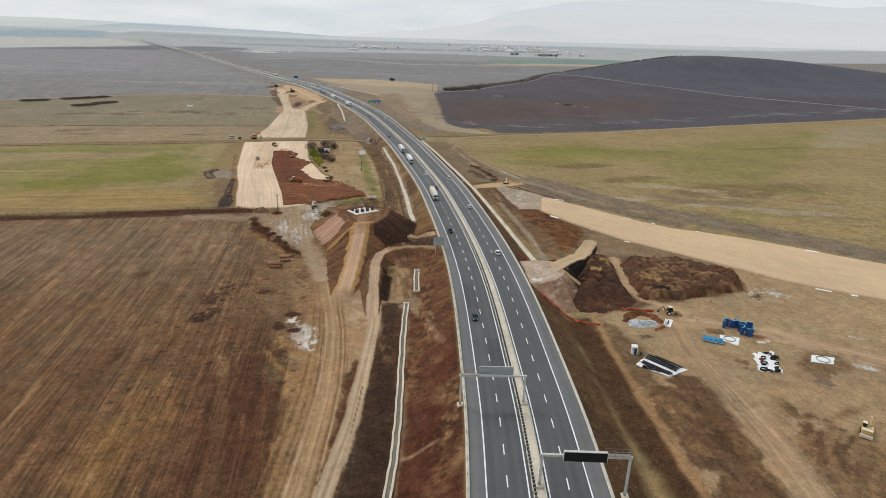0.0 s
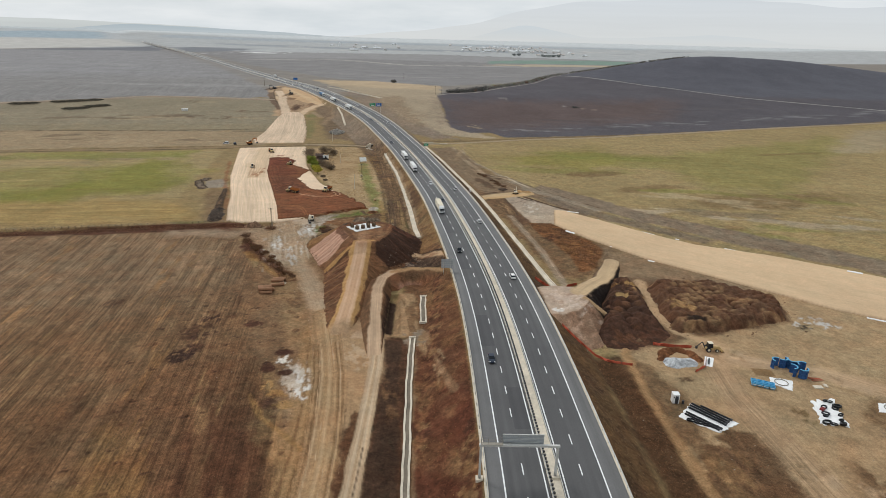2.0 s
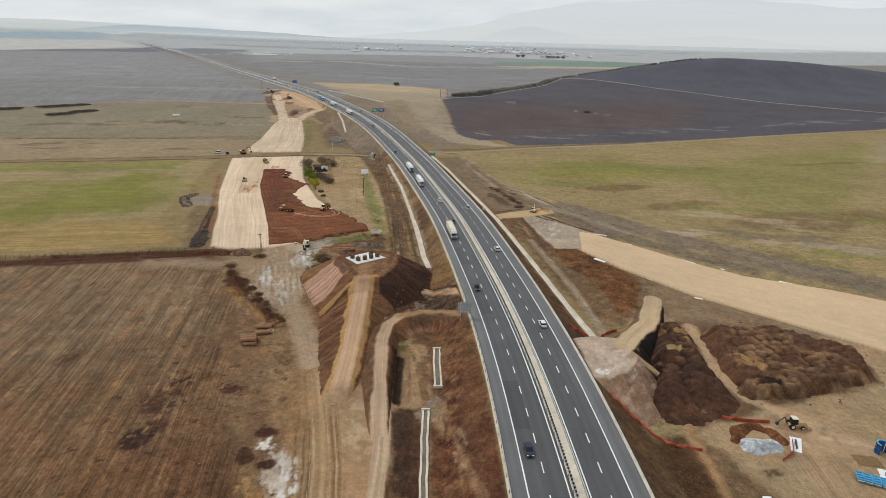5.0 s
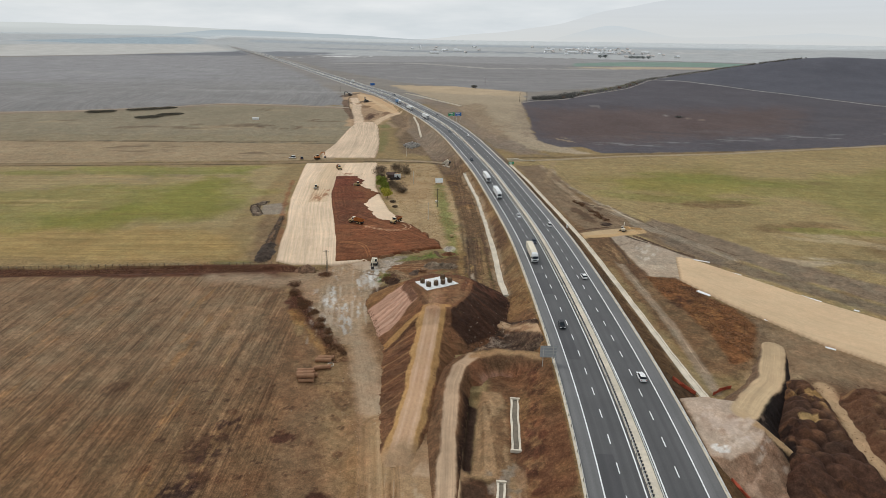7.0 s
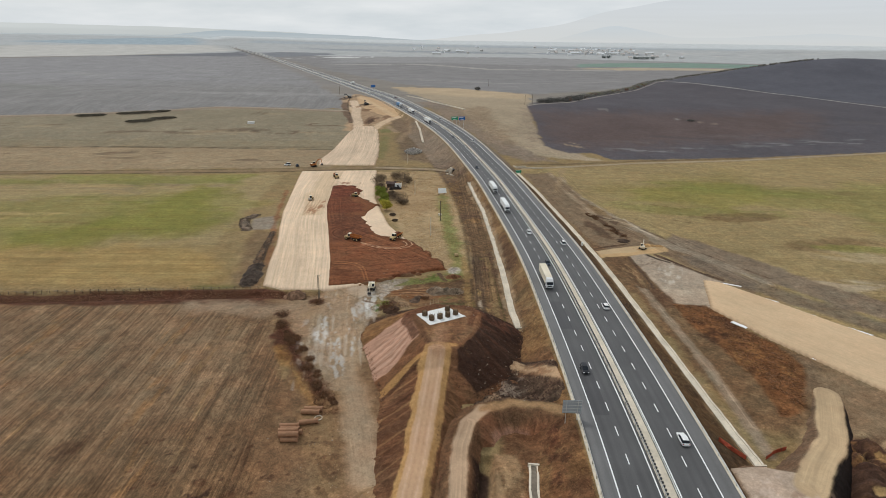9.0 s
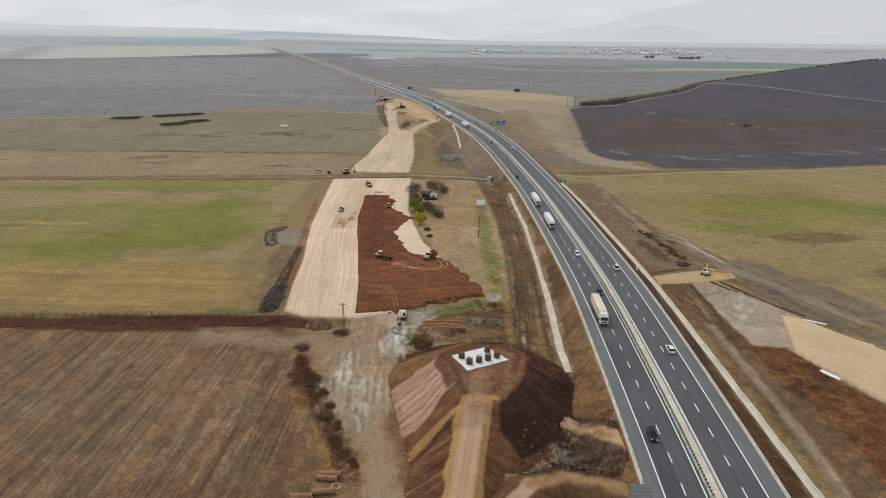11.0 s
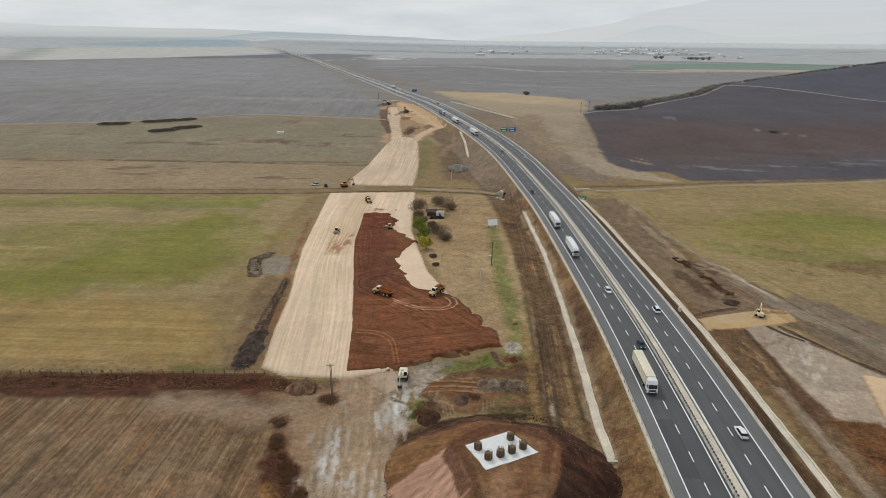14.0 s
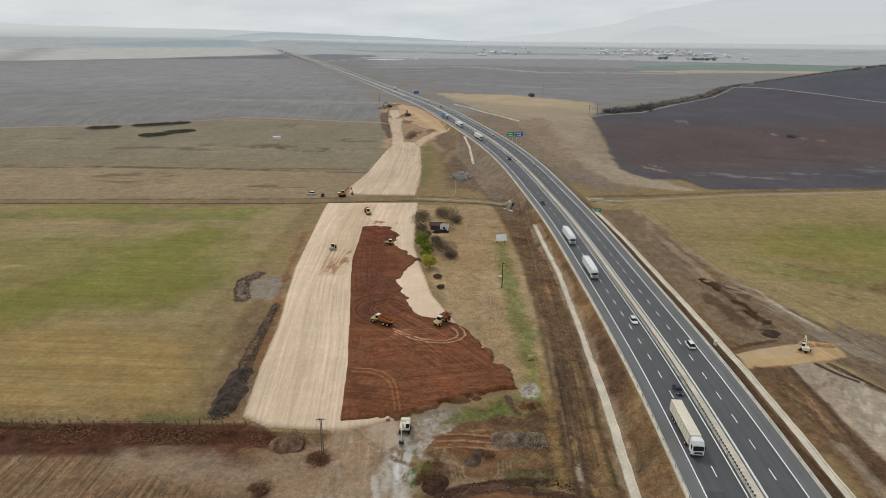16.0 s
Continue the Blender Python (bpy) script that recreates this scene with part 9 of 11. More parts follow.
def excavator(label, paint, boom_turn=0.0, group="earthmoving machines", folded=False):
    root = thing("excavator", pose(0, 0, 0), label, "excavator", group)
    for s in (-1.15, 1.15):
        bm = fresh()
        rings = [[(s + w, 2.1 * math.cos(a) * (1 if abs(math.cos(a)) < 0.98 else 1.0), 0.45 + 0.42 * math.sin(a)) for a in [i * math.tau / 12 for i in range(12)]] for w in (-0.3, 0.3)]
        hull(bm, rings)
        part("crawler_track", bm, RUBBER, root)
    bm = fresh()
    box(bm, 0, 0, 0.6, 1.8, 1.6, 0.5)
    part("undercarriage", bm, DARK, root)
    m = Matrix.Rotation(radians(boom_turn), 4, "Z")
    upper = fresh()
    box(upper, 0, -0.4, 1.5, 2.6, 3.6, 0.9, 0, 0.1)
    box(upper, 0, -1.7, 2.0, 2.5, 1.2, 0.7, 0, 0.12)
    bmesh.ops.transform(upper, matrix=m, verts=upper.verts)
    house = part("house", upper, paint, root)
    bm = fresh()
    box(bm, 0, -1.9, 2.37, 2.3, 0.9, 0.06)
    bmesh.ops.transform(bm, matrix=m, verts=bm.verts)
    part("engine_cover", bm, CREAM, house, "dusty pale engine cover")
    bm = fresh()
    hull(bm, [[(-1.25, 0.0, 1.9), (-0.3, 0.0, 1.9), (-0.3, 1.5, 1.9), (-1.25, 1.5, 1.9)], [(-1.2, 0.1, 3.0), (-0.35, 0.1, 3.0), (-0.35, 1.2, 3.0), (-1.2, 1.2, 3.0)]])
    bmesh.ops.transform(bm, matrix=m, verts=bm.verts)
    cab = part("cab", bm, GLASS, root)
    bm = fresh()
    box(bm, -0.78, 0.65, 3.05, 1.0, 1.3, 0.12, 0, 0.03)
    bmesh.ops.transform(bm, matrix=m, verts=bm.verts)
    part("cab_roof", bm, CREAM, cab)
    if folded:
        for name, tone, rings in (("boom", paint, ((0.1, 0.5, 0.9, 1.3, 1.9, 2.4), (0.1, 0.5, 2.2, 2.7, 3.6, 4.0), (0.12, 0.48, 3.2, 3.5, 3.4, 3.8))),
                                  ("arm", paint, ((0.15, 0.45, 3.0, 3.4, 3.7, 3.9), (0.15, 0.45, 3.2, 3.6, 2.4, 2.6), (0.2, 0.4, 2.6, 2.9, 1.1, 1.3))),
                                  ("bucket", DARK, ((-0.3, 0.9, 2.3, 3.0, 1.0, 1.3), (-0.3, 0.9, 1.9, 3.0, 0.5, 0.7), (-0.3, 0.9, 2.0, 2.7, 0.15, 0.3)))):
            bm = fresh()
            hull(bm, [[(x0, y0, z0), (x1, y0, z0), (x1, y1, z1), (x0, y1, z1)] for x0, x1, y0, y1, z0, z1 in rings])
            bmesh.ops.transform(bm, matrix=m, verts=bm.verts)
            part(name, bm, tone, root)
        bm = fresh()
        box(bm, 0, -2.6, 0.75, 2.9, 0.5, 0.9, 0, 0.05)
        part("dozer_blade", bm, CREAM, root)
    else:
        bm = fresh()
        hull(bm, [[(0.1, 1.0, 1.7), (0.5, 1.0, 1.7), (0.5, 1.2, 2.3), (0.1, 1.2, 2.3)], [(0.1, 3.2, 3.9), (0.5, 3.2, 3.9), (0.5, 3.0, 4.5), (0.1, 3.0, 4.5)], [(0.15, 5.6, 3.6), (0.45, 5.6, 3.6), (0.45, 5.6, 4.0), (0.15, 5.6, 4.0)]])
        bmesh.ops.transform(bm, matrix=m, verts=bm.verts)
        part("boom", bm, paint, root)
        bm = fresh()
        hull(bm, [[(0.17, 5.2, 4.5), (0.43, 5.2, 4.5), (0.43, 5.7, 4.5), (0.17, 5.7, 4.5)], [(0.2, 5.9, 1.4), (0.4, 5.9, 1.4), (0.4, 6.2, 1.4), (0.2, 6.2, 1.4)]])
        tube(bm, (0.3, 3.0, 4.6), (0.3, 5.3, 4.6), 0.1, seg=6)
        bmesh.ops.transform(bm, matrix=m, verts=bm.verts)
        part("arm", bm, paint, root)
        bm = fresh()
        hull(bm, [[(-0.35, 5.9, 1.4), (0.95, 5.9, 1.4), (0.95, 6.3, 1.3), (-0.35, 6.3, 1.3)], [(-0.35, 5.1, 0.9), (0.95, 5.1, 0.9), (0.95, 6.2, 0.5), (-0.35, 6.2, 0.5)], [(-0.35, 5.1, 0.5), (0.95, 5.1, 0.5), (0.95, 5.8, 0.25), (-0.35, 5.8, 0.25)]])
        bmesh.ops.transform(bm, matrix=m, verts=bm.verts)
        part("bucket", bm, DARK, root)
    return root


def roller(label):
    root = thing("road_roller", pose(0, 0, 0), label, "road roller", "earthmoving machines")
    bm = fresh()
    tube(bm, (-1.05, 2.0, 0.8), (1.05, 2.0, 0.8), 0.8, seg=18)
    part("drum", bm, STEEL_OLD, root)
    bm = fresh()
    box(bm, 0, 2.0, 1.0, 2.5, 0.25, 0.3)
    box(bm, -1.2, 1.6, 0.9, 0.2, 1.6, 0.3)
    box(bm, 1.2, 1.6, 0.9, 0.2, 1.6, 0.3)
    box(bm, 0, -1.2, 1.5, 1.7, 2.4, 0.9, 0, 0.1)
    part("frame", bm, YELLOW, root)
    bm = fresh()
    hull(bm, [[(-0.7, -0.2, 1.6), (0.7, -0.2, 1.6), (0.7, 1.0, 1.6), (-0.7, 1.0, 1.6)], [(-0.65, -0.1, 2.9), (0.65, -0.1, 2.9), (0.65, 0.8, 2.9), (-0.65, 0.8, 2.9)]])
    cab = part("cab", bm, GLASS, root)
    bm = fresh()
    box(bm, 0, 0.4, 2.97, 1.6, 1.3, 0.14, 0, 0.04)
    part("cab_roof", bm, CREAM, cab)
    for s in (-0.85, 0.85):
        wheel(root, s, -1.5, 0.75, 0.5, YELLOW)
    return root


def bulldozer(label):
    root = thing("bulldozer", pose(0, 0, 0), label, "bulldozer", "earthmoving machines")
    for s in (-0.95, 0.95):
        bm = fresh()
        hull(bm, [[(s + w, 1.9 * math.cos(a), 0.5 + 0.48 * math.sin(a)) for a in [i * math.tau / 12 for i in range(12)]] for w in (-0.27, 0.27)])
        part("crawler_track", bm, RUBBER, root)
    bm = fresh()
    box(bm, 0, 0.9, 1.3, 1.2, 2.0, 0.9, 0, 0.08)
    box(bm, 0, -0.9, 1.2, 1.6, 1.6, 0.8, 0, 0.08)
    part("hood", bm, YELLOW, root)
    bm = fresh()
    box(bm, 0, -0.6, 2.1, 1.3, 1.3, 1.0, 0, 0.05)
    cab = part("cab", bm, GLASS, root)
    bm = fresh()
    box(bm, 0, -0.6, 2.66, 1.5, 1.5, 0.12, 0, 0.03)
    part("cab_roof", bm, CREAM, cab)
    bm = fresh()
    hull(bm, [[(x, 2.5 - 0.12 * (1 - abs(z - 0.7)), z) for x, z in ((-1.7, 0.1), (1.7, 0.1), (1.7, 1.3), (-1.7, 1.3))], [(x, 2.62 - 0.12 * (1 - abs(z - 0.7)), z) for x, z in ((-1.7, 0.1), (1.7, 0.1), (1.7, 1.3), (-1.7, 1.3))]])
    part("blade", bm, STEEL_OLD, root)
    bm = fresh()
    for s in (-1.3, 1.3):
        box(bm, s, 1.4, 0.55, 0.16, 2.4, 0.22)
    part("push_arm", bm, YELLOW, root)
    return root


def backhoe(label):
    root = thing("backhoe_loader", pose(0, 0, 0), label, "backhoe loader", "earthmoving machines")
    bm = fresh()
    box(bm, 0, 1.2, 1.35, 1.0, 2.0, 0.8, 0, 0.08)
    box(bm, 0, 0.2, 0.95, 1.2, 4.2, 0.4)
    part("hood", bm, YELLOW, root)
    bm = fresh()
    hull(bm, [[(-0.75, -1.2, 1.3), (0.75, -1.2, 1.3), (0.75, 0.4, 1.3), (-0.75, 0.4, 1.3)], [(-0.7, -1.0, 2.8), (0.7, -1.0, 2.8), (0.7, 0.2, 2.8), (-0.7, 0.2, 2.8)]])
    cab = part("cab", bm, GLASS, root)
    bm = fresh()
    box(bm, 0, -0.4, 2.86, 1.6, 1.5, 0.12, 0, 0.03)
    part("cab_roof", bm, CREAM, cab)
    for s in (-0.95, 0.95):
        wheel(root, s, -0.9, 0.75, 0.45, CREAM)
        wheel(root, s * 0.95, 1.7, 0.48, 0.32, CREAM)
    bm = fresh()
    hull(bm, [[(-1.1, 3.0, 0.2), (1.1, 3.0, 0.2), (1.1, 3.1, 1.0), (-1.1, 3.1, 1.0)], [(-1.1, 3.9, 0.25), (1.1, 3.9, 0.25), (1.1, 3.2, 1.05), (-1.1, 3.2, 1.05)]])
    for s in (-0.6, 0.6):
        tube(bm, (s, 0.6, 1.6), (s, 3.1, 0.6), 0.1, seg=6)
    part("loader_bucket", bm, YELLOW, root)
    bm = fresh()
    tube(bm, (0, -1.8, 1.0), (0, -2.8, 3.0), 0.16, seg=6)
    tube(bm, (0, -2.8, 3.0), (0, -4.2, 1.6), 0.13, seg=6)
    box(bm, 0, -4.4, 1.1, 0.6, 0.6, 0.8, 0, 0.05)
    part("digging_arm", bm, DARK, root)
    return root


d1 = dump_truck("cream and ochre articulated dump truck on red clay", False)
d1.matrix_world = foot(-29.0, 332.6, 62) @ Matrix.Scale(0.8, 4)
d2 = dump_truck("articulated dump truck with a heaped load of clay", True)
d2.matrix_world = foot(-11.0, 334.5, 150) @ Matrix.Scale(0.8, 4)
copy_thing(d2, foot(-53.4, 451, 200))
excavator("dusty cream excavator reaching down at the clay's edge", CREAM, 0).matrix_world = foot(-16.9, 283.5, 180) @ Matrix.Scale(0.85, 4)
bulldozer("yellow bulldozer spreading red clay").matrix_world = foot(-36.5, 404.0, 95) @ Matrix.Scale(0.85, 4)
roller("cream road roller on the sand bed").matrix_world = foot(-58.8, 398.6, 175) @ Matrix.Scale(0.8, 4)
e2 = excavator("small excavator beside the eastern drain", CREAM, 40)
e2.matrix_world = foot(91.3, 325.0, -60) @ Matrix.Scale(0.7, 4)
e3 = excavator("dark excavator working at the far cutting", DARK, -30)
e3.matrix_world = foot(-83, 759, 120)
copy_thing(e3, foot(-59, 705, 60))
e4 = excavator("yellow excavator parked by the farm track", OCHRE, 20)
e4.matrix_world = foot(-72.5, 482, -70)
backhoe("yellow backhoe loader parked in the works yard").matrix_world = foot(98.5, 151.5, -100) @ Matrix.Scale(0.9, 4)
excavator("pale yellow crawler excavator with folded boom in the yard", plain("pale_machine_yellow", rgb(214, 182, 128), 0.5, vary=0.14, size=0.5), 0, folded=True).matrix_world = foot(110.9, 90.6, -47) @ Matrix.Scale(0.84, 4)
v1 = car(WHITE, "white works van by the farm track", "van")
v1["group"] = "works vehicles"
v1.matrix_world = foot(-90.3, 484.5, 80)
v2 = car(DARK_BLUE, "dark works pickup by the farm track", "suv")
v2["group"] = "works vehicles"
v2.matrix_world = foot(-83.5, 482.5, 20)

# ------------------------------------------------------------ works yard on the east side
def flat_sheet(name, cx, cy, w, d, turn, label, material=SHEET, seed=0, category="sheet"):
    """A limp sheet laid on the ground, with creases and an uneven edge."""
    r = random.Random(seed)
    bm = fresh()
    n, m = 9, 7
    top, low = [], []
    for j in range(m):
        for i in range(n):
            u, v = i / (n - 1) - 0.5, j / (m - 1) - 0.5
            edge = abs(u) > 0.49 or abs(v) > 0.49
            x, y = u * w + (r.uniform(-0.14, 0.14) if edge else 0), v * d + (r.uniform(-0.14, 0.14) if edge else 0)
            h = 0.1 + (0.02 if edge else r.uniform(0.0, 0.09))
            top.append(bm.verts.new((x, y, h)))
            low.append(bm.verts.new((x, y, h - 0.12)))
    for j in range(m - 1):
        for i in range(n - 1):
            a = j * n + i
            bm.faces.new((top[a], top[a + 1], top[a + n + 1], top[a + n]))
            bm.faces.new((low[a], low[a + n], low[a + n + 1], low[a + 1]))
    rim = [i for i in range(n)] + [n * j + n - 1 for j in range(1, m)] + [n * (m - 1) + i for i in range(n - 2, -1, -1)] + [n * j for j in range(m - 2, 0, -1)]
    for a, b in zip(rim, rim[1:] + rim[:1]):
        bm.faces.new((top[a], low[a], low[b], top[b]))
    bmesh.ops.recalc_face_normals(bm, faces=bm.faces)
    ob = part(name, bm, material)
    ob.matrix_world = foot(cx, cy, turn)
    return tagged(ob, label, category)


def ring(bm, cx, cy, z, r, t, seg=20, high=None):
    """An upright-walled ring of that radius and wall."""
    h = t if high is None else high
    loops = []
    for k in range(seg):
        a = k * math.tau / seg
        c, s = math.cos(a), math.sin(a)
        loops.append([bm.verts.new((cx + rr * c, cy + rr * s, z + hh)) for rr, hh in ((r, 0), (r, h), (r - t, h), (r - t, 0))])
    for a, b in zip(loops, loops[1:] + loops[:1]):
        for i in range(4):
            bm.faces.new((a[i], b[i], b[(i + 1) % 4], a[(i + 1) % 4]))
    bmesh.ops.recalc_face_normals(bm, faces=bm.faces)


def quad_sheet(name, corners, label, seed, ragged=0.3, category="sheet"):
    """A limp sheet spread between four corners, its edges torn and creased."""
    r = random.Random(seed)
    c = [Vector((p[0], p[1], 0)) for p in corners]
    mid = sum(c, Vector()) / 4
    n = 13
    bm = fresh()
    rows = []
    for j in range(n):
        row = []
        for i in range(n):
            u, v = i / (n - 1), j / (n - 1)
            p = (c[0] * (1 - u) + c[1] * u) * (1 - v) + (c[3] * (1 - u) + c[2] * u) * v
            if i in (0, n - 1) or j in (0, n - 1):
                p = p + (p - mid).normalized() * r.uniform(-ragged, ragged * 0.4)
            row.append((p.x, p.y, surface_z(p.x, p.y) + 0.06 + r.uniform(0, 0.1)))
        rows.append(row)
    top = [[bm.verts.new(p) for p in row] for row in rows]
    low = [[bm.verts.new((p[0], p[1], p[2] - 0.18)) for p in row] for row in rows]
    for j in range(n - 1):
        for i in range(n - 1):
            bm.faces.new((top[j][i], top[j][i + 1], top[j + 1][i + 1], top[j + 1][i]))
            bm.faces.new((low[j][i], low[j + 1][i], low[j + 1][i + 1], low[j][i + 1]))
    rim = [(0, i) for i in range(n)] + [(j, n - 1) for j in range(1, n)] + [(n - 1, i) for i in range(n - 2, -1, -1)] + [(j, 0) for j in range(n - 2, 0, -1)]
    for (aj, ai), (bj, bi) in zip(rim, rim[1:] + rim[:1]):
        bm.faces.new((top[aj][ai], low[aj][ai], low[bj][bi], top[bj][bi]))
    bmesh.ops.recalc_face_normals(bm, faces=bm.faces)
    return tagged(part(name, bm, SHEET), label, category)


# black pipes laid out on a white sheet
quad_sheet("ground_sheet", ((73.1, 124.2), (79.1, 128.8), (85.8, 120.1), (79.3, 117.5)), "white plastic sheet under black drain pipes", 1, 0.4)
for k, (x0, y0, x1, y1) in enumerate(((79.0, 128.3, 83.6, 120.6), (78.2, 127.7, 82.9, 120.2), (75.9, 125.4, 80.4, 118.4), (75.2, 124.8, 79.6, 118.2), (77.4, 127.0, 82.2, 119.6), (80.6, 127.2, 84.6, 121.0))):
    root = thing("drain_pipe", pose(0, 0, 0), "long black plastic drain pipe on white sheeting", "pipe", "black drain pipes")
    length = math.hypot(x1 - x0, y1 - y0)
    root.matrix_world = foot((x0 + x1) / 2, (y0 + y1) / 2, math.degrees(math.atan2(y1 - y0, x1 - x0)), -0.06)
    bm = fresh()
    tube(bm, (-length / 2, 0, 0.34), (length / 2 - 0.5, 0, 0.34), 0.22, seg=10)
    part("barrel", bm, BLACK, root)
    bm = fresh()
    tube(bm, (length / 2 - 0.5, 0, 0.34), (length / 2, 0, 0.34), 0.28, seg=10)
    part("socket", bm, DARK, root)
for k in range(8):
    bm = fresh()
    ring(bm, 0, 0, 0, 0.5 + 0.1 * (k % 2), 0.16, 12, 0.35)
    ob = part("pipe_coupling", bm, BLACK)
    ob.matrix_world = foot(74.9 + k * 0.68, 122.6 - k * 0.5 + 0.2 * (k % 2), 20 * k, -0.14)
    tagged(ob, "short black pipe coupling on white sheeting", "pipe", "pipe couplings")

# white cabin
root = thing("site_cabin", foot(75.5, 129.8, -12), "small white site toilet cabin", "cabin")
bm = fresh()
box(bm, 0, 0, 1.2, 1.5, 1.5, 2.3, 0, 0.05)
body = part("body", bm, WHITE, root)
bm = fresh()
box(bm, 0, 0, 2.42, 1.6, 1.6, 0.16, 0, 0.06)
part("roof", bm, SHEET, root)
bm = fresh()
box(bm, 0.15, -0.76, 1.1, 0.75, 0.05, 1.95, 0, 0.01)
part("door", bm, DARK, body)
bm = fresh()
box(bm, -0.5, -0.76, 1.75, 0.2, 0.05, 0.4)
part("vent", bm, BLACK, body)
bm = fresh()
tube(bm, (0, 0, 0), (0, 0, 0.8), 0.3, seg=10)
ob = part("waste_drum", bm, DARK)
ob.matrix_world = foot(77.2, 129.0)
tagged(ob, "small dark drum beside the white cabin", "drum")


# steel shuttering
def half_shutter():
    root = thing("formwork_shell", pose(0, 0, 0), "curved dark blue steel formwork shell standing upright", "formwork", "blue formwork shells")
    bm = fresh()
    seg = 9
    for r0, r1, z0, z1 in ((1.05, 1.12, 0.0, 2.5), (1.12, 1.26, 0.0, 0.1), (1.12, 1.26, 1.2, 1.3)):
        rings = []
        for k in range(seg):
            a = math.pi * k / (seg - 1)
            rings.append([(rr * math.cos(a), rr * math.sin(a), zz1) for rr, zz1 in ((r0, z0), (r1, z0), (r1, z1), (r0, z1))])
        hull(bm, rings)
    part("shell", bm, BLUE, root)
    bm = fresh()
    for k in range(5):
        a = math.pi * k / 4
        box(bm, 1.2 * math.cos(a), 1.2 * math.sin(a), 1.25, 0.1, 0.12, 2.5, math.degrees(a))
    part("stiffener", bm, BLUE, root)
    bm = fresh()
    hull(bm, [[(rr * math.cos(math.pi * k / 8), rr * math.sin(math.pi * k / 8), zz1) for rr, zz1 in ((1.03, 2.38), (1.3, 2.38), (1.3, 2.52), (1.03, 2.52))] for k in range(9)])
    part("top_flange", bm, SKY_BLUE, root, "worn light blue top flange")
    return root


shell = half_shutter()
shell.matrix_world = foot(110.9, 141.2, 30)
for x, y, t in ((113.0, 141.8, 200), (115.0, 140.6, 120), (112.6, 137.6, 250), (116.2, 138.4, 10), (114.6, 136.2, 190)):
    copy_thing(shell, foot(x, y, t))

for k in range(4):
    root = thing("shutter_table", foot(99.9 + k * 1.15, 134.9 - k * 0.75, -32), "light blue steel formwork panel lying flat", "formwork", "light blue formwork panels")
    bm = fresh()
    box(bm, 0, 0, 0.5, 1.25, 2.7, 0.12, 0, 0.02)
    part("plate", bm, SKY_BLUE, root)
    bm = fresh()
    for j in range(4):
        box(bm, 0, -1.2 + j * 0.8, 0.68, 1.25, 0.12, 0.26)
    for s in (-0.58, 0.58):
        box(bm, s, 0, 0.68, 0.1, 2.7, 0.26)
    box(bm, 0, -1.0, 0.2, 1.1, 0.12, 0.45)
    box(bm, 0, 1.0, 0.2, 1.1, 0.12, 0.45)
    part("frame", bm, SKY_BLUE, root)
    bm = fresh()
    box(bm, 0, -1.37, 0.5, 1.2, 0.05, 0.12)
    part("edge_strip", bm, WHITE, root, "white worn edge")
for lo, sheet_label, seed in ((((106.0, 137.1), (110.9, 134.6), (107.4, 130.4), (104.2, 134.3)), "white sheet on bare earth with a reinforcement ring", 3),
                              (((124.8, 123.5), (130.1, 121.1), (127.0, 117.9), (121.8, 120.1)), "white rectangular sheet pegged on bare earth", 4),
                              (((108.4, 126.0), (115.2, 126.4), (110.0, 115.2), (104.4, 117.4)), "white crumpled sheet strewn with black pipe bends", 5)):
    quad_sheet("ground_sheet", lo, sheet_label, seed, 1.5 if seed == 5 else 0.25)
for x, y, r in ((107.2, 134.2, 1.6), (126.0, 120.6, 1.7)):
    bm = fresh()
    ring(bm, 0, 0, 0, r, 0.16, 24, 0.14)
    ob = part("steel_hoop", bm, STEEL_OLD)
    ob.matrix_world = foot(x, y, 0, -0.16)
    tagged(ob, "thin steel hoop lying on a white sheet", "hoop", "steel hoops")
# rusty mat of reinforcement beside the formwork
bm = fresh()
for k in range(14):
    box(bm, 0, -1.5 + k * 0.24, 0.12, 5.0, 0.05, 0.05)
    box(bm, -2.4 + k * 0.37, 0, 0.16, 0.05, 3.4, 0.05)
ob = part("steel_mesh_mat", bm, plain("rusty_mesh", rgb(150, 120, 84), 0.85, vary=0.2))
ob.matrix_world = foot(105.8, 139.2, -16)
tagged(ob, "rusty steel mesh mat lying beside blue formwork", "steel mesh")
rnd = random.Random(9)
for x, y, r in ((112.6, 125.2, 1.3), (113.2, 123.0, 1.1), (112.2, 122.4, 0.8), (108.4, 120.9, 0.9), (107.6, 120.0, 0.7), (106.0, 117.8, 1.1), (107.2, 117.0, 0.9), (109.2, 116.6, 0.8), (109.9, 123.2, 0.7), (111.4, 119.9, 0.7), (110.0, 118.0, 0.6)):
    bm = fresh()
    ring(bm, 0, 0, 0, r, 0.22 + 0.25 * rnd.random(), 16, 0.2 + 0.3 * rnd.random())
    ob = part("pipe_coil", bm, BLACK)
    ob.matrix_world = foot(x, y, 0, -0.16) @ pose(0, 0, 0, rnd.uniform(-14, 14), rnd.uniform(-14, 14), 0) @ Matrix.Diagonal((1.0, rnd.uniform(0.55, 1.0), 1.0, 1.0))
    tagged(ob, "coil of black plastic pipe on a white sheet", "pipe coil", "black pipe coils")
bm = fresh()
box(bm, 0, 0, 0.35, 1.1, 0.8, 0.6, 0, 0.04)
ob = part("red_toolbox", bm, plain("red_paint", rgb(120, 36, 34), 0.5))
ob.matrix_world = foot(108.8, 122.4, 20)
tagged(ob, "small red box among black pipe coils", "box")
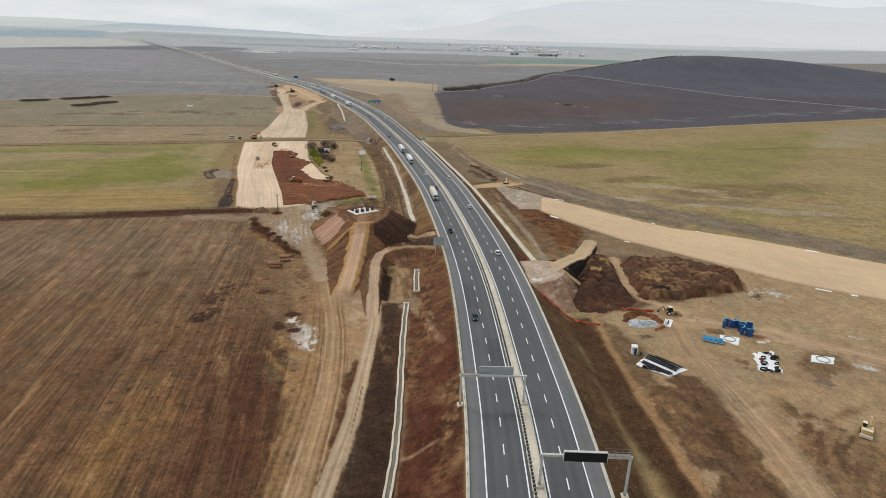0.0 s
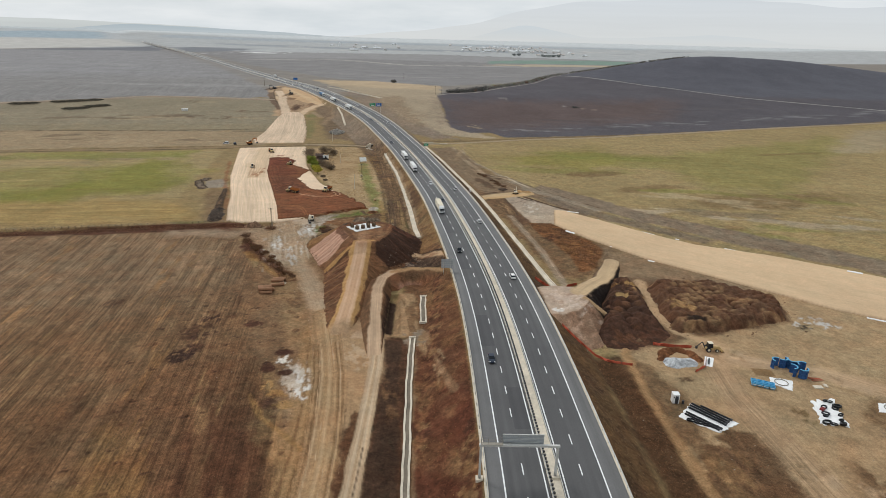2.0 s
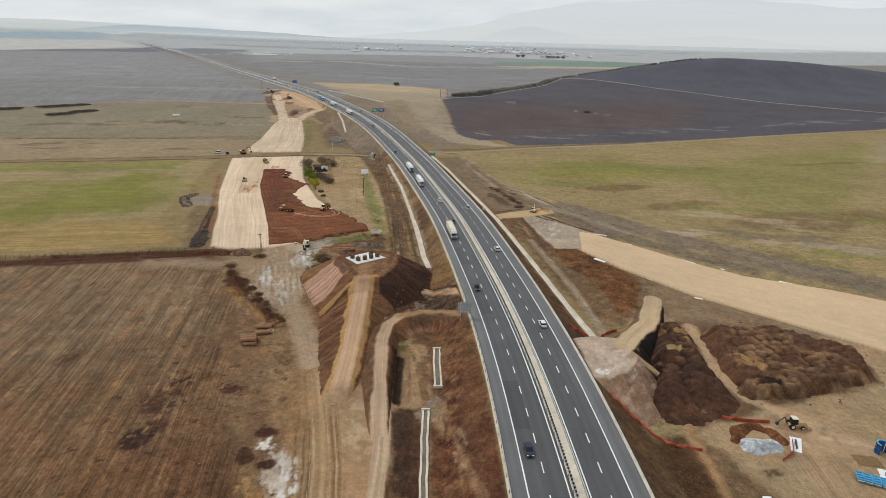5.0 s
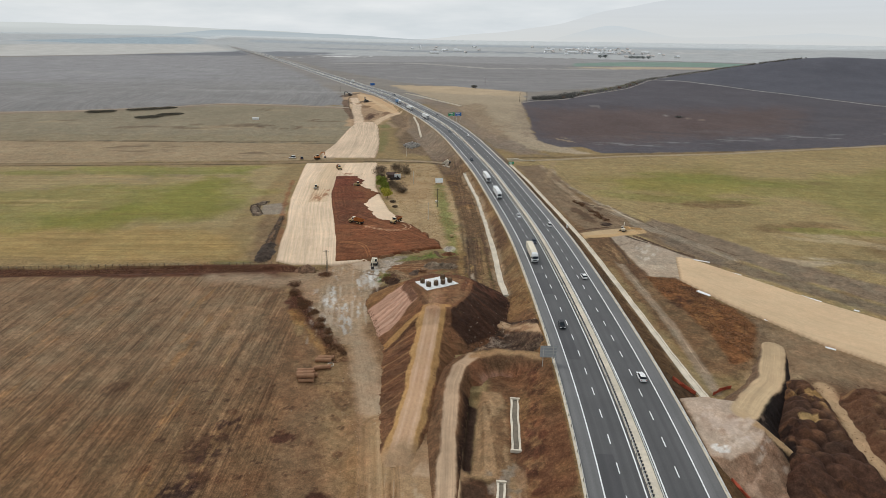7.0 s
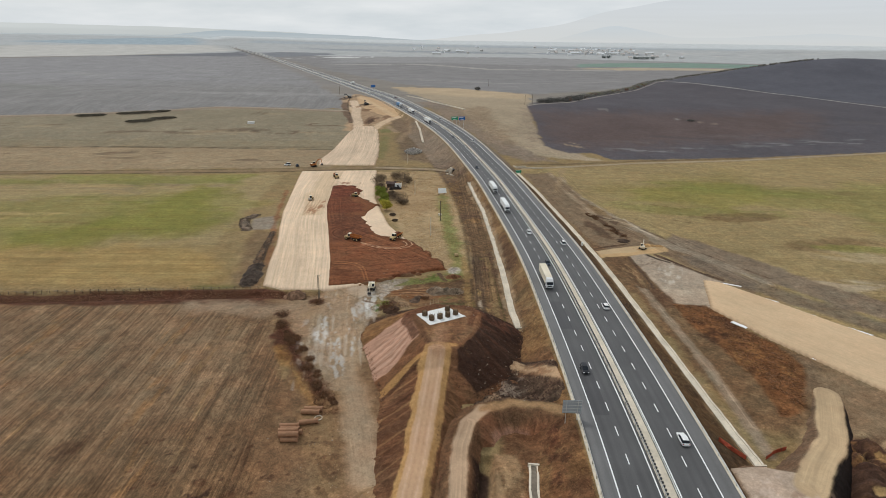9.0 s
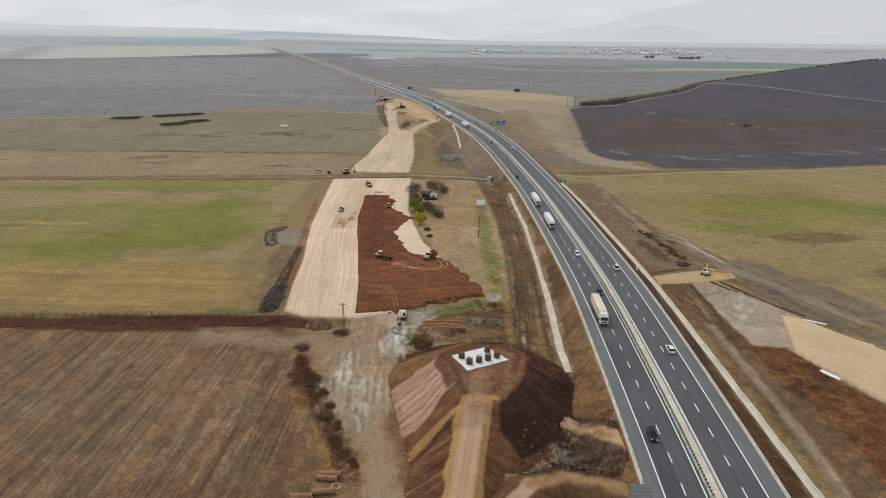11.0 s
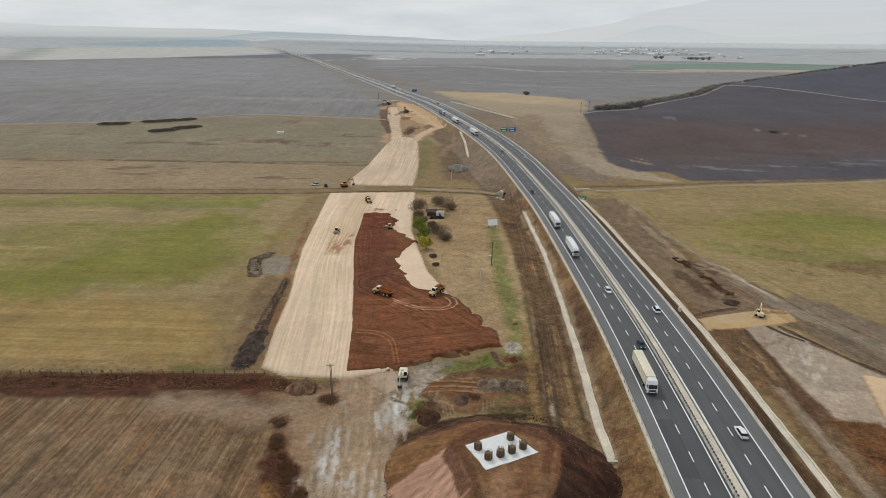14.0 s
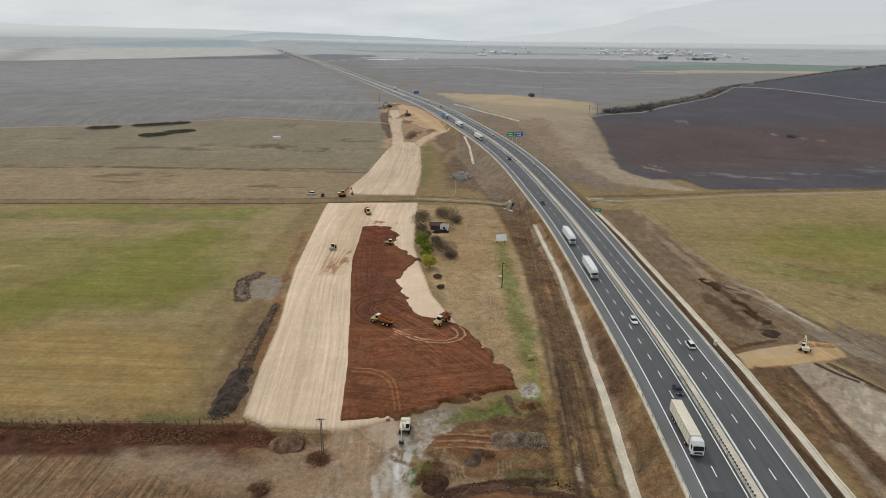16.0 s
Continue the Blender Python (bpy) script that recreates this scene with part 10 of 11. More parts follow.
# stacks of red boards and pale slabs
for k in range(5):
    bm = fresh()
    box(bm, 0, 0, 0.1, 3.0, 0.25, 0.12, 0, 0.01)
    ob = part("timber_board", bm, ORANGE_NET if k % 2 else CLAY)
    ob.matrix_world = foot(117.2 + 0.1 * k, 135.4 - 0.4 * k, -18 + 4 * k)
    tagged(ob, "reddish shuttering board lying on the earth", "board", "reddish boards")
for x, y, w in ((115.2, 131.2, 2.2), (117.6, 131.6, 0.8)):
    bm = fresh()
    box(bm, 0, 0, 0.12, w, 1.3, 0.3, 0, 0.03)
    ob = part("concrete_slab", bm, CONCRETE)
    ob.matrix_world = foot(x, y, -15)
    tagged(ob, "small pale concrete slab lying on the earth", "slab", "loose slabs")
quad_sheet("ground_sheet", ((95.2, 148.7), (97.2, 147.5), (93.9, 143.2), (92.1, 144.3)), "white sheet with a dark strip near the backhoe loader", 6, 0.15)
bm = fresh()
box(bm, 0, 0, 0.2, 0.35, 3.4, 0.12)
ob = part("timber_board", bm, DARK)
ob.matrix_world = foot(94.6, 145.9, -34, -0.05)
tagged(ob, "dark board lying across a white sheet", "board", "reddish boards")


def net_fence(line, label, high=1.0):
    """Orange mesh fence sagging between stakes."""
    root = thing("safety_net_fence", pose(0, 0, 0), label, "safety fence", "orange safety fences")
    c = np.array(line, float)
    run = np.concatenate(((0,), np.cumsum(np.hypot(*np.diff(c, axis=0).T))))
    n = int(run[-1] / 1.5) + 2
    s = np.linspace(0, run[-1], n)
    px, py = np.interp(s, run, c[:, 0]), np.interp(s, run, c[:, 1])
    bm = fresh()
    rows = []
    for i in range(n):
        z = surface_z(px[i], py[i])
        sag = 0.25 * (i % 2) + 0.15 * math.sin(i * 1.9)
        rows.append([(px[i] + o, py[i] + o, z + h) for o, h in ((-0.03, 0.0), (0.03, 0.0), (0.03 + sag, high - sag), (-0.03 + sag, high - sag))])
    hull(bm, rows)
    part("net", bm, ORANGE_NET, root)
    for i in range(0, n, 2):
        bm = fresh()
        z = surface_z(px[i], py[i])
        tube(bm, (px[i], py[i], z - 0.2), (px[i], py[i], z + high + 0.15), 0.04, seg=5)
        part("stake", bm, TIMBER, root)
    return root


net_fence(((59.4, 163.5), (61.6, 158.5), (64.6, 153), (67.5, 149), (73, 146.5)), "sagging orange safety net below the earth ramp", 0.7)
net_fence(((62.2, 198), (65, 196.5), (67.5, 196)), "sagging orange safety net beside the drain")
net_fence(((72, 196.5), (75, 198.5), (78, 199.5)), "sagging orange safety net across the drain")
net_fence(((84, 156.5), (89, 154.5), (94, 153.5)), "orange safety net round the pit", 0.9)
net_fence(((88, 141.5), (92, 143.5), (94.5, 147)), "torn orange safety net on the pit's edge", 0.8)

# white sheeting along the sand bed
for k, (x, y, w, t) in enumerate(((110.4, 287.6, 6.0, -30), (116.2, 275.2, 6.5, -50), (97.2, 256.8, 5.0, -60), (131.6, 252.4, 6.5, -52), (124, 263, 1.6, -40), (113.4, 227.3, 3.0, -60), (116.2, 219.0, 2.4, -40), (156.8, 228.5, 5.0, -42),
                                    (176, 212.5, 2.2, -42), (163.2, 163.4, 5.0, -40), (170.5, 158, 2.0, -30), (188.6, 199.4, 5.0, -40), (141, 243.2, 1.4, -40), (107.8, 236.6, 1.4, -60))):
    flat_sheet("geotextile_sheet", x, y, w, 0.9 + 0.25 * (k % 3), t, "crumpled white geotextile at the sand bed's edge", seed=20 + k, category="geotextile")["group"] = "geotextile sheets"

# stacked clay pipes by the field
def clay_pipe():
    root = thing("clay_pipe", pose(0, 0, 0), "brown pipe lying in a stack on the field's edge", "pipe", "stacked brown pipes")
    bm = fresh()
    loops = []
    for x, r in ((-1.6, 0.42), (1.35, 0.42), (1.35, 0.5), (1.6, 0.5), (1.6, 0.36), (-1.6, 0.34)):
        loops.append([bm.verts.new((x, r * math.cos(a), r * math.sin(a))) for a in [i * math.tau / 14 for i in range(14)]])
    for a, b in zip(loops, loops[1:] + loops[:1]):
        for i in range(14):
            bm.faces.new((a[i], a[(i + 1) % 14], b[(i + 1) % 14], b[i]))
    bmesh.ops.recalc_face_normals(bm, faces=bm.faces)
    part("barrel", bm, CLAY, root)
    return root


pipe = clay_pipe()
SIZE = Matrix.Scale(1.15, 4)
pipe.matrix_world = foot(-27.2, 203.4, 2) @ pose(0, 0, 0.52) @ SIZE
for dx, dy, h, t in ((-0.3, 1.2, 0.52, 1), (0.2, 2.4, 0.52, 4), (-0.6, 3.6, 0.52, 0), (-1.0, 4.8, 0.52, 2), (-0.2, 0.6, 1.5, 1), (-0.5, 1.8, 1.5, 3), (3.0, 6.2, 0.52, 10), (2.7, 9.8, 0.52, -4), (3.2, 11.0, 0.52, -2)):
    copy_thing(pipe, foot(-27.2 + dx, 203.4 + dy, t) @ pose(0, 0, h) @ SIZE)
bm = fresh()
ring(bm, 0, 0, 0, 0.9, 0.12, 16, 0.2)
ob = part("pipe_ring", bm, CONCRETE)
ob.matrix_world = foot(-22.4, 211.5)
tagged(ob, "pale concrete ring on the ground by the pipes", "ring")

# ------------------------------------------------------------ poles, hut, billboard, fence
def pole(x, y, high, label, material, lattice=False, arms=1, turn=0.0):
    root = thing("utility_pole", foot(x, y, turn), label, "utility pole", "utility poles")
    bm = fresh()
    if lattice:
        for s in (-0.22, 0.22):
            hull(bm, [[(s * k - w, -w, z), (s * k + w, -w, z), (s * k + w, w, z), (s * k - w, w, z)] for z, k, w in ((-0.5, 1.0, 0.1), (high, 0.6, 0.07))])
        for k in range(12):
            z = k * high / 12
            tube(bm, (-0.2, 0, z), (0.2, 0, z + 0.1), 0.06, seg=5)
    else:
        tube(bm, (0, 0, -0.5), (0, 0, high), 0.2, 0.14, 8)
    part("shaft", bm, material, root)
    for k in range(arms):
        bm = fresh()
        box(bm, 0, 0.12, high - 0.4 - 0.7 * k, 1.9, 0.1, 0.12)
        arm = part("crossarm", bm, DARK, root)
        for o in (-0.85, 0.0, 0.85):
            bm = fresh()
            tube(bm, (o, 0.12, high - 0.36 - 0.7 * k), (o, 0.12, high - 0.1 - 0.7 * k), 0.05, 0.03, 6)
            part("insulator", bm, WHITE, arm)
    return root


pole(-33.2, 275.0, 8.8, "dark lattice concrete utility pole by the fence ditch", CONCRETE_DARK, True, 1, 5)
pole(3.7, 341.6, 8.5, "slim pale concrete utility pole on the meadow", CONCRETE, False, 0)
pole(8.4, 364.0, 9.5, "dark timber utility pole on the meadow", TIMBER, False, 1, 20)
pole(-4.6, 414.0, 7.5, "slim pale concrete utility pole on the meadow", CONCRETE, False, 0)
pole(-11, 492.0, 7.5, "slim pale pole beside the farm track", CONCRETE, False, 0)
for x, y in ((104, 722), (113, 730), (-100, 805), (90, 965)):
    pole(x, y, 10.0, "distant timber utility pole at the field's edge", TIMBER, False, 1, 10)

root = thing("billboard", foot(10.4, 411.5, 14), "white billboard panel on short dark posts", "billboard")
bm = fresh()
box(bm, 0, 0, 2.6, 4.6, 0.12, 2.8, 0, 0.03, (-24, 0))
panel = part("panel", bm, SHEET, root)
for s in (-1.6, 1.6):
    bm = fresh()
    tube(bm, (s, 0.3, -0.3), (s, 0.1, 2.4), 0.1, seg=6)
    tube(bm, (s, 1.6, -0.3), (s, 0.2, 2.2), 0.08, seg=6)
    part("post", bm, TIMBER, root)

# odd things left on the meadow
bm = fresh()
tube(bm, (-0.7, 0, 0.65), (0.7, 0, 0.65), 0.68, seg=14)
ob = part("hay_bale", bm, plain("weathered_hay", rgb(176, 152, 112), 0.95, vary=0.2, size=0.2))
ob.matrix_world = foot(13.7, 315.8, 15)
tagged(ob, "weathered round hay bale on the green strip", "hay bale")
root = thing("stone_trough", foot(8.3, 373, 20), "pale stone block in the dry grass by a pole", "stone")
bm = fresh()
box(bm, 0, 0, 0.4, 1.6, 1.1, 1.0, 0, 0.15)
part("block", bm, CONCRETE, root)
root = thing("field_shed", foot(-149.5, 613, 8), "low white shed standing on the far pasture", "shed")
bm = fresh()
box(bm, 0, 0, 0.6, 5.4, 2.4, 1.5, 0, 0.05)
part("wall", bm, WHITE, root)
bm = fresh()
box(bm, 0, 0, 1.4, 5.8, 2.8, 0.16, 0, 0.03, (6, 0))
part("roof", bm, PLASTER, root)

# ruined farm hut
root = thing("ruined_hut", foot(-16.2, 429.5, -4), "ruined hut with one white wall under broken roofs", "hut")
bm = fresh()
box(bm, 1.6, -2.0, 1.3, 3.4, 0.35, 2.9, 0, 0.03)
box(bm, 3.2, 0, 1.1, 0.35, 4.0, 2.5, 0, 0.03)
wall = part("wall", bm, WHITE, root)
bm = fresh()
box(bm, 1.7, -2.2, 1.3, 0.8, 0.08, 1.0)
part("window", bm, BLACK, wall)
bm = fresh()
box(bm, -2.2, -1.6, 1.0, 4.4, 0.35, 2.2, 0, 0.03)
box(bm, -4.4, 0.4, 1.0, 0.35, 4.0, 2.2, 0, 0.03)
box(bm, -0.2, 0.2, 1.0, 0.3, 4.0, 2.3, 0, 0.03)
part("wall", bm, TILE, root, "bare dark masonry")
for sx, sy, sz, w, d, tx, ty in ((-2.6, -0.8, 2.6, 5.4, 2.6, 24, 3), (-2.2, 1.4, 2.6, 5.2, 2.4, -24, -4), (1.8, 0.6, 3.0, 3.8, 3.0, -16, 6)):
    bm = fresh()
    box(bm, sx, sy, sz, w, d, 0.18, 0, 0.02, (tx, ty))
    part("roof", bm, TILE, root)
bm = fresh()
for k in range(6):
    tube(bm, (3.6 + 0.5 * k, 1.5 - 0.5 * k, 0.1), (4.6 + 0.4 * k, 2.6 - 0.3 * k, 3.2 - 0.4 * k), 0.09, seg=5)
part("rafter", bm, TIMBER, root)
ridge_heap("charred_debris", ((-18, 424.5), (-14, 425.5)), 2.4, 1.3, rgb(44, 40, 38), "low heap of charred debris before the hut", 93, "debris")

# fence along the ditch: posts and two wires
fence = thing("fence", pose(0, 0, 0), "old timber post fence with sagging wires along the ditch", "fence")
fx = np.arange(-245, -50, 2.6)
fy = np.interp(fx, [p[0] for p in FENCE_LINE], [p[1] for p in FENCE_LINE]) + 2.0
bm = fresh()
box(bm, 0, 0, 0.55, 0.16, 0.16, 1.5, 0, 0.02)
FENCE_POST = bpy.data.meshes.new("post")
bm.to_mesh(FENCE_POST)
bm.free()
FENCE_POST.materials.append(TIMBER)
wire = fresh()
last = None
rnd = random.Random(12)
for x, y in zip(fx, fy):
    z = surface_z(x, y)
    one = new("post", FENCE_POST)
    one.parent = fence
    one.matrix_world = pose(x, y, z - 0.1, rnd.uniform(-6, 6), rnd.uniform(-6, 6), rnd.uniform(0, 90))
    if last:
        for h in (0.55, 1.0):
            tube(wire, (last[0], last[1], last[2] + h), (x, y, z + h), 0.02, seg=3)
    last = (x, y, z)
part("wire", wire, STEEL_OLD, fence)

# rock heap by the farm track
rnd = random.Random(15)
rocks = fresh()
for k in range(420):
    a, r = rnd.uniform(0, math.tau), rnd.random() ** 0.6
    x, y = -8.2 + 6.5 * r * math.cos(a) * rnd.uniform(0.7, 1.1), 526 + 9.5 * r * math.sin(a) * rnd.uniform(0.7, 1.1)
    s = rnd.uniform(0.25, 0.85)
    made = bmesh.ops.create_icosphere(rocks, subdivisions=1, radius=s)["verts"]
    for v in made:
        v.co = Vector((v.co.x * rnd.uniform(0.6, 1.3), v.co.y * rnd.uniform(0.6, 1.3), v.co.z * rnd.uniform(0.5, 1.1)))
    bmesh.ops.transform(rocks, matrix=pose(x, y, surface_z(x, y) + (1 - r) * 2.6 + 0.1, rnd.uniform(0, 90), rnd.uniform(0, 90), 0), verts=made)
tagged(part("rock_heap", rocks, leaf_material("split_grey_rock", rgb(150, 144, 136))), "heap of broken grey rocks by the farm track", "rock heap", kind="stuff")
# scattered pale stones in the works
stones = fresh()
for k in range(420):
    zone = k % 4
    if zone == 0:
        x, y = rnd.uniform(-34, -12), rnd.uniform(140, 285)
    elif zone == 1:
        x, y = rnd.uniform(62, 140), rnd.uniform(100, 200)
    elif zone == 2:
        x, y = rnd.uniform(12, 36), rnd.uniform(208, 262)
    else:
        x, y = rnd.uniform(-14, 16), rnd.uniform(258, 300)
    s = rnd.uniform(0.07, 0.22)
    made = bmesh.ops.create_icosphere(stones, subdivisions=1, radius=s)["verts"]
    bmesh.ops.transform(stones, matrix=pose(x, y, surface_z(x, y) + s * 0.2, rnd.uniform(0, 90), rnd.uniform(0, 90), 0) @ Matrix.Diagonal((1, 0.7, 0.6, 1)), verts=made)
tagged(part("loose_stones", stones, plain("earthy_stone", rgb(140, 126, 110), 0.9, vary=0.2)), "pale loose stones scattered over the works", "stones", kind="stuff")

# ------------------------------------------------------------ plants
def leaf_cloud(rng, centre, radius, count, size, gaps=0.35):
    """Small leaf blades scattered through a lumpy crown: places and triangles."""
    c, r = np.array(centre, float), np.array(radius, float)
    pts = rng.normal(size=(count * 2, 3))
    pts /= np.linalg.norm(pts, axis=1)[:, None]
    pts *= (rng.random(count * 2) ** 0.45)[:, None]
    lump = np.sin(pts[:, 0] * 7 + c[0]) * np.sin(pts[:, 1] * 6 + c[1]) * np.sin(pts[:, 2] * 6 + c[0] * 0.7)
    pts = pts[lump > -gaps][:count]
    base = c + pts * r
    n = len(base)
    a, b = rng.normal(size=(n, 3)), rng.normal(size=(n, 3))
    a = a / np.linalg.norm(a, axis=1)[:, None] * size * rng.uniform(0.6, 1.4, (n, 1))
    b = b / np.linalg.norm(b, axis=1)[:, None] * size * rng.uniform(0.4, 1.0, (n, 1))
    verts = np.stack((base - a, base + b, base + a, base - b), 1).reshape(-1, 3)
    faces = np.arange(n * 4).reshape(-1, 4)
    return verts, faces


def cloud_mesh(name, clouds, material):
    verts, faces, off = [], [], 0
    for v, f in clouds:
        verts.append(v)
        faces.append(f + off)
        off += len(v)
    verts, faces = np.concatenate(verts), np.concatenate(faces)
    me = bpy.data.meshes.new(name)
    me.from_pydata(verts.tolist(), [], faces.tolist())
    me.materials.append(material)
    return new(name, me)


def tree(x, y, high, wide, material, label, seed, leaves=3600, size=0.26, group="trees by the hut"):
    rng, r = np.random.default_rng(seed), random.Random(seed)
    root = thing("tree", foot(x, y, r.uniform(0, 360)), label, "tree", group)
    bm = fresh()
    tube(bm, (0, 0, -0.3), (0.1, 0, high * 0.5), high * 0.035, high * 0.02, 7)
    for k in range(7):
        a = k * 2.4
        z = high * (0.2 + 0.07 * k)
        tube(bm, (0.05, 0, z), (wide * 0.7 * math.cos(a), wide * 0.7 * math.sin(a), z + high * 0.3), high * 0.016, 0.015, 5)
    part("trunk", bm, BARK, root)
    clouds = []
    for k in range(7):
        a, d = k * 2.4, wide * (0.15 + 0.4 * r.random())
        clouds.append(leaf_cloud(rng, (d * math.cos(a), d * math.sin(a), high * (0.35 + 0.08 * k)), (wide * 0.5, wide * 0.5, high * 0.22), leaves // 7, size))
    crown = cloud_mesh("crown", clouds, material)
    crown.parent = root
    crown["kind"] = "stuff"
    return root


def shrub(x, y, wide, high, material, label, seed, count=500, size=0.14, group="bare shrubs", name="shrub"):
    rng, r = np.random.default_rng(seed), random.Random(seed)
    root = thing(name, foot(x, y, r.uniform(0, 360)), label, "shrub", group)
    bm = fresh()
    for k in range(9):
        a = k * 2.4 + r.random()
        tube(bm, (0.1 * math.cos(a), 0.1 * math.sin(a), -0.15), (wide * 0.8 * math.cos(a), wide * 0.8 * math.sin(a), high * r.uniform(0.5, 0.95)), 0.05, 0.015, 4)
    part("stems", bm, BARK, root)
    clouds = []
    for k in range(5):
        a = k * 2.5
        clouds.append(leaf_cloud(rng, (wide * 0.45 * math.cos(a), wide * 0.45 * math.sin(a), high * r.uniform(0.4, 0.6)), (wide * 0.62, wide * 0.62, high * 0.45), count // 5, size))
    part_ob = cloud_mesh("crown", clouds, material)
    part_ob.parent = root
    part_ob["kind"] = "stuff"
    return root


tree(-22.6, 404.5, 6.6, 3.6, LEAF_GREEN, "bushy tree with olive-green autumn leaves", 1)
tree(-20.5, 397.0, 5.4, 3.0, LEAF_GREEN, "bushy tree with olive-green autumn leaves", 2)
tree(-18.0, 381.0, 5.4, 3.4, LEAF_YELLOW, "bushy tree with yellowing autumn leaves", 3)
tree(-20.0, 388.5, 4.2, 2.8, LEAF_GREEN, "bushy tree with olive-green autumn leaves", 4)
for k, (x, y, w, h) in enumerate(((-12.8, 399, 5.4, 4.6), (-10.5, 393, 3.0, 3.0), (-16, 405, 3.6, 4.0), (-26, 436, 5.4, 6.0), (-24.5, 424, 3.0, 4.0), (-25.8, 444, 4.0, 5.0), (-13, 446, 5.4, 6.2), (-9.5, 440, 3.0, 4.6), (-17, 450, 3.6, 4.8), (-14.6, 372, 1.6, 1.2), (-13, 363, 1.4, 1.0), (-17.5, 412, 2.2, 2.4), (-22, 418, 2.4, 3.0))):
    shrub(x, y, w, h, TWIG, "leafless grey-brown shrub in the old garden", 30 + k, 2600, 0.15)
shrub(-33.4, 272.6, 2.6, 1.2, SCRUB, "low russet shrub at the utility pole's foot", 60, 700, 0.13)
shrub(-10.5, 268.4, 2.8, 1.8, SCRUB, "dark thorny shrub beside the white rock", 61, 900, 0.13)
shrub(-11.5, 271.6, 1.8, 1.0, LEAF_GREEN, "low green shrub beside the white rock", 62, 500, 0.12)
shrub(-42.4, 263.6, 2.6, 1.5, BRUSH, "low russet shrub at the field's corner", 63, 700, 0.13)
shrub(1.5, 276, 1.8, 1.1, SCRUB, "low russet shrub beside the works", 64, 500, 0.13)
scatter = random.Random(17)
for k in range(22):
    f = k / 21
    x, y = -41.5 + 20.5 * f + scatter.uniform(-1.6, 1.6), 257 - 40 * f + 5 * math.sin(f * math.pi) * 0.4 + scatter.uniform(-1.2, 1.2)
    w = scatter.uniform(0.7, 1.9)
    shrub(x, y, w, 0.5 * w, BRUSH if k % 3 == 0 else SCRUB, "low russet brush along the field's edge", 70 + k, int(380 * w), 0.13, "brush along the field")
for k, (x, y, w) in enumerate(((-303, 638, 9), (-293, 640, 8), (-272, 649, 8), (-262, 652, 10), (-252, 656, 10), (-243, 659, 7), (-250, 617, 8), (-242, 620, 8), (-234, 629, 9), (-227, 631, 7))):
    shrub(x, y, w, 0.8, THICKET, "dark low thicket on the far pasture", 90 + k, 1500, 0.4, "dark thickets", "thicket")
shrub(69, 898, 4.2, 4.4, HEDGE_DARK, "lone grey bush at the edge of the far field", 110, 1100, 0.4, "distant bushes")
shrub(252, 657, 3.2, 1.3, HEDGE_DARK, "low dark bush standing in the ploughland", 111, 700, 0.3, "distant bushes")
for k, (x, y, w) in enumerate(((735, 2240, 12), (752, 2225, 14), (770, 2232, 12), (790, 2228, 10), (640, 2300, 12), (660, 2310, 10))):
    tree(x, y, 9, w, FAR_LEAF, "grey clump of trees by the far village", 113 + k, 1000, 1.4, "distant trees")

# hedge along the ploughland's upper edge
HEDGE_LINE = ((119, 742), (138, 750), (157, 760), (205, 821), (273, 901), (333, 986), (395, 1016), (440, 1016), (472, 1012), (502, 996), (535, 984), (575, 986))
hc = np.array(HEDGE_LINE, float)
hrun = np.concatenate(((0,), np.cumsum(np.hypot(*np.diff(hc, axis=0).T))))
rng = np.random.default_rng(5)
for m, label, lo, hi, count in ((HEDGE_DARK, "dark dense bushes at the start of the hedge", 0.0, 0.13, 60), (HEDGE, "long grey leafless hedge above the ploughland", 0.1, 1.0, 330), (HEDGE_OLIVE, "few faded olive bushes in the long hedge", 0.2, 0.5, 26), (HEDGE_RUST, "few rusty bushes in the long hedge", 0.05, 0.5, 24)):
    clouds = []
    for k in range(count):
        s = (lo + (hi - lo) * rng.random()) * hrun[-1]
        x, y = np.interp(s, hrun, hc[:, 0]) + rng.normal() * 3, np.interp(s, hrun, hc[:, 1]) + 2.0 + rng.normal() * 3
        h = rng.uniform(1.8, 4.4) * (1.35 if m is HEDGE_DARK else 1.0 - 0.45 * s / hrun[-1])
        clouds.append(leaf_cloud(rng, (x, y, surface_z(x, y) + h * 0.42), (h * 1.0, h * 1.0, h * 0.6), 110, 0.5))
    tagged(cloud_mesh("hedge", clouds, m), label, "hedge", kind="stuff")

# ------------------------------------------------------------ far village and mountains
def house(label, wall_paint, roof_paint, w, d, h):
    root = thing("house", pose(0, 0, 0), label, "house", "far village houses")
    bm = fresh()
    box(bm, 0, 0, h / 2, w, d, h)
    wall = part("wall", bm, wall_paint, root)
    bm = fresh()
    hull(bm, [[(-w / 2 - 0.5, y, h), (w / 2 + 0.5, y, h), (0, y, h + w * 0.35)] for y in (-d / 2 - 0.5, d / 2 + 0.5)])
    part("roof", bm, roof_paint, root)
    bm = fresh()
    for k in (-1, 1):
        box(bm, k * w * 0.25, -d / 2 - 0.03, h * 0.55, 1.2, 0.1, 1.5)
    part("window", bm, GLASS, wall)
    return root


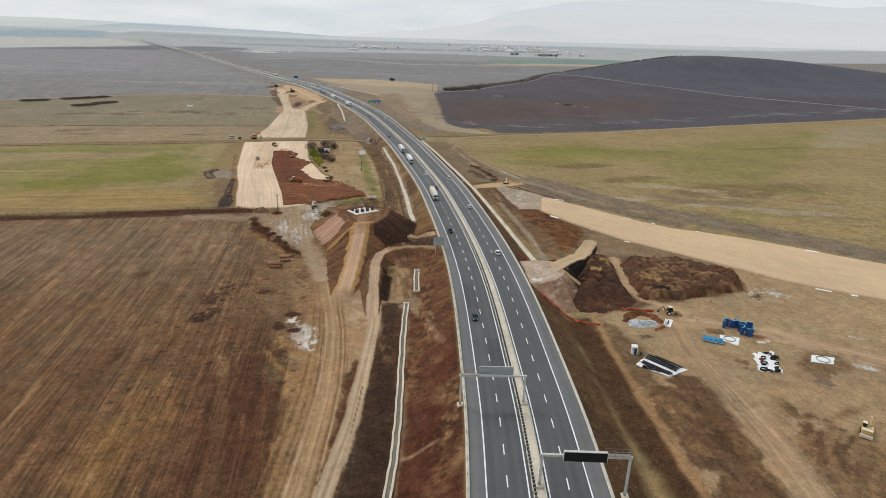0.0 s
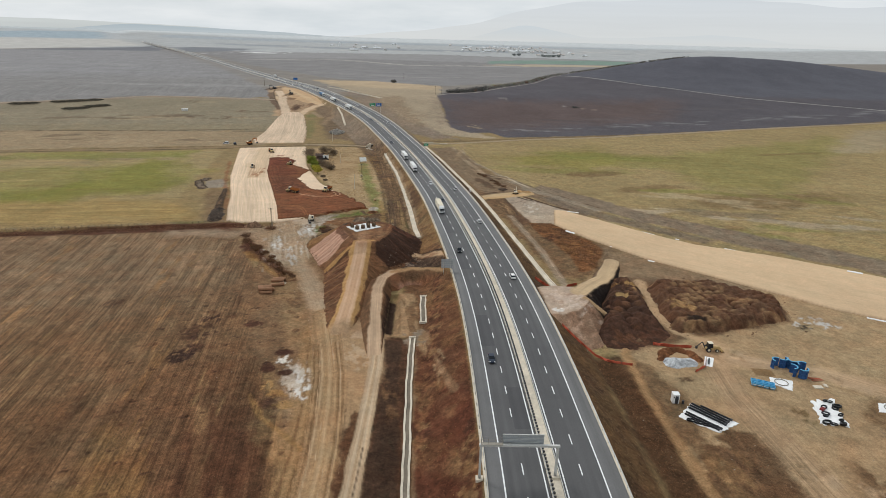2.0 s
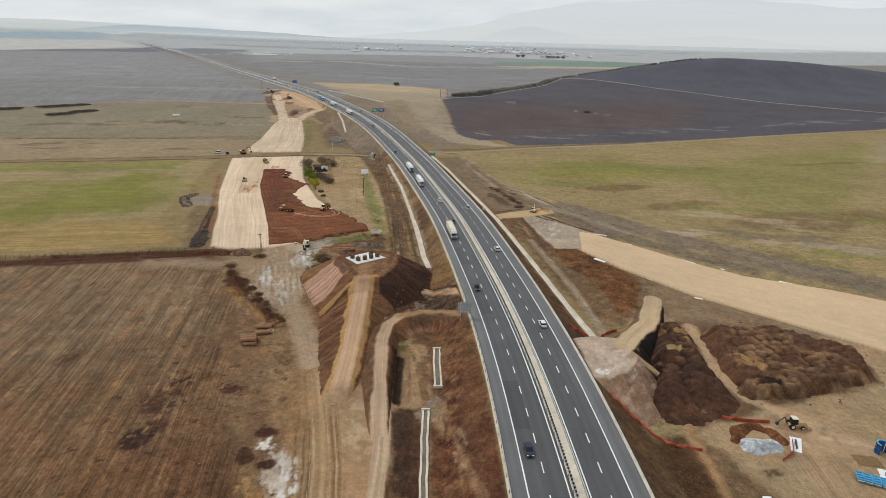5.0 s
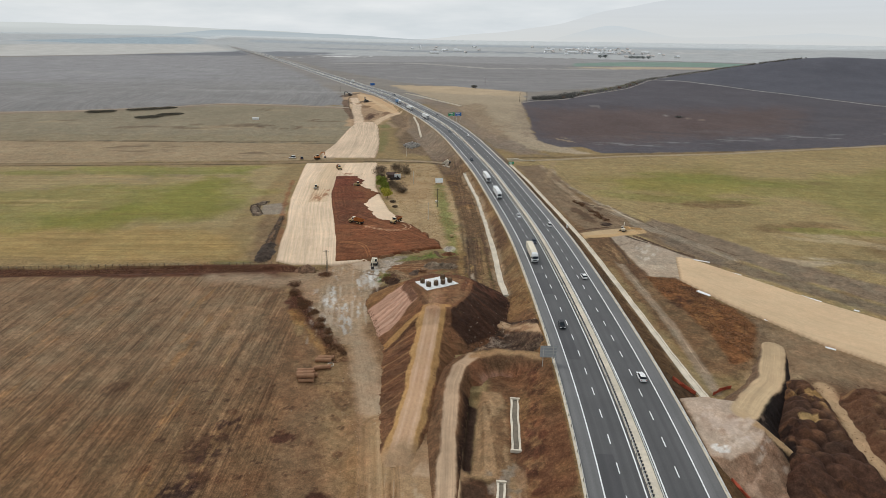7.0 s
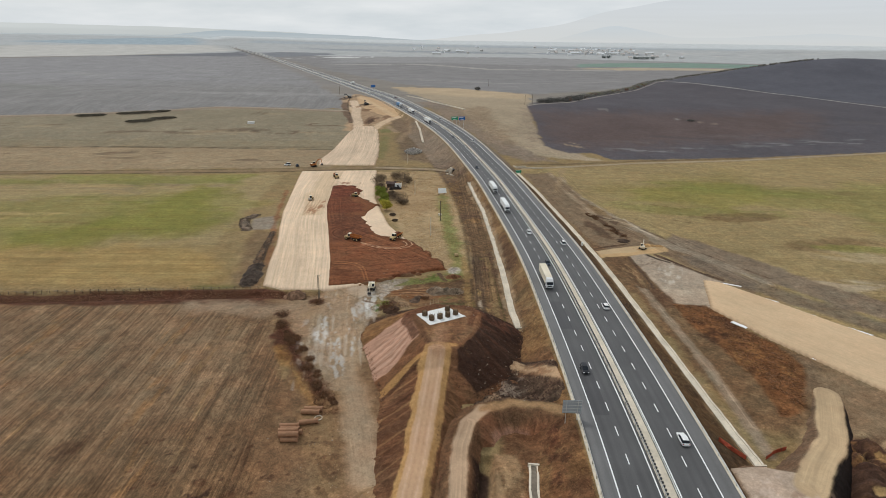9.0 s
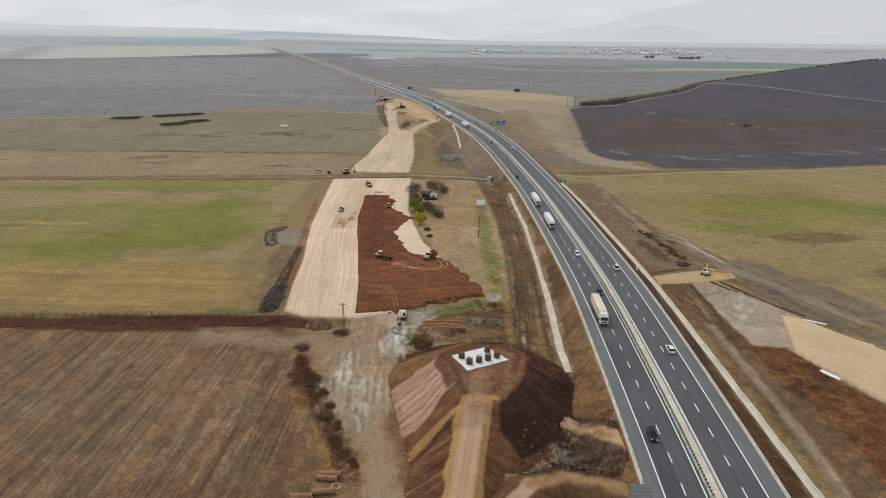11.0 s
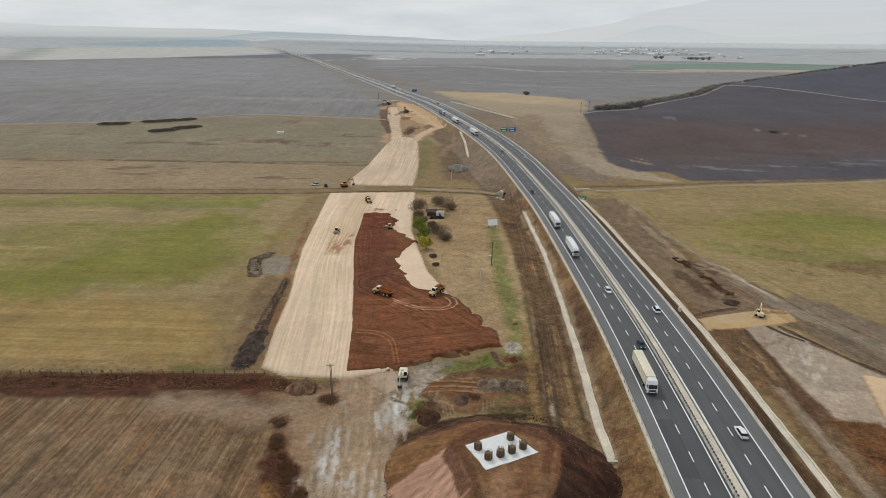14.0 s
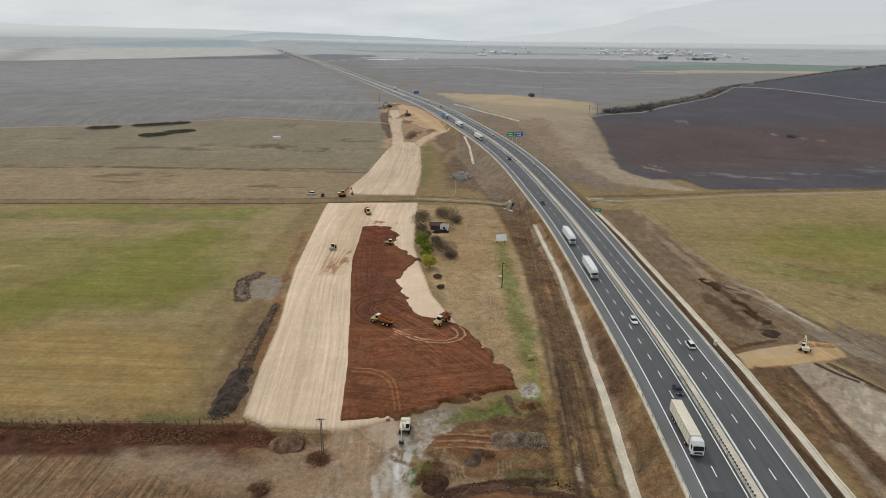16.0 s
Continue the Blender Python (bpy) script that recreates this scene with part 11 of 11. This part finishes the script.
# both roof colours paled, the village's haze put into them
ROOF_RED = plain("hazed_roof_tiles", rgb(198, 188, 182), 0.9, vary=0.15, size=1.0)
ROOF_GREY = plain("grey_sheet_roof", rgb(212, 214, 215), 0.7, vary=0.1, size=1.0)
kinds = [house("distant white house with a red roof paled by haze", PLASTER, ROOF_RED, 9, 12, 5), house("distant white house with a grey roof", WHITE, ROOF_GREY, 10, 14, 5), house("distant pale farm shed with a grey roof", PLASTER, ROOF_GREY, 12, 34, 5)]
rnd = random.Random(31)
placed = [False] * 3
for k in range(96):
    if k < 80:
        x, y = rnd.gauss(760, 130), rnd.gauss(2800, 220)
    else:
        x, y = rnd.uniform(-100, 420), rnd.uniform(2500, 3200)
    which = 0 if rnd.random() < 0.5 else (1 if rnd.random() < 0.75 else 2)
    m = pose(x, y, float(ground_z(np.array(x), np.array(y))) - 0.2, 0, 0, rnd.uniform(0, 180))
    if not placed[which]:
        kinds[which].matrix_world = m
        placed[which] = True
    else:
        copy_thing(kinds[which], m)


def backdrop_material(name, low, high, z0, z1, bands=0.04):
    """Glowing distance with haze put into its colour: pale air below, a little more colour above."""
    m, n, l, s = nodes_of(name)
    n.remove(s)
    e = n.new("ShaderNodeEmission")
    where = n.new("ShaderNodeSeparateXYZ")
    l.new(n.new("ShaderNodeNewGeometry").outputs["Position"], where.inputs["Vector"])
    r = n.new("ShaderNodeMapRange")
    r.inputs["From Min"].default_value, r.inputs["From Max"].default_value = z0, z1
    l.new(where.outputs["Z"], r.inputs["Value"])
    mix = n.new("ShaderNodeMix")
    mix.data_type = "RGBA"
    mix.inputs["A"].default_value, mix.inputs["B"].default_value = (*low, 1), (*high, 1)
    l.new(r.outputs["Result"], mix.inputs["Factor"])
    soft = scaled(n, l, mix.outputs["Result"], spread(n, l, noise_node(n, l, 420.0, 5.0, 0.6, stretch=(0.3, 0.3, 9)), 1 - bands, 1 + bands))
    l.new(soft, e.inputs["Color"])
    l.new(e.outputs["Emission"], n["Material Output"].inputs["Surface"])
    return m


def ridge(name, radius, a0, a1, height, material, label):
    """A far mountain range: a rounded bank of land standing behind the plain."""
    verts, faces = [], []
    k = 0
    n = 260
    for i in range(n):
        a = radians(a0 + (a1 - a0) * i / (n - 1))
        h = height(math.degrees(a))
        for rr, hh in ((radius, -10), (radius + 10, h * 0.5), (radius + 40, h * 0.9), (radius + 70, h), (radius + 120, -10)):
            verts.append((rr * math.sin(a), 100 + rr * math.cos(a), hh))
    for i in range(n - 1):
        for j in range(4):
            b = i * 5 + j
            faces.append((b, b + 5, b + 6, b + 1))
    me = bpy.data.meshes.new(name)
    me.from_pydata(verts, [], faces)
    me.materials.append(material)
    me.shade_smooth()
    ob = new(name, me)
    return tagged(ob, label, "mountains", kind="structure")


def bumps(a, seed, *waves):
    return sum(w * math.sin(radians(a) * f + seed * (i + 1) * 1.7) for i, (f, w) in enumerate(waves))


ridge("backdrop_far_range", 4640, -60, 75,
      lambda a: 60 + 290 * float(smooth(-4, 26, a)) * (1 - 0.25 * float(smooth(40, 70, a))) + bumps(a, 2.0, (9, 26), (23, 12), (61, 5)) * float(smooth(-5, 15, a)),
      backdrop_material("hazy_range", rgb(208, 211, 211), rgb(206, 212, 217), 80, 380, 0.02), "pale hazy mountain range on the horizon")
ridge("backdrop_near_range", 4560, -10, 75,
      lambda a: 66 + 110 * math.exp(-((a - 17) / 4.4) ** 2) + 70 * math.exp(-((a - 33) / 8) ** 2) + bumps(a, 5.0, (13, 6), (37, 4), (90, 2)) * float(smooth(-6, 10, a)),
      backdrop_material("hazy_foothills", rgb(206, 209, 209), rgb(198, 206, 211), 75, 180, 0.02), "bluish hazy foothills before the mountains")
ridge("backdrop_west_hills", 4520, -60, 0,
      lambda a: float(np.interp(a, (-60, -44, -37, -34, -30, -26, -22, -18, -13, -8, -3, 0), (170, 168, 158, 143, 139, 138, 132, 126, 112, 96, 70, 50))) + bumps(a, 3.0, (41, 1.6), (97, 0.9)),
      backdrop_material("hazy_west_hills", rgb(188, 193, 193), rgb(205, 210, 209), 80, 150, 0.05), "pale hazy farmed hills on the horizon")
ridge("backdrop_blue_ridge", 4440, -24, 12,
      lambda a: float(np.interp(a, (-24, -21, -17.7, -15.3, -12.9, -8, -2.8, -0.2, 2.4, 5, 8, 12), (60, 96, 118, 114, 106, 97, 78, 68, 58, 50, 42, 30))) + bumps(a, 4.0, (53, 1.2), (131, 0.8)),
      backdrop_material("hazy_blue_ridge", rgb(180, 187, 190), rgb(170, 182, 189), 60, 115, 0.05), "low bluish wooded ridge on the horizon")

# ------------------------------------------------------------ dry tufts over fields and banks
def tufts(name, count, span, size, high, material, label, seed, where):
    rng = np.random.default_rng(seed)
    x, y = rng.uniform(span[0], span[1], count), rng.uniform(span[2], span[3], count)
    keep = where(x, y)
    x, y = x[keep], y[keep]
    z = ground_z(x, y)
    n = len(x)
    verts, faces = [], []
    for k in range(3):
        a = rng.uniform(0, math.tau, n)
        w = size * rng.uniform(0.5, 1.3, n)
        h = 0.35 * high * rng.uniform(0.4, 1.3, n)
        lean = rng.normal(0, 1.3, (n, 2)) * size
        dx, dy = np.cos(a) * w, np.sin(a) * w
        verts.append(np.stack((np.stack((x - dx, y - dy, z - 0.05), 1), np.stack((x + dx, y + dy, z - 0.05), 1), np.stack((x + dx * 0.3 + lean[:, 0], y + dy * 0.3 + lean[:, 1], z + h), 1)), 1).reshape(-1, 3))
    verts = np.concatenate(verts)
    faces = np.arange(len(verts)).reshape(-1, 3)
    me = bpy.data.meshes.new(name)
    me.from_pydata(verts.tolist(), [], faces.tolist())
    me.materials.append(material)
    return tagged(new(name, me), label, "dry grass", kind="stuff")


def clods(name, count, span, low, high, material, label, seed, where, heap=None):
    """Loose lumps of earth: eight-sided, squat and tumbled."""
    rng = np.random.default_rng(seed)
    x, y = rng.uniform(span[0], span[1], count), rng.uniform(span[2], span[3], count)
    keep = where(x, y)
    x, y = x[keep], y[keep]
    rise = np.max([np.maximum(h(x, y), 0) for h in (lambda a, b: ramp_h(a, b) - 0.15, haul_h, slant_h, tip_h)], axis=0)
    z = ground_top(x, y) + rise + 0.05 + (heap(x, y) if heap else 0)
    n = len(x)
    size = rng.uniform(low, high, n) * rng.uniform(0.6, 1.2, n)
    turn = rng.uniform(0, math.tau, n)
    corners = []
    for k in range(4):
        a, r = turn + k * math.pi / 2, size * rng.uniform(0.7, 1.2, n)
        corners.append(np.stack((x + r * np.cos(a), y + r * np.sin(a), z + 0.1 * size), 1))
    corners.append(np.stack((x + 0.3 * size * rng.normal(size=n), y + 0.3 * size * rng.normal(size=n), z + size * rng.uniform(0.6, 1.0, n)), 1))
    corners.append(np.stack((x, y, z - size * 0.4), 1))
    verts = np.stack(corners, 1).reshape(-1, 3)
    tri = np.array([(0, 1, 4), (1, 2, 4), (2, 3, 4), (3, 0, 4), (1, 0, 5), (2, 1, 5), (3, 2, 5), (0, 3, 5)])
    faces = (np.arange(n)[:, None, None] * 6 + tri).reshape(-1, 3)
    me = bpy.data.meshes.new(name)
    me.from_pydata(verts.tolist(), [], faces.tolist())
    me.materials.append(material)
    return tagged(new(name, me), label, "earth clods", kind="stuff")


CLOD = leaf_material("brown_earth_clod", rgb(108, 78, 57))
CLOD_DARK = leaf_material("dark_earth_clod", rgb(70, 50, 39))
CLOD_FIELD = leaf_material("field_clod", rgb(94, 70, 52))
CLOD_SPOIL = leaf_material("spoil_stone", rgb(136, 118, 98))
CLOD_PALE = leaf_material("pale_earth_clod", rgb(168, 144, 118))
clods("foot_clods", 20000, (-20, 36, 172, 268), 0.06, 0.22, CLOD, "loose brown clods along the embankment's foot", 21, lambda x, y: (ramp_h(x, y) > 0.0) & (ramp_h(x, y) < 0.8) & (y > 180) & (x > -17))
clods("slope_clods", 9000, (9, 32, 220, 264), 0.05, 0.13, CLOD_DARK, "dark clods scattered over the embankment's eastern flank", 22, lambda x, y: (ramp_h(x, y) > 0.8) & (ramp_h(x, y) < 7.4) & (x > 9))
clods("rubble_clods", 7000, (10, 38, 208, 242), 0.06, 0.2, CLOD_DARK, "dark lumps of broken ground between the banks", 23, lambda x, y: (slant_h(x, y) > 0.05) & (along(x, y, SLANT)[0] > 1.8))
clods("rubble_stones", 150, (12, 36, 208, 232), 0.08, 0.34, CLOD_SPOIL, "pale lumps of rubble between the banks", 24, lambda x, y: (slant_h(x, y) > 0.05) & (along(x, y, SLANT)[0] > 1.8))
clods("field_clods", 9000, (-62, -12, 96, 262), 0.05, 0.14, CLOD_FIELD, "dark clods turned up beside the trail", 25, lambda x, y: (fbm(x, y, 9, 221, 3) > 0.12) & (x < -14 - 0.16 * np.maximum(y - 180, 0)) & (along(x, y, MAIN_TRACK)[0] > 6))
clods("ploughland_clods", 24000, (-130, -46, 90, 262), 0.06, 0.15, CLOD_FIELD, "brown clods lying over the drilled field", 26, lambda x, y: fbm(x, y, 14, 223, 3) > 0.0)
clods("bank_clods", 6000, (4, 34, 156, 216), 0.06, 0.2, CLOD, "brown clods on the haul road's bank", 27, lambda x, y: (haul_h(x, y) > 0.02) & (along(x, y, HAUL)[0] > 2.1))
clods("yard_clods", 9000, (62, 150, 100, 206), 0.05, 0.18, CLOD, "brown clods round the works yard's heaps", 28, lambda x, y: (np.minimum(np.abs(outline(x, y, BLACK_HEAP)), np.abs(outline(x, y, BROWN_HEAP))) < 1.6) & (tip_h(x, y) < 0.1))
clods("chalk_lumps", 900, (-36, -8, 136, 290), 0.05, 0.15, CLOD_PALE, "pale lumps of chalk along the farm track", 29, lambda x, y: (along(x, y, MAIN_TRACK)[0] > 3.5) & (along(x, y, MAIN_TRACK)[0] < 8) & (fbm(x, y, 8, 225, 3) > 0.05))

SPOIL, BERM, RING = ((4.6, 281.6), (7.6, 281.2), (11.8, 281.6)), ((-60.2, 288), (-61.0, 300), (-63.2, 318), (-64.6, 334), (-65.6, 345)), ((-78.6, 350), (-81.5, 357), (-83.4, 365), (-80.4, 371))
CLOD_GREY = leaf_material("grey_berm_clod", rgb(96, 82, 70))
clods("spoil_stones", 1800, (0, 16, 277, 286), 0.08, 0.26, CLOD_SPOIL, "pale stones and clods over the spoil heap", 31, lambda x, y: along(x, y, SPOIL)[0] < 2.9, lambda x, y: 1.1 * (1 - smooth(0, 3.0, along(x, y, SPOIL)[0])))
clods("spoil_clods", 2200, (-8, 18, 268, 290), 0.05, 0.16, CLOD, "brown clods among the mud benches", 32, lambda x, y: fbm(x, y, 4, 301, 3) > 0.15)
clods("berm_clods", 5200, (-70, -55, 285, 350), 0.1, 0.42, CLOD_GREY, "grey-black clods piled along the topsoil berm", 33, lambda x, y: along(x, y, BERM)[0] < np.interp(y, (288, 304, 345), (3.0, 2.0, 1.0)), lambda x, y: 0.55 * (1 - smooth(0, 3.0, along(x, y, BERM)[0])))
clods("ring_clods", 2200, (-90, -74, 345, 376), 0.1, 0.42, CLOD_GREY, "dark lumps of rubble heaped on the meadow", 34, lambda x, y: along(x, y, RING)[0] < 2.6, lambda x, y: 0.6 * (1 - smooth(0, 2.6, along(x, y, RING)[0])))
clods("lump_line", 2600, (-12, 20, 258, 273), 0.07, 0.26, CLOD_DARK, "dark lumps along the embankment's back foot", 35, lambda x, y: along(x, y, ((-9, 262.6), (-2.7, 266.6), (5.1, 268), (11.8, 269), (17, 268)))[0] < 1.2)
clods("ditch_clods", 5000, (-200, -38, 264, 286), 0.07, 0.26, CLOD, "brown clods along the fence ditch", 36, lambda x, y: along(x, y, FENCE_LINE)[0] < 4.6)

STRAW = leaf_material("straw_tufts", rgb(146, 114, 70))
RUST = leaf_material("rust_tufts", rgb(122, 86, 57))
DULL = leaf_material("dull_tufts", rgb(124, 100, 74))


def bank_west(x, y):
    u = aside(x, y)
    return (u > -27) & (u < -13)


def bank_east(x, y):
    u = aside(x, y)
    return (u > 13.2) & (u < 28) & ~((y > 140) & (y < 205) & (u > 12))


tufts("bank_weeds", 34000, (-5, 40, 66, 260), 0.12, 0.28, RUST, "rust-brown dry weeds on the motorway bank", 1, lambda x, y: bank_west(x, y) & (fbm(x, y, 12, 21, 3) > -0.1))
tufts("bank_straw", 26000, (-5, 40, 66, 420), 0.12, 0.28, STRAW, "straw-coloured dry grass on the motorway bank", 2, lambda x, y: bank_west(x, y) & (fbm(x, y, 9, 31, 3) > 0.1))
tufts("bank_grass_east", 24000, (40, 80, 66, 460), 0.12, 0.22, DULL, "dull dry grass on the eastern bank", 3, lambda x, y: bank_east(x, y))
tufts("stubble", 70000, (-130, -22, 72, 268), 0.1, 0.14, DULL, "dull stubble tufts over the drilled field", 4, lambda x, y: (np.sin((x + 0.05 * y) * 2.1) > -0.2) & (fbm(x, y, 22, 61, 3) > -0.25) & (x < -24 - 0.16 * (y - 180)))
tufts("meadow_grass", 30000, (-24, 26, 296, 470), 0.15, 0.25, STRAW, "dry grass on the strip beside the motorway", 6, lambda x, y: (outline(x, y, ((-8, 300), (12, 304), (20, 300), (22, 470), (-24, 470), (-20, 400), (-4, 335))) < 0) & (fbm(x, y, 8, 65, 3) > -0.2))
tufts("yard_weeds", 22000, (58, 120, 70, 160), 0.12, 0.2, RUST, "rusty weeds between motorway and works yard", 7, lambda x, y: outline(x, y, ((54, 60), (58, 80), (61, 112), (63, 148), (72, 150), (74, 125), (86, 117), (82, 95), (78, 66))) < 0)
tufts("ditch_scrub", 12000, (-240, -46, 268, 282), 0.16, 0.22, SCRUB, "russet scrub filling the ditch along the fence", 8, lambda x, y: (along(x, y, FENCE_LINE)[0] < 4.5) & (fbm(x, y, 9, 71, 3) > -0.15))
tufts("meadow_brush", 9000, (78, 93, 338, 378), 0.26, 0.9, BRUSH, "dark brushwood on the torn strip beside the meadow", 10, lambda x, y: (along(x, y, ((82.4, 376), (85.4, 365), (86.6, 353), (88.4, 342)))[0] < 1.6 + 1.6 * fbm(x, y, 3, 75, 3)) & (fbm(x, y, 5, 77, 3) > -0.25))
tufts("field_brush", 9000, (-46, -18, 212, 262), 0.2, 0.5, SCRUB, "russet brush and weeds along the field's edge", 11, lambda x, y: (along(x, y, ((-41.5, 257), (-34, 240), (-25, 225), (-21, 215)))[0] < 2.4 + 2.0 * fbm(x, y, 4, 79, 3)))
tufts("thicket_scrub", 9000, (74, 106, 206, 296), 0.24, 0.4, SCRUB, "rusty brambles between drain and sand bed", 9, lambda x, y: (outline(x, y, ((83.3, 271), (93, 270.5), (97, 256), (101.7, 244), (101, 232), (92, 214), (84, 211), (86.5, 230), (84, 248), (81.5, 260))) < 0) & (fbm(x, y, 7, 73, 3) > -0.2))
